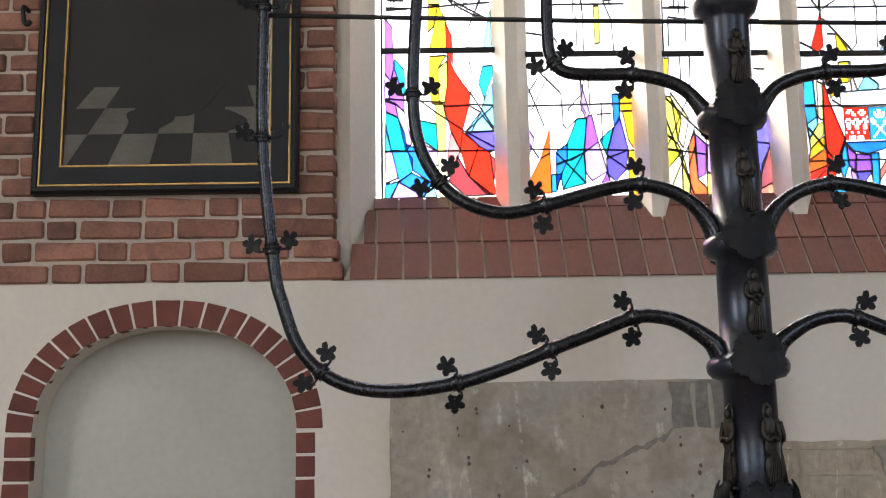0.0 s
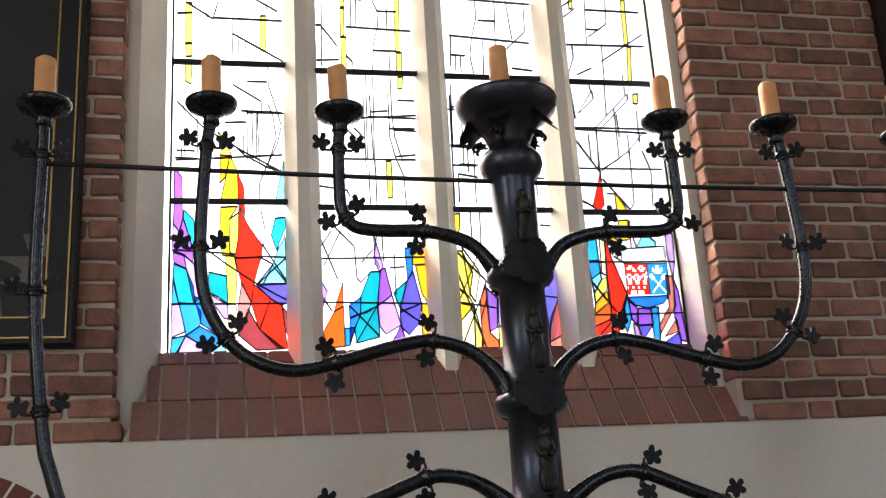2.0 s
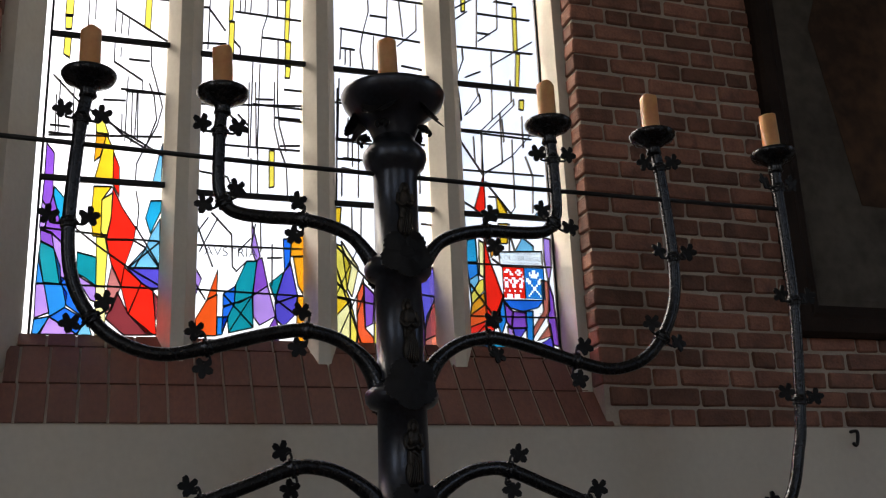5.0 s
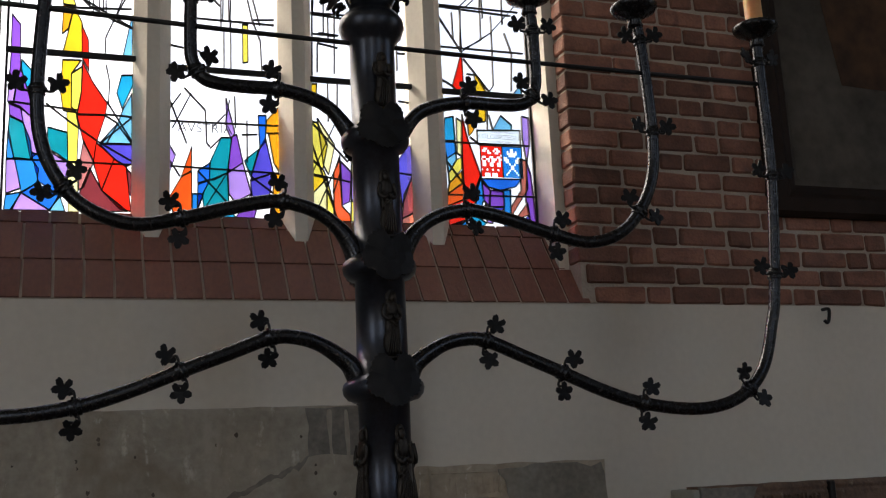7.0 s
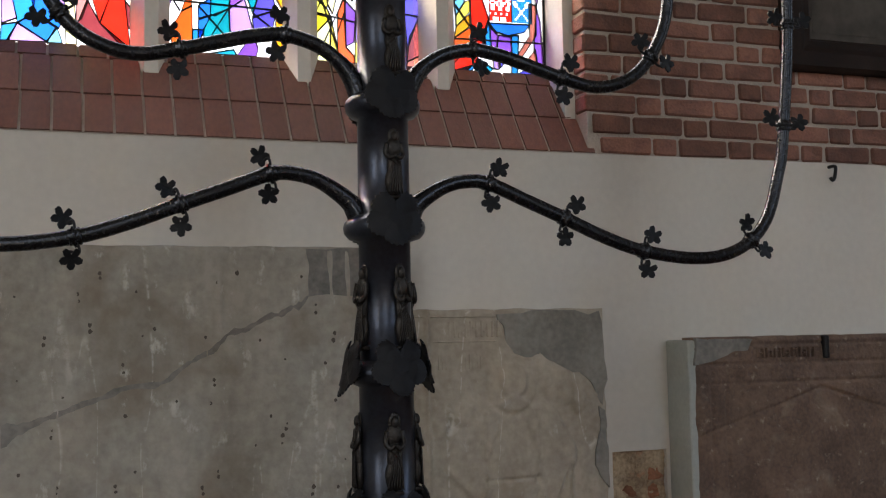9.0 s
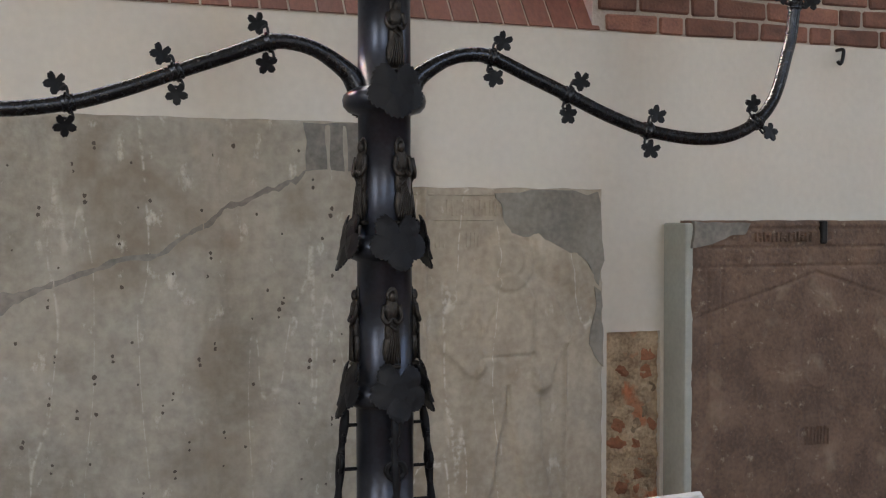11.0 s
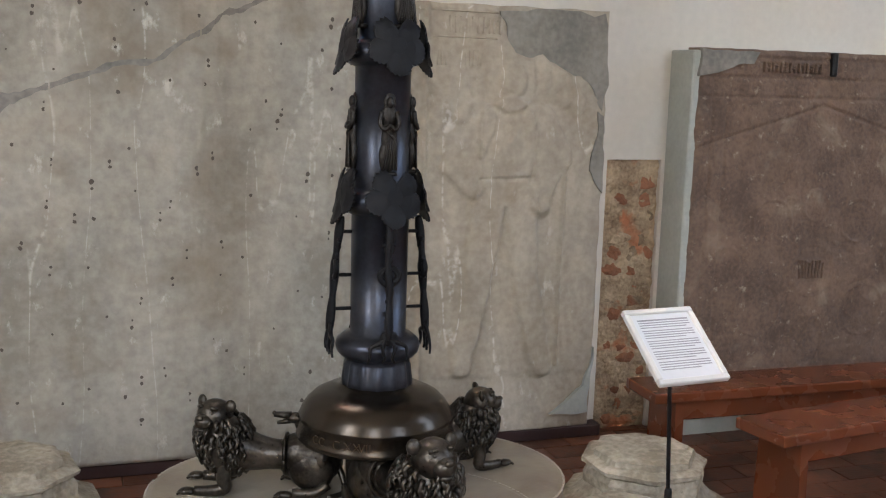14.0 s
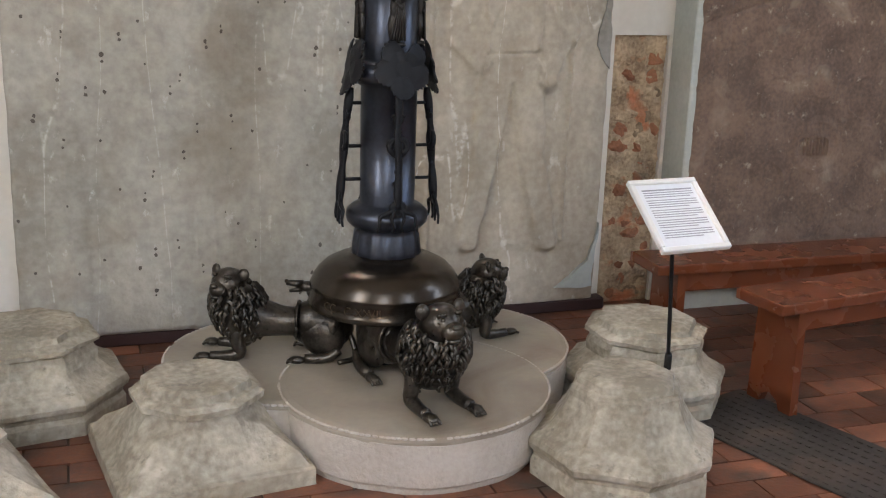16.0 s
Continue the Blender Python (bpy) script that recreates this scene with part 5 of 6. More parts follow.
patch("cement_patch", face1, [(-0.075, 1.935), (0.325, 1.93), (0.325, 2.118), (-0.080, 2.118)], -0.0815, M_FILL, "smooth grey cement patch", 0.014)
patch("cement_patch", slab2, [(0.705, 1.862), (0.735, 1.80), (0.765, 1.74), (0.80, 1.68), (0.86, 1.66), (0.92, 1.685), (0.98, 1.64), (1.04, 1.61), (1.12, 1.59), (1.17, 1.52), (1.222, 1.47), (1.222, 1.862)], -0.0805, M_CEMENT, "smooth dark grey cement corner", 0.030, 8)
patch("cement_patch", slab2, [(1.195, 1.46), (1.222, 1.44), (1.222, 1.10), (1.205, 1.12), (1.160, 1.20), (1.168, 1.27), (1.195, 1.34)], -0.086, M_CEMENT, "grey cement edge", 0.014)
patch("cement_patch", slab2, [(1.02, 0.12), (1.21, 0.12), (1.224, 0.42), (1.185, 0.24), (1.10, 0.17)], -0.088, M_EDGE, "pale cement foot", 0.012)


def carved(parent, material, y, spans, z0, z1, stroke):
    """Worn carved strokes that can no longer be read."""
    for k, (x0, x1) in enumerate(spans):
        bm = bmesh.new()
        cross = z0 + (z1 - z0) * (0.35, 0.62, 0.5, 0.28, 0.7)[k % 5]
        box(bm, x0, x0 + stroke, y, y + 0.03, z0, z1, 0.003)
        box(bm, x1 - stroke, x1, y, y + 0.03, z0, z1 - 0.012 * (k % 2), 0.003)
        box(bm, x0 + stroke, x1 - stroke, y + 0.001, y + 0.03, cross, cross + stroke, 0.003)
        rough(bm, 0.003, 40)
        part("carved_bar", bm, material, parent)


carved(slab2, M_SLABTAN, -0.0865, [(0.505, 0.540), (0.548, 0.590), (0.600, 0.640), (0.650, 0.688), (0.698, 0.735)], 1.755, 1.825, 0.012)
carved(slab2, M_SLABTAN, -0.0860, [(0.46 + 0.034 * k, 0.484 + 0.034 * k) for k in range(6)], 1.625, 1.690, 0.008)
for z in (1.735, 1.838):
    bm = bmesh.new()
    box(bm, 0.36, 0.72, -0.0865, -0.06, z, z + 0.008, 0.003)
    rough(bm, 0.003, 30)
    part("carved_bar", bm, M_SLABTAN, slab2)
carved(slab3, M_SLABRED, -0.2085, [(2.19 + 0.036 * k, 2.216 + 0.036 * k) for k in range(4)], 0.715, 0.800, 0.008)
carved(slab3, M_SLABRED, -0.2075, [(1.92 + 0.045 * k, 1.952 + 0.045 * k) for k in range(7)], 1.640, 1.685, 0.008)
patch("cement_patch", slab3, [(1.60, 1.612), (1.70, 1.622), (1.78, 1.66), (1.86, 1.68), (1.90, 1.722), (1.60, 1.730)], -0.206, M_FILL, "smooth grey render along the slab's top edge", 0.016)

# ---- leaded glass ----
TINT = {"red": (0.74, 0.016, 0.007), "orange": (0.74, 0.085, 0.010), "amber": (0.70, 0.29, 0.010), "yellow": (0.74, 0.47, 0.016), "lemon": (0.76, 0.64, 0.08), "pale": (0.82, 0.76, 0.34),
        "maroon": (0.19, 0.028, 0.035), "pink": (0.46, 0.16, 0.15), "salmon": (0.42, 0.12, 0.085), "violet": (0.18, 0.058, 0.42), "lilac": (0.34, 0.20, 0.58), "indigo": (0.07, 0.055, 0.45),
        "blue": (0.012, 0.12, 0.58), "azure": (0.015, 0.19, 0.56), "cyan": (0.012, 0.29, 0.50), "sky": (0.14, 0.42, 0.60), "teal": (0.004, 0.215, 0.265), "white": (0.80, 0.88, 0.90)}
M_GLASS = {k: glass(k + " stained glass", c) for k, c in TINT.items()}
M_CLEAR = glass("clear seedy glass", (0.93, 0.95, 0.96), 0.90)
LEADS = [bmesh.new() for _ in range(4)]
COUNT = [0]


def lead(i, p, q, w=0.0040):
    """A strip of lead came between two points of a light."""
    d = Vector((q[0] - p[0], 0, q[1] - p[1]))
    if d.length < 0.004:
        return
    s = Vector((-d.z, 0, d.x)).normalized() * w
    bm = LEADS[i]
    y0, y1 = GLASS_Y - 0.009, GLASS_Y + 0.006
    a = [Vector((p[0], 0, p[1])) + s, Vector((p[0], 0, p[1])) - s, Vector((q[0], 0, q[1])) - s, Vector((q[0], 0, q[1])) + s]
    f = [bm.verts.new((v.x, y0, v.z)) for v in a]
    b = [bm.verts.new((v.x, y1, v.z)) for v in a]
    bm.faces.new(f), bm.faces.new(b[::-1])
    for k in range(4):
        bm.faces.new((f[k], b[k], b[(k + 1) % 4], f[(k + 1) % 4]))


def pane(i, tint, *pts):
    """A cut piece of coloured glass with its leads."""
    x0, x1 = LIGHTS[i]
    COUNT[0] += 1
    y = GLASS_Y - 0.0035 - 0.00003 * COUNT[0]
    cx, cz = sum(p[0] for p in pts) / len(pts), sum(p[1] for p in pts) / len(pts)
    pts = [(cx + (x - cx) * 1.03, cz + (z - cz) * 1.02) for x, z in pts]
    pts = [(min(x1, max(x0, x)), max(SILL_Z, z)) for x, z in pts]
    bm = bmesh.new()
    bm.faces.new([bm.verts.new((x, y, z)) for x, z in pts])
    o = part("pane", bm, M_GLASS[tint], window)
    for p, q in zip(pts, pts[1:] + pts[:1]):
        lead(i, p, q, 0.0019)


def came(i, *pts):
    """A bent lead through the clear glass of a light."""
    x0, x1 = LIGHTS[i]
    pts = [(min(x1, max(x0, x)), max(SILL_Z, z)) for x, z in pts]
    for p, q in zip(pts, pts[1:]):
        lead(i, p, q, 0.0026)


def clear_panes(i, x0, x1, z0, z1, rnd, depth=0):
    """White glass cut into upright oblongs."""
    w, h = x1 - x0, z1 - z0
    if depth > 5 or (w < 0.13 and h < 0.26) or (depth > 2 and rnd.random() < 0.20):
        bm = bmesh.new()
        bm.faces.new([bm.verts.new((x, GLASS_Y, z)) for x, z in ((x0, z0), (x1, z0), (x1, z1), (x0, z1))])
        part("pane", bm, M_CLEAR, window)
        k = rnd.random()
        if k < 0.13:
            lead(i, (x0, z0), (x1, z1), 0.003)
        elif k < 0.26:
            lead(i, (x0, z1), (x1, z0), 0.003)
        return
    if h > w * 1.9 or (w < 0.10 and h > 0.1):
        t = z0 + h * rnd.uniform(0.28, 0.72)
        lead(i, (x0, t), (x1, t), 0.003)
        clear_panes(i, x0, x1, z0, t, rnd, depth + 1), clear_panes(i, x0, x1, t, z1, rnd, depth + 1)
    else:
        t = x0 + w * rnd.uniform(0.25, 0.75)
        lead(i, (t, z0), (t, z1), 0.003)
        clear_panes(i, x0, t, z0, z1, rnd, depth + 1), clear_panes(i, t, x1, z0, z1, rnd, depth + 1)


rnd = random.Random(21)
for i, (x0, x1) in enumerate(LIGHTS):
    for z0, z1 in ((SILL_Z - 0.02, 3.67), (3.67, 4.36), (4.36, 5.055)):
        bm = bmesh.new()
        bm.faces.new([bm.verts.new((x, GLASS_Y, z)) for x, z in ((x0, z0), (x1, z0), (x1, z1), (x0, z1))])
        part("pane", bm, M_CLEAR, window)
    for z0, z1 in ((5.055, 5.745), (5.745, WIN_TOP)):
        clear_panes(i, x0, x1, z0, z1, rnd)
    for x in (x0, x1):
        lead(i, (x, SILL_Z - 0.02), (x, WIN_TOP), 0.005)
pane(0, "violet", (-1.242, 3.849), (-1.208, 3.804), (-1.205, 3.701), (-1.241, 3.701))
pane(0, "violet", (-1.240, 3.690), (-1.207, 3.693), (-1.201, 3.607), (-1.217, 3.543), (-1.243, 3.580))
pane(0, "lilac", (-1.243, 3.580), (-1.217, 3.540), (-1.226, 3.449), (-1.247, 3.455))
pane(0, "violet", (-1.201, 3.607), (-1.155, 3.454), (-1.156, 3.395), (-1.196, 3.436), (-1.223, 3.446), (-1.214, 3.535))
pane(0, "violet", (-1.242, 3.445), (-1.195, 3.428), (-1.184, 3.368), (-1.237, 3.395))
pane(0, "lilac", (-1.195, 3.428), (-1.153, 3.393), (-1.122, 3.242), (-1.150, 3.210), (-1.172, 3.315))
pane(0, "cyan", (-1.197, 3.646), (-1.153, 3.595), (-1.149, 3.501), (-1.159, 3.469), (-1.198, 3.607))
pane(0, "teal", (-1.237, 3.390), (-1.184, 3.364), (-1.153, 3.285), (-1.145, 3.207), (-1.215, 3.212), (-1.240, 3.311))
pane(0, "azure", (-1.241, 3.341), (-1.215, 3.209), (-1.244, 3.202))
pane(0, "lilac", (-1.244, 3.202), (-1.212, 3.204), (-1.185, 3.081), (-1.241, 3.056))
pane(0, "azure", (-1.212, 3.207), (-1.144, 3.203), (-1.118, 3.166), (-1.123, 3.106), (-1.181, 3.062), (-1.195, 3.133))
pane(0, "blue", (-1.146, 3.237), (-1.093, 3.213), (-1.013, 3.081), (-1.025, 3.050), (-1.116, 3.114))
pane(0, "azure", (-1.241, 3.049), (-1.184, 3.062), (-1.215, 2.984), (-1.246, 2.978))
pane(0, "lilac", (-1.181, 3.059), (-1.070, 2.989), (-1.220, 2.979))
pane(0, "blue", (-1.179, 3.062), (-1.122, 3.103), (-1.032, 3.050), (-1.071, 2.992))
pane(0, "sky", (-1.032, 3.058), (-1.009, 2.988), (-1.068, 2.986))
pane(0, "teal", (-1.085, 3.351), (-1.008, 3.332), (-1.003, 3.205), (-1.046, 3.238), (-1.084, 3.259))
pane(0, "lilac", (-1.095, 3.258), (-1.003, 3.199), (-1.001, 3.134), (-1.022, 3.141))
pane(0, "lemon", (-1.048, 4.032), (-1.014, 3.998), (-0.986, 3.915), (-1.037, 3.918))
pane(0, "amber", (-1.036, 3.915), (-0.993, 3.915), (-1.015, 3.806), (-1.039, 3.780))
pane(0, "yellow", (-0.993, 3.911), (-0.959, 3.836), (-0.957, 3.691), (-1.035, 3.684), (-1.011, 3.807))
pane(0, "yellow", (-1.034, 3.658), (-0.959, 3.662), (-0.997, 3.599), (-0.994, 3.450), (-0.976, 3.428), (-1.026, 3.432), (-1.038, 3.509))
pane(0, "lemon", (-0.997, 3.599), (-0.952, 3.635), (-0.955, 3.516), (-0.969, 3.420), (-0.994, 3.450))
pane(0, "lemon", (-1.011, 3.425), (-0.976, 3.428), (-0.963, 3.358), (-0.966, 3.204), (-1.002, 3.205))
pane(0, "pale", (-1.002, 3.199), (-0.966, 3.201), (-0.954, 2.986), (-0.995, 2.984))
pane(0, "red", (-0.959, 3.828), (-0.931, 3.758), (-0.926, 3.621), (-0.954, 3.675))
pane(0, "red", (-0.953, 3.659), (-0.910, 3.567), (-0.850, 3.476), (-0.856, 3.425), (-0.969, 3.420), (-0.954, 3.516))
pane(0, "red", (-0.969, 3.414), (-0.856, 3.418), (-0.890, 3.293), (-0.899, 3.208), (-0.941, 3.298))
pane(0, "red", (-0.899, 3.208), (-0.888, 3.293), (-0.815, 3.227), (-0.865, 3.087))
pane(0, "red", (-0.815, 3.224), (-0.764, 3.191), (-0.745, 2.998), (-0.788, 3.007), (-0.860, 3.084))
pane(0, "maroon", (-0.953, 3.061), (-0.912, 3.179), (-0.864, 3.084), (-0.759, 2.997), (-0.878, 2.993))
pane(0, "pink", (-0.955, 3.205), (-0.941, 3.298), (-0.899, 3.208), (-0.935, 3.099), (-0.956, 3.083))
pane(0, "maroon", (-0.764, 3.187), (-0.736, 3.154), (-0.737, 3.062), (-0.751, 3.077))
pane(0, "indigo", (-0.873, 3.289), (-0.742, 3.294), (-0.740, 3.208), (-0.764, 3.196), (-0.815, 3.227))
pane(0, "sky", (-0.873, 3.294), (-0.805, 3.384), (-0.745, 3.298))
pane(0, "cyan", (-0.789, 3.608), (-0.745, 3.612), (-0.744, 3.563), (-0.785, 3.456), (-0.808, 3.526))
pane(0, "sky", (-0.802, 3.384), (-0.782, 3.449), (-0.747, 3.523), (-0.742, 3.302))
pane(0, "sky", (-0.758, 3.847), (-0.747, 3.890), (-0.747, 3.693), (-0.784, 3.702))
pane(1, "lilac", (-0.588, 3.310), (-0.559, 3.257), (-0.586, 3.169))
pane(1, "orange", (-0.489, 3.300), (-0.491, 3.189), (-0.532, 3.164))
pane(1, "orange", (-0.532, 3.161), (-0.490, 3.185), (-0.489, 3.002), (-0.566, 3.000), (-0.581, 3.068))
pane(1, "blue", (-0.462, 3.191), (-0.409, 3.230), (-0.413, 3.154), (-0.462, 3.136))
pane(1, "teal", (-0.409, 3.233), (-0.361, 3.348), (-0.315, 3.350), (-0.336, 3.189), (-0.390, 3.155), (-0.411, 3.157))
pane(1, "blue", (-0.462, 3.128), (-0.413, 3.151), (-0.438, 3.090), (-0.464, 3.019))
pane(1, "teal", (-0.408, 3.151), (-0.336, 3.186), (-0.330, 3.044), (-0.434, 3.017), (-0.441, 3.087))
pane(1, "azure", (-0.438, 3.087), (-0.464, 3.008), (-0.486, 3.004), (-0.486, 3.085))
pane(1, "lilac", (-0.339, 3.536), (-0.300, 3.376), (-0.318, 3.350), (-0.337, 3.398))
pane(1, "violet", (-0.315, 3.354), (-0.292, 3.368), (-0.266, 3.240), (-0.330, 3.192))
pane(1, "lilac", (-0.330, 3.186), (-0.266, 3.237), (-0.231, 3.098), (-0.300, 3.056), (-0.327, 3.094))
pane(1, "teal", (-0.257, 3.249), (-0.195, 3.305), (-0.231, 3.178))
pane(1, "blue", (-0.195, 3.464), (-0.160, 3.466), (-0.164, 3.343), (-0.189, 3.309))
pane(1, "indigo", (-0.189, 3.309), (-0.164, 3.359), (-0.131, 3.199), (-0.231, 3.162))
pane(1, "indigo", (-0.231, 3.154), (-0.131, 3.196), (-0.147, 3.102), (-0.193, 3.052), (-0.224, 3.083))
pane(1, "amber", (-0.157, 3.442), (-0.100, 3.512), (-0.101, 3.388), (-0.161, 3.384))
pane(1, "amber", (-0.148, 3.380), (-0.098, 3.383), (-0.100, 3.200), (-0.127, 3.247))
pane(1, "amber", (-0.128, 3.194), (-0.096, 3.192), (-0.099, 2.974), (-0.136, 2.972))
pane(1, "cyan", (-0.419, 2.969), (-0.315, 3.009), (-0.300, 2.973))
pane(1, "violet", (-0.297, 2.973), (-0.254, 3.050), (-0.231, 3.095), (-0.209, 3.020), (-0.217, 2.975))
pane(2, "yellow", (0.046, 3.635), (0.078, 3.637), (0.071, 3.554), (0.044, 3.535))
pane(2, "lemon", (0.043, 3.453), (0.077, 3.447), (0.120, 3.343), (0.097, 3.228), (0.051, 3.274))
pane(2, "pale", (0.078, 3.468), (0.155, 3.345), (0.124, 3.205), (0.102, 3.245))
pane(2, "lemon", (0.051, 3.266), (0.099, 3.225), (0.114, 3.189), (0.050, 3.202))
pane(2, "yellow", (0.050, 3.197), (0.112, 3.184), (0.048, 3.111))
pane(2, "lemon", (0.117, 3.181), (0.145, 3.047), (0.139, 2.963), (0.112, 2.963))
pane(2, "pale", (0.048, 3.106), (0.114, 3.178), (0.109, 2.963), (0.053, 2.962))
pane(2, "orange", (0.178, 3.297), (0.178, 3.216), (0.144, 3.118), (0.149, 3.215))
pane(2, "orange", (0.147, 3.115), (0.176, 3.208), (0.183, 3.056), (0.219, 3.018), (0.222, 2.962), (0.147, 2.961))
pane(2, "violet", (0.182, 3.268), (0.229, 3.219), (0.219, 3.081), (0.184, 3.061))
pane(2, "pale", (0.235, 3.349), (0.317, 3.354), (0.305, 3.222), (0.232, 3.219))
pane(2, "lilac", (0.235, 3.211), (0.312, 3.214), (0.356, 3.062), (0.229, 3.090))
pane(2, "lemon", (0.228, 3.082), (0.356, 3.059), (0.345, 2.969), (0.225, 2.962))
pane(2, "indigo", (0.386, 3.226), (0.454, 3.279), (0.462, 3.066), (0.390, 3.096))
pane(2, "indigo", (0.455, 3.279), (0.498, 3.348), (0.523, 3.366), (0.522, 3.216), (0.470, 3.067))
pane(2, "violet", (0.393, 3.093), (0.464, 3.063), (0.464, 2.976), (0.361, 2.971))
pane(2, "maroon", (0.481, 3.124), (0.529, 3.217), (0.527, 3.040), (0.468, 3.010))
pane(2, "salmon", (0.468, 3.005), (0.527, 3.036), (0.524, 2.978), (0.467, 2.976))
pane(3, "red", (0.803, 3.861), (0.804, 3.684), (0.776, 3.656), (0.748, 3.680))
pane(3, "yellow", (0.866, 3.760), (0.918, 3.667), (0.917, 3.649), (0.867, 3.649))
pane(3, "yellow", (0.867, 3.607), (0.916, 3.610), (0.909, 3.509), (0.873, 3.506))
pane(3, "cyan", (0.700, 3.512), (0.743, 3.524), (0.746, 3.404), (0.686, 3.401))
pane(3, "azure", (0.689, 3.394), (0.746, 3.399), (0.748, 3.345), (0.702, 3.312))
pane(3, "sky", (0.702, 3.309), (0.748, 3.341), (0.750, 3.311), (0.707, 3.242))
pane(3, "pale", (0.760, 3.516), (0.784, 3.501), (0.776, 3.329), (0.755, 3.342))
pane(3, "lemon", (0.708, 3.238), (0.753, 3.308), (0.776, 3.321), (0.773, 3.262), (0.709, 3.192))
pane(3, "amber", (0.709, 3.188), (0.774, 3.253), (0.774, 3.195), (0.698, 3.138))
pane(3, "orange", (0.698, 3.133), (0.778, 3.191), (0.781, 3.125), (0.773, 3.111), (0.694, 3.079))
pane(3, "red", (0.789, 3.535), (0.811, 3.416), (0.870, 3.233), (0.848, 3.164), (0.783, 3.128), (0.781, 3.313))
pane(3, "red", (0.783, 3.122), (0.848, 3.161), (0.851, 3.114), (0.813, 3.083), (0.777, 3.108))
pane(3, "red", (0.692, 3.074), (0.773, 3.108), (0.816, 3.080), (0.803, 3.026), (0.757, 2.963), (0.698, 2.964))
pane(3, "amber", (0.813, 3.534), (0.864, 3.502), (0.840, 3.453), (0.820, 3.431))
pane(3, "sky", (0.991, 3.545), (1.045, 3.500), (1.043, 3.474), (0.947, 3.468))
pane(3, "white", (0.865, 3.461), (1.085, 3.475), (1.085, 3.401), (0.867, 3.394))
pane(3, "lilac", (1.102, 3.548), (1.138, 3.541), (1.134, 3.401), (1.115, 3.313), (1.100, 3.434))
pane(3, "violet", (1.115, 3.310), (1.132, 3.245), (1.144, 3.000), (1.115, 3.007), (1.098, 3.124))
pane(3, "blue", (0.874, 3.219), (1.077, 3.225), (1.047, 3.187), (0.967, 3.166), (0.907, 3.180))
pane(3, "azure", (0.984, 3.164), (1.020, 3.168), (1.010, 2.962), (0.980, 2.961))
pane(3, "salmon", (1.075, 3.325), (1.110, 3.321), (1.109, 3.176), (1.015, 3.037), (1.018, 3.084), (1.077, 3.174))
pane(3, "salmon", (1.037, 3.024), (1.104, 3.108), (1.111, 3.049))
pane(3, "violet", (0.875, 3.203), (0.914, 3.164), (0.903, 3.086), (0.880, 3.112))
pane(3, "violet", (0.918, 3.164), (0.980, 3.160), (0.983, 3.086), (0.909, 3.083))
pane(3, "indigo", (0.909, 3.078), (0.982, 3.081), (0.926, 3.009))
pane(3, "azure", (0.836, 3.161), (0.870, 3.241), (0.878, 3.116), (0.852, 3.048), (0.837, 3.089))
pane(3, "azure", (0.706, 2.958), (0.803, 3.020), (0.779, 2.955))
pane(3, "cyan", (0.821, 3.044), (0.887, 3.000), (0.867, 2.958), (0.796, 2.956))
pane(3, "lilac", (0.884, 3.091), (0.909, 3.075), (0.918, 3.001), (0.891, 3.003))
pane(3, "indigo", (1.018, 2.987), (1.110, 3.044), (1.115, 2.965), (1.020, 2.962))
pane(3, "sky", (1.086, 3.688), (1.110, 3.717), (1.110, 3.660), (1.061, 3.656))
pane(0, "lemon", (-1.201, 4.706), (-1.172, 4.708), (-1.169, 4.497), (-1.202, 4.495))
pane(0, "lemon", (-1.202, 4.487), (-1.172, 4.489), (-1.172, 4.423), (-1.198, 4.421))
pane(0, "lemon", (-1.199, 4.380), (-1.171, 4.382), (-1.172, 4.276), (-1.199, 4.293))
pane(0, "lemon", (-0.848, 4.652), (-0.821, 4.654), (-0.824, 4.459), (-0.850, 4.474))
pane(1, "lemon", (-0.456, 4.839), (-0.437, 4.841), (-0.439, 4.725), (-0.458, 4.723))
pane(1, "lemon", (-0.458, 4.714), (-0.440, 4.716), (-0.443, 4.566), (-0.461, 4.556))
pane(1, "lemon", (-0.458, 4.553), (-0.434, 4.555), (-0.437, 4.386), (-0.461, 4.385))
pane(1, "lemon", (-0.185, 4.817), (-0.160, 4.819), (-0.172, 4.489), (-0.192, 4.488))
pane(1, "lemon", (-0.188, 4.479), (-0.161, 4.481), (-0.165, 4.377), (-0.189, 4.379))
pane(1, "lemon", (-0.187, 4.347), (-0.162, 4.348), (-0.167, 4.286), (-0.189, 4.285))
pane(1, "lemon", (-0.263, 3.897), (-0.239, 3.898), (-0.239, 3.719), (-0.262, 3.714))
pane(3, "lemon", (1.010, 4.971), (1.034, 4.973), (1.030, 4.904), (1.008, 4.902))
pane(3, "lemon", (1.019, 4.834), (1.041, 4.836), (1.033, 4.577), (1.011, 4.575))
pane(3, "lemon", (1.024, 4.563), (1.045, 4.558), (1.024, 4.343), (1.006, 4.342))
pane(3, "lemon", (1.024, 4.293), (1.050, 4.295), (1.044, 4.238), (1.021, 4.242))
pane(3, "lemon", (0.735, 4.967), (0.762, 4.970), (0.751, 4.776), (0.733, 4.774))
came(0, (-0.859, 3.691), (-0.859, 3.780), (-0.818, 3.883), (-0.779, 4.004), (-0.794, 4.120), (-0.818, 4.185))
came(0, (-1.003, 3.996), (-0.929, 3.921), (-0.832, 3.865), (-0.750, 3.832))
came(0, (-1.096, 3.458), (-1.010, 3.390), (-0.873, 3.294), (-0.736, 3.216))
came(0, (-0.850, 3.484), (-0.738, 3.302))
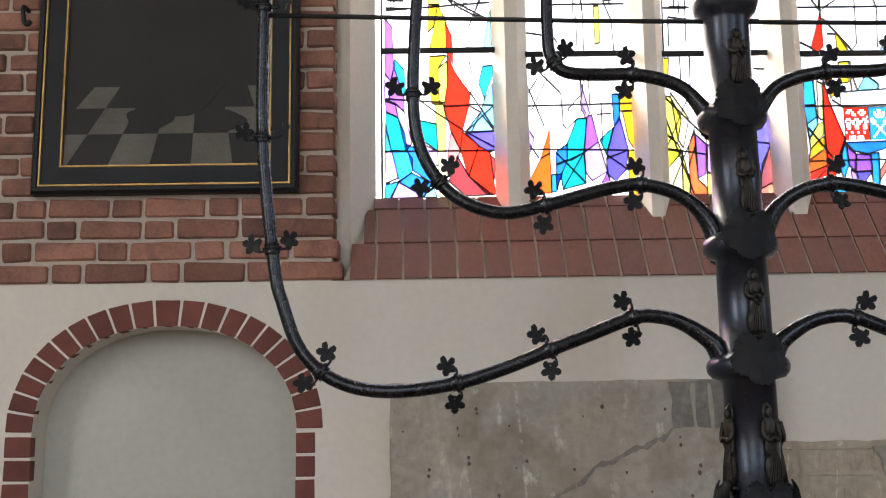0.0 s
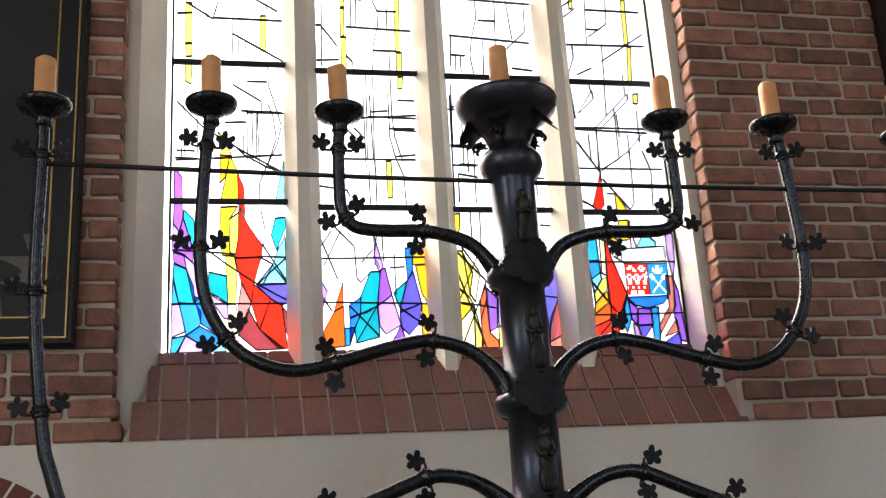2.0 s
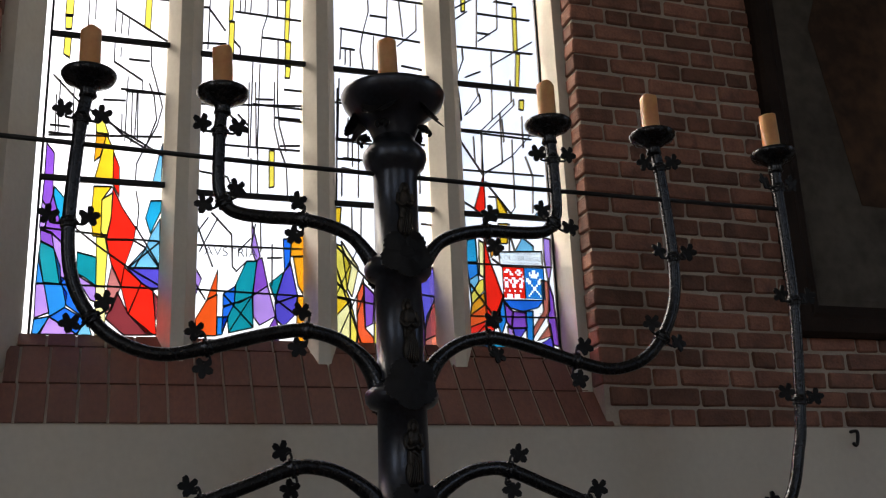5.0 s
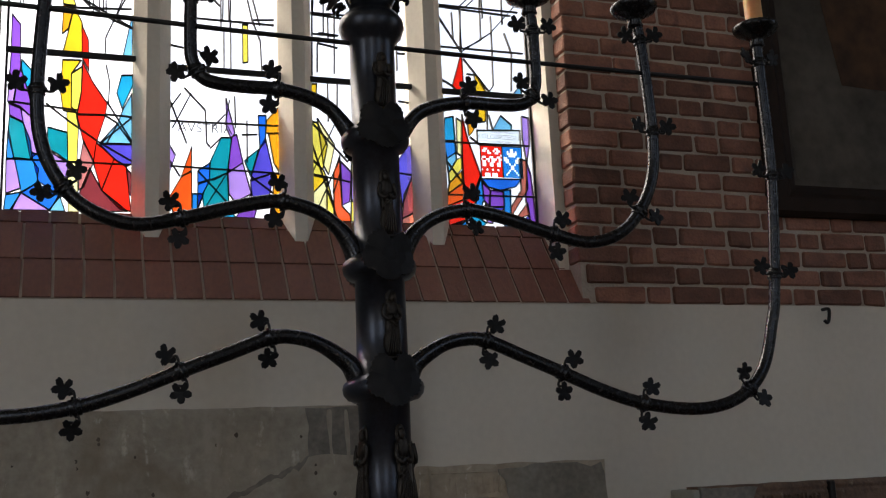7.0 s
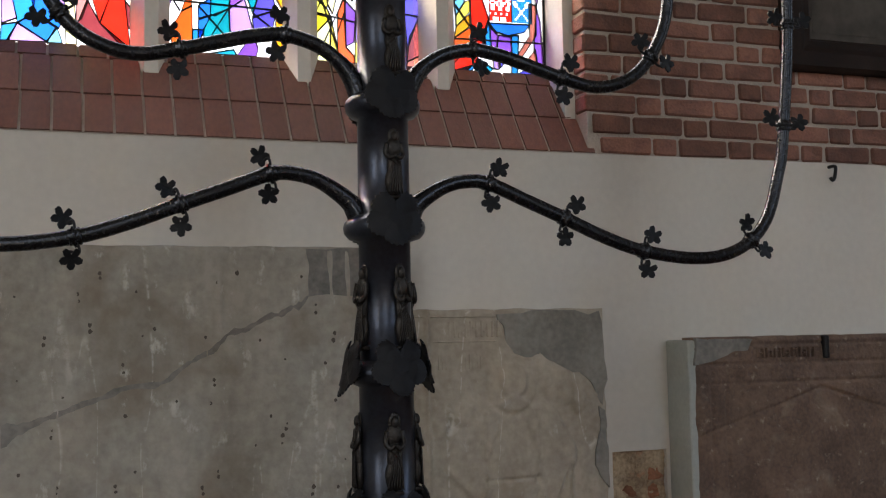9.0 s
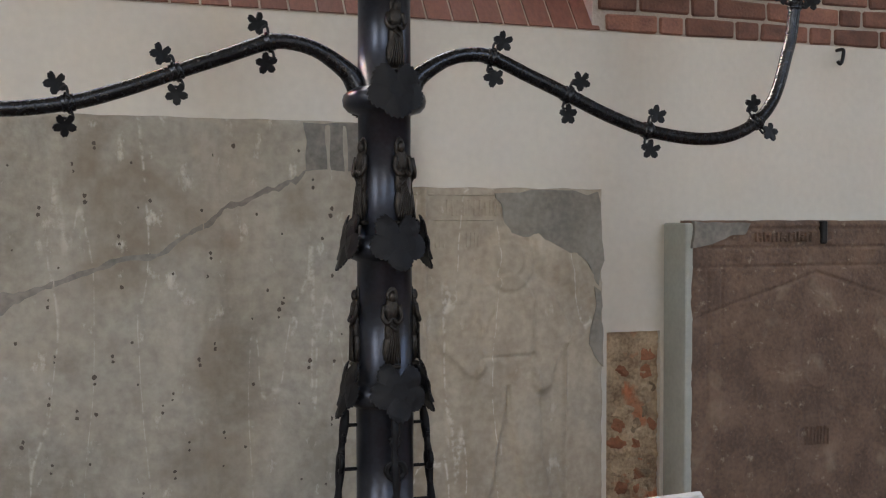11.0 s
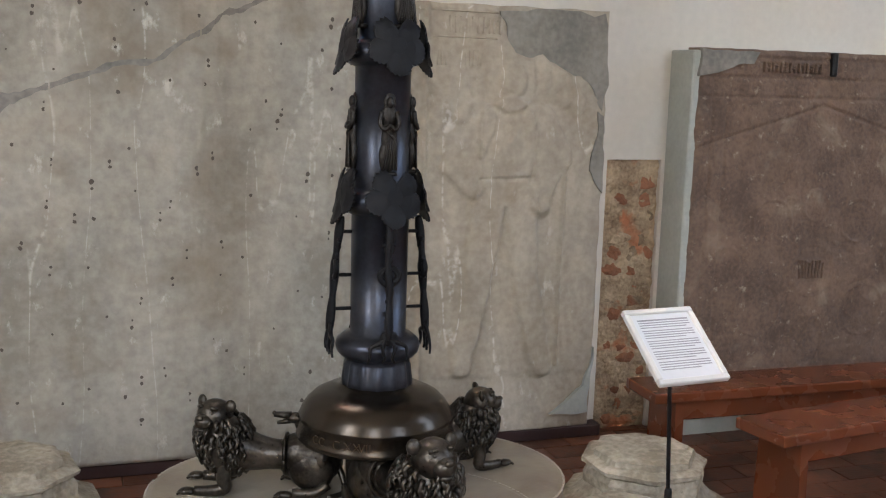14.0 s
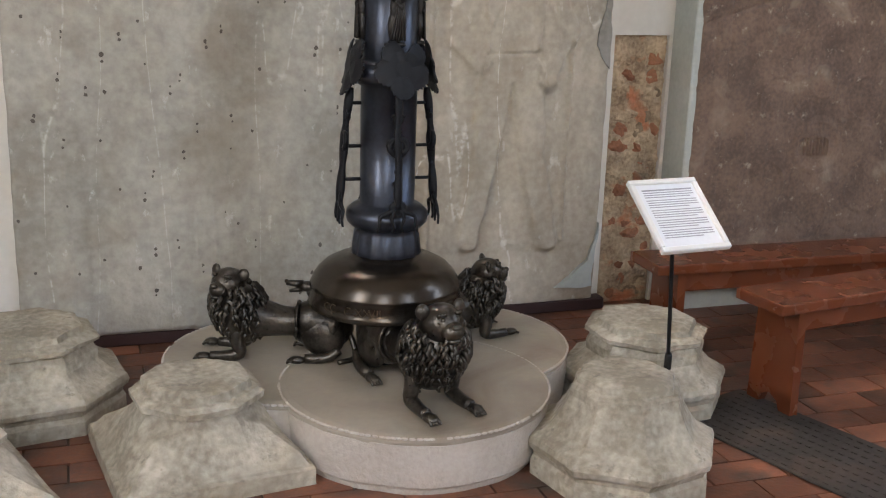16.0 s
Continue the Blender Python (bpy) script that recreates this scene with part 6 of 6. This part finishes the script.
came(0, (-0.856, 3.420), (-0.802, 3.387), (-0.845, 3.296))
came(0, (-0.855, 3.651), (-0.839, 3.572), (-0.843, 3.476))
came(0, (-0.741, 3.420), (-0.871, 3.294))
came(0, (-0.943, 4.145), (-0.757, 4.141))
came(0, (-0.891, 4.134), (-0.887, 3.884))
came(0, (-0.866, 4.137), (-0.859, 3.879))
came(0, (-0.932, 4.020), (-0.929, 3.921))
came(0, (-1.235, 3.938), (-1.151, 3.936))
came(0, (-1.217, 4.087), (-1.211, 3.892))
came(0, (-1.239, 3.889), (-0.752, 3.923))
came(0, (-1.240, 3.456), (-0.970, 3.436))
came(0, (-0.856, 3.425), (-0.741, 3.420))
came(0, (-1.241, 3.205), (-0.737, 3.204))
came(1, (-0.590, 3.414), (-0.098, 3.421))
came(1, (-0.587, 3.208), (-0.100, 3.197))
came(1, (-0.591, 3.526), (-0.511, 3.315))
came(1, (-0.491, 3.550), (-0.571, 3.383))
came(1, (-0.522, 3.572), (-0.430, 3.473), (-0.424, 3.320), (-0.409, 3.305))
came(1, (-0.536, 3.546), (-0.590, 3.462))
came(1, (-0.399, 3.394), (-0.343, 3.459))
came(1, (-0.409, 3.297), (-0.361, 3.348))
came(1, (-0.539, 3.163), (-0.587, 3.239))
came(1, (-0.269, 3.369), (-0.200, 3.374))
came(1, (-0.246, 3.436), (-0.246, 3.241))
came(1, (-0.300, 3.547), (-0.297, 3.400))
came(1, (-0.240, 4.255), (-0.240, 4.027), (-0.218, 3.925), (-0.182, 3.826), (-0.175, 3.657))
came(1, (-0.361, 4.240), (-0.360, 3.860))
came(1, (-0.330, 4.244), (-0.324, 3.915))
came(1, (-0.613, 4.107), (-0.107, 4.143))
came(1, (-0.472, 3.909), (-0.117, 3.909))
came(1, (-0.347, 3.853), (-0.347, 3.676))
came(1, (-0.316, 3.899), (-0.316, 3.654))
came(1, (-0.213, 3.926), (-0.117, 3.935))
came(1, (-0.237, 4.071), (-0.116, 4.071))
came(1, (-0.325, 4.157), (-0.245, 4.163))
came(1, (-0.600, 3.771), (-0.455, 3.751), (-0.440, 3.719))
came(1, (-0.474, 4.088), (-0.364, 3.979))
came(1, (-0.323, 3.529), (-0.343, 3.413))
came(1, (-0.462, 3.191), (-0.330, 3.047))
came(1, (-0.434, 3.020), (-0.336, 3.186))
came(1, (-0.231, 3.178), (-0.131, 3.103))
came(2, (0.046, 3.453), (0.217, 3.267))
came(2, (0.050, 3.202), (0.223, 3.173))
came(2, (0.157, 3.444), (0.050, 3.210))
came(2, (0.054, 3.004), (0.178, 3.281))
came(2, (0.052, 3.339), (0.162, 2.960))
came(2, (0.129, 3.641), (0.129, 3.458))
came(2, (0.175, 3.645), (0.170, 3.461))
came(2, (0.025, 4.181), (0.240, 4.179))
came(2, (0.067, 4.257), (0.057, 3.669))
came(2, (0.119, 4.104), (0.115, 3.895))
came(2, (0.169, 3.987), (0.163, 3.695))
came(2, (0.025, 3.990), (0.235, 3.993))
came(2, (0.061, 3.886), (0.175, 3.883))
came(2, (0.082, 3.696), (0.085, 3.841), (0.182, 3.824))
came(2, (0.477, 4.160), (0.470, 3.736))
came(2, (0.454, 3.997), (0.506, 3.994))
came(2, (0.474, 3.824), (0.513, 3.823))
came(2, (0.470, 3.582), (0.537, 3.577))
came(2, (0.454, 3.429), (0.534, 3.417))
came(2, (0.447, 3.229), (0.526, 3.220))
came(3, (0.666, 4.099), (1.118, 4.100))
came(3, (0.674, 3.880), (1.131, 3.881))
came(3, (0.805, 4.105), (0.803, 3.861))
came(3, (0.690, 4.039), (0.803, 3.861), (0.963, 3.975), (1.122, 4.156))
came(3, (0.723, 4.178), (0.801, 4.297), (0.794, 4.343))
came(3, (0.809, 4.105), (0.982, 4.280), (0.980, 4.402))
came(3, (0.876, 4.352), (0.869, 4.166))
came(3, (0.913, 4.208), (0.910, 3.933), (0.823, 3.881))
came(3, (0.969, 4.066), (0.966, 3.866), (0.961, 3.696), (0.926, 3.650))
came(3, (0.762, 4.064), (0.764, 3.920))
came(3, (1.032, 4.202), (1.030, 4.027))
came(3, (1.037, 3.981), (1.070, 3.875), (1.057, 3.677))
came(3, (0.691, 4.257), (0.675, 3.912))
came(3, (0.825, 3.748), (0.864, 3.747))
came(3, (0.812, 3.826), (0.936, 3.668))
came(3, (0.692, 3.711), (0.748, 3.680))
came(3, (0.928, 3.545), (0.947, 3.468))
came(3, (0.924, 3.611), (0.918, 3.466))
came(3, (0.685, 3.395), (1.133, 3.397))
came(3, (0.690, 3.133), (1.151, 3.140))
came(3, (0.825, 3.426), (0.879, 3.386))
came(3, (0.706, 3.292), (0.810, 3.146))
came(3, (0.684, 3.009), (0.845, 3.164))
came(0, (-1.242, 4.651), (-1.171, 4.657))
came(0, (-1.201, 4.714), (-1.074, 4.627))
came(0, (-1.041, 4.841), (-1.040, 4.771), (-1.063, 4.666), (-1.074, 4.627))
came(0, (-1.074, 4.627), (-1.071, 4.488))
came(0, (-1.102, 4.663), (-1.101, 4.427))
came(0, (-1.074, 4.634), (-0.740, 4.631))
came(0, (-0.949, 4.840), (-0.941, 4.788), (-0.765, 4.681))
came(0, (-0.982, 4.553), (-0.740, 4.409))
came(0, (-0.983, 4.672), (-0.980, 4.435))
came(0, (-0.952, 4.530), (-0.954, 4.429))
came(0, (-0.920, 4.507), (-0.922, 4.423))
came(0, (-0.819, 4.825), (-0.819, 4.685))
came(0, (-0.792, 4.845), (-0.792, 4.705))
came(0, (-0.816, 4.388), (-0.813, 4.280), (-0.776, 4.151), (-0.755, 4.071), (-0.776, 3.974), (-0.826, 3.862))
came(0, (-1.235, 4.184), (-1.114, 4.055), (-0.931, 3.937), (-0.734, 3.826))
came(0, (-0.979, 4.377), (-0.978, 4.279), (-0.848, 4.196), (-0.845, 4.131))
came(0, (-0.913, 4.209), (-0.914, 3.890))
came(0, (-0.870, 4.138), (-0.872, 3.900))
came(0, (-0.919, 4.136), (-0.740, 4.137))
came(0, (-0.950, 4.354), (-0.950, 4.305))
came(0, (-0.914, 4.299), (-0.820, 4.299))
came(0, (-1.204, 4.161), (-1.199, 3.903))
came(0, (-1.144, 4.133), (-1.138, 3.913))
came(0, (-1.240, 3.902), (-1.138, 3.898))
came(0, (-1.017, 4.083), (-0.919, 4.088))
came(1, (-0.595, 4.845), (-0.440, 4.832))
came(1, (-0.440, 4.832), (-0.100, 4.824))
came(1, (-0.310, 4.906), (-0.308, 4.798), (-0.274, 4.711), (-0.274, 4.622), (-0.300, 4.524), (-0.309, 4.377))
came(1, (-0.403, 4.772), (-0.348, 4.768))
came(1, (-0.401, 4.826), (-0.409, 4.612))
came(1, (-0.379, 4.765), (-0.386, 4.614))
came(1, (-0.351, 4.767), (-0.358, 4.616))
came(1, (-0.432, 4.614), (-0.109, 4.603))
came(1, (-0.225, 4.914), (-0.228, 4.599))
came(1, (-0.275, 4.708), (-0.177, 4.710))
came(1, (-0.559, 4.619), (-0.477, 4.503))
came(1, (-0.597, 4.616), (-0.552, 4.619))
came(1, (-0.550, 4.742), (-0.557, 4.396))
came(1, (-0.592, 4.424), (-0.471, 4.432))
came(1, (-0.301, 4.489), (-0.185, 4.488))
came(1, (-0.436, 4.455), (-0.406, 4.422), (-0.404, 4.371))
came(1, (-0.224, 4.486), (-0.223, 4.365))
came(1, (-0.344, 4.349), (-0.352, 3.910))
came(1, (-0.310, 4.343), (-0.319, 3.879))
came(1, (-0.224, 4.348), (-0.225, 4.145), (-0.216, 4.030), (-0.183, 3.900))
came(1, (-0.342, 4.131), (-0.106, 4.126))
came(1, (-0.215, 4.063), (-0.108, 4.059))
came(1, (-0.194, 4.222), (-0.109, 4.221))
came(1, (-0.411, 4.070), (-0.360, 4.015))
came(2, (0.039, 4.816), (0.188, 4.799), (0.520, 4.787))
came(2, (0.229, 4.831), (0.232, 4.700), (0.199, 4.569), (0.185, 4.478), (0.199, 4.372))
came(2, (0.334, 4.820), (0.318, 4.486))
came(2, (0.392, 4.806), (0.410, 4.583))
came(2, (0.084, 4.589), (0.502, 4.562))
came(2, (0.485, 4.775), (0.481, 4.625), (0.380, 4.526))
came(2, (0.092, 4.581), (0.083, 4.418))
came(2, (0.111, 4.483), (0.109, 4.393))
came(2, (0.135, 4.475), (0.135, 4.386))
came(2, (0.086, 4.481), (0.160, 4.477))
came(2, (0.397, 4.418), (0.506, 4.406))
came(2, (0.257, 4.564), (0.249, 4.374))
came(2, (0.240, 4.682), (0.332, 4.680))
came(2, (0.077, 4.312), (0.066, 3.984))
came(2, (0.062, 4.198), (0.126, 4.192))
came(2, (0.058, 3.984), (0.241, 3.974))
came(2, (0.138, 3.987), (0.137, 3.853))
came(2, (0.092, 3.893), (0.187, 3.887))
came(3, (0.668, 4.779), (0.847, 4.889), (0.847, 4.977))
came(3, (0.662, 4.712), (0.765, 4.777))
came(3, (0.825, 4.936), (0.806, 4.572))
came(3, (0.884, 4.980), (0.935, 4.867), (0.926, 4.693), (0.819, 4.610))
came(3, (0.818, 4.771), (1.115, 4.768))
came(3, (0.674, 4.563), (1.119, 4.569))
came(3, (0.916, 4.856), (1.025, 4.854))
came(3, (0.815, 4.657), (0.886, 4.656))
came(3, (0.694, 4.399), (0.729, 4.493), (0.726, 4.557))
came(3, (0.736, 4.392), (0.819, 4.433))
came(3, (0.885, 4.558), (0.879, 4.336))
came(3, (0.876, 4.473), (1.118, 4.639))
came(3, (0.694, 4.308), (0.704, 4.147))
came(3, (0.806, 4.305), (0.810, 4.259), (0.733, 4.184))
came(3, (0.827, 4.090), (0.993, 4.259), (0.994, 4.296))
came(3, (0.695, 4.090), (1.077, 4.077))
came(3, (0.808, 4.081), (0.797, 3.888))
came(3, (0.922, 4.175), (0.926, 4.050))
for i in range(4):
    tagged(part("lead_cames", LEADS[i], M_LEAD, window), kind="stuff")
# painted words and arms in the glass
for text, size, x, z in (("DAR MIESZKAŃCÓW", 0.024, 0.97, 3.452), ("KOŁOBRZEGU", 0.034, 0.97, 3.420), ("W 750 LECIE LOKACJI MIASTA", 0.0145, 0.97, 3.402), ("1255", 0.022, 0.955, 3.150), ("2005", 0.022, 1.07, 3.142)):
    lettering("glass_lettering", text, size, 0.0005, M_LEAD, window, pose(x, GLASS_Y - 0.012, z, 90, 0, 0))
lettering("glass_lettering", "AVSTRIA", 0.062, 0.0005, M_LEAD, window, pose(-0.432, GLASS_Y - 0.012, 3.365, 90, 0, 0))


def emblem(tint, x0, x1, z0, z1, rows):
    """A field of coloured glass with a clear device etched out of it, cell by cell."""
    bm = bmesh.new()
    nz, nx = len(rows), len(rows[0])
    for j, row in enumerate(rows):
        for i, ch in enumerate(row):
            if ch == "#":
                a, b = x0 + (x1 - x0) * i / nx, x0 + (x1 - x0) * (i + 1) / nx
                c, d = z1 - (z1 - z0) * (j + 1) / nz, z1 - (z1 - z0) * j / nz
                bm.faces.new([bm.verts.new((x, GLASS_Y - 0.007, z)) for x, z in ((a, c), (b, c), (b, d), (a, d))])
    part("pane", bm, M_GLASS[tint], window)


SHIELD = (0.872, 0.985, 1.088, 3.229, 3.386)
emblem("red", SHIELD[0], SHIELD[1], SHIELD[3], SHIELD[4], ("############", "##..####..##", "#..#.##.#..#", "####..##..##", "###########.", "#..##..##..#", ".##..#...#..", "#..#.#..##.#", "#..##..##..#", "#..##..##..#", "############", ".##.##.##.##", "############", "##...#...###", "##...#...###"))
emblem("azure", SHIELD[1], SHIELD[2], SHIELD[3], SHIELD[4], ("############", "#####..#####", "###.#..#.###", "###......###", "####....####", "#..######..#", "#...####...#", "##..####..##", "####.##.####", "#####..#####", "#####..#####", "####.##.####", "###.####.###", "##.######.##", "############"))
for p, q in (((SHIELD[0], SHIELD[3]), (SHIELD[0], SHIELD[4])), ((SHIELD[1], SHIELD[3]), (SHIELD[1], SHIELD[4])), ((SHIELD[0], SHIELD[4]), (SHIELD[2], SHIELD[4])), ((SHIELD[2], SHIELD[3]), (SHIELD[2], SHIELD[4]))):
    bm = bmesh.new()
    box(bm, min(p[0], q[0]) - 0.002, max(p[0], q[0]) + 0.002, GLASS_Y - 0.011, GLASS_Y - 0.006, min(p[1], q[1]) - 0.002, max(p[1], q[1]) + 0.002)
    part("shield_lead", bm, M_LEAD, window)

# ---- rubble behind the plaster ----
rub = tagged(empty("rubble_patch"), "bare patch of old brick rubble where plaster is missing", "masonry", kind="structure")
bm = bmesh.new()
nx, nz = 34, 120
grid = []
for j in range(nz + 1):
    row = []
    for i in range(nx + 1):
        x, z = 1.292 + 0.266 * i / nx, 1.238 * j / nz
        y = 0.020 + 0.014 * noise.noise(Vector((x * 14, 2.0, z * 17))) + 0.009 * noise.noise(Vector((x * 45, 5.0, z * 45)))
        row.append(bm.verts.new((x, y, z)))
    grid.append(row)
for j in range(nz):
    for i in range(nx):
        bm.faces.new((grid[j][i], grid[j][i + 1], grid[j + 1][i + 1], grid[j + 1][i]))
part("rubble_mortar", bm, M_RUBBLE, rub, "crumbling pale mortar")
rnd = random.Random(8)
z = 0.02
while z < 1.18:
    h = rnd.uniform(0.05, 0.09)
    x = 1.297 + rnd.uniform(0, 0.03)
    while x < 1.52:
        w = min(rnd.uniform(0.05, 0.15), 1.553 - x)
        if w > 0.03 and rnd.random() < 0.72:
            bm = bmesh.new()
            blob(bm, (w / 2, 0.022, h / 2), (w * 0.46, 0.020, min(h, 1.235 - z) * 0.44), seg=12, rings=8)
            for v in bm.verts:
                v.co += 0.020 * noise.noise_vector(v.co * 26 + Vector((x * 31, 0, z * 17)))
            o = part("rubble_stone", bm, M_BRICKORANGE if rnd.random() < 0.5 else M_RUBBLE, rub)
            o.location = (x, 0.010 + rnd.uniform(-0.004, 0.008), z)
        x += w
    z += h


# ---- bricks ----
def brick_mesh(name, w, h, d, material, seed, bev=0.008):
    bm = bmesh.new()
    box(bm, 0, w, 0, d, 0, h)
    bmesh.ops.bevel(bm, geom=bm.edges[:], offset=bev, segments=1, affect="EDGES")
    for v in bm.verts:
        v.co += 0.0075 * noise.noise_vector(v.co * 17 + Vector((seed * 3.3, seed, 0)))
    return mesh_of(name, bm, material)


PITCH, JOINT = 0.0935, 0.014
STRETCH = [brick_mesh("brick", 0.255, PITCH - JOINT, 0.115, M_BRICK, k) for k in range(5)]
HEAD = [brick_mesh("brick", 0.122, PITCH - JOINT, 0.115, M_BRICK, k + 9) for k in range(5)]
rnd = random.Random(4)


def lay_course(k, start, stop, sgn, skip):
    """Bricks of one course from the window outwards, stretchers and headers in turn."""
    z = BRICK_Z + k * PITCH + 0.004
    x, n = start, k % 2
    first = True
    while sgn * (stop - x) > 0.03:
        long = (n % 2 == 0)
        w = 0.255 if long else 0.122
        if first and k % 3 == 1:
            w, long = 0.19, True
        a, b = (x, x + w) if sgn > 0 else (x - w, x)
        if not skip(a, b, z):
            me = rnd.choice(STRETCH if long else HEAD)
            base = 0.255 if long else 0.122
            m = pose(a, -0.008 + rnd.uniform(-0.003, 0.003), z, rnd.uniform(-0.6, 0.6), rnd.uniform(-0.8, 0.8), rnd.uniform(-0.7, 0.7)) @ Matrix.Diagonal((w / base, 1, rnd.uniform(0.95, 1.03), 1))
            piece("brick", me, m, wall)
        x += sgn * (w + JOINT * rnd.uniform(0.8, 1.3))
        n += 1
        first = False


for k in range(27):
    z = BRICK_Z + k * PITCH
    inset = max(0.0, 1 - (z - BRICK_Z) / 0.19) * 0.075
    lay_course(k, FACE_R + inset, 2.95 if z < 3.0 else 2.40, 1, lambda a, b, z: False)
    lay_course(k, FACE_L + max(0.0, 1 - (z - BRICK_Z) / 0.19) * 0.03, -2.98, -1, lambda a, b, z: z > PZ0 - 0.02 and a > PX0 + 0.02 and b < PX1 - 0.02)

# arch of the niche
n = 21
for i in range(n):
    u0, u1 = -1 + 2 * i / n + 0.006, -1 + 2 * (i + 1) / n - 0.006
    p, q, r, s = arch_pt(u0), arch_pt(u1), arch_pt(u1, 0.108), arch_pt(u0, 0.108)
    bm = bmesh.new()
    prism(bm, [p, q, r, s], -0.004, 0.05)
    bmesh.ops.bevel(bm, geom=bm.edges[:], offset=0.003, segments=1, affect="EDGES")
    rough(bm, 0.002, 20)
    part("brick", bm, M_ARCH, wall)
for x0, x1 in ((ARCH_X - ARCH_W - 0.108, ARCH_X - ARCH_W), (ARCH_X + ARCH_W, ARCH_X + ARCH_W + 0.078)):
    bm = bmesh.new()
    box(bm, 0, x1 - x0, -0.004, 0.05, 0, 0.082, 0.003)
    me = mesh_of("brick", bm, M_ARCH)
    for k in range(20):
        piece("brick", me, pose(x0 + rnd.uniform(-0.002, 0.002), 0, ARCH_Z - 0.094 * (k + 1), 0, rnd.uniform(-1, 1), 0), wall)

# sill tiles
slope = math.atan2(SILL_Z - BRICK_Z, SILL_Y)
total = math.hypot(SILL_Z - BRICK_Z, SILL_Y)
bm = bmesh.new()
box(bm, 0.003, 0.997, 0, 1, -0.006, 0.006)
TILE = mesh_of("sill_tile", bm, M_SILL)
for r, (s0, s1) in enumerate(((0.0, 0.213), (0.219, 0.432), (0.438, 0.510))):
    f = (s0 + s1) / 2 / total
    xl, xr = -1.408 + (WIN_L + 1.408) * f, 1.285 + (WIN_R - 1.285) * f
    k = round((xr - xl) / 0.117)
    w = (xr - xl) / k
    off = w * 0.5 if r % 2 else 0
    for i in range(k + (1 if off else 0)):
        a, b = max(xl, xl + i * w - off), min(xr, xl + (i + 1) * w - off)
        m = pose(a, s0 * math.cos(slope) - 0.004, BRICK_Z + s0 * math.sin(slope) + 0.003, math.degrees(slope) + rnd.uniform(-0.5, 0.5), rnd.uniform(-0.4, 0.4), 0) @ Matrix.Diagonal((b - a - 0.010, s1 - s0 - 0.003, 1, 1))
        piece("sill_tile", TILE, m, sill)

# floor pavers
bm = bmesh.new()
box(bm, 0.003, 0.265, 0.003, 0.127, -0.012, 0.0)
PAVER = mesh_of("paver", bm, M_PAVER)
bm = bmesh.new()
for j in range(-8, 13):
    for i in range(-8, 12):
        x, y = 0.3 + i * 0.27 + (0.135 if j % 2 else 0), -0.95 + (j - 4) * 0.131
        near = (-1.9 < x < -0.2 and -1.75 < y < -0.1) or (0.5 < x < 2.6 and -2.0 < y < -0.12)
        m = pose(x, y, rnd.uniform(-0.0015, 0.0), rnd.uniform(-0.3, 0.3), rnd.uniform(-0.3, 0.3), 0)
        if near:
            piece("paver", PAVER, m, floor)
        else:
            k = len(bm.verts)
            box(bm, x + 0.003, x + 0.265, y + 0.003, y + 0.127, -0.012, -0.0005)
tagged(part("far_pavers", bm, M_PAVER, floor), kind="stuff")
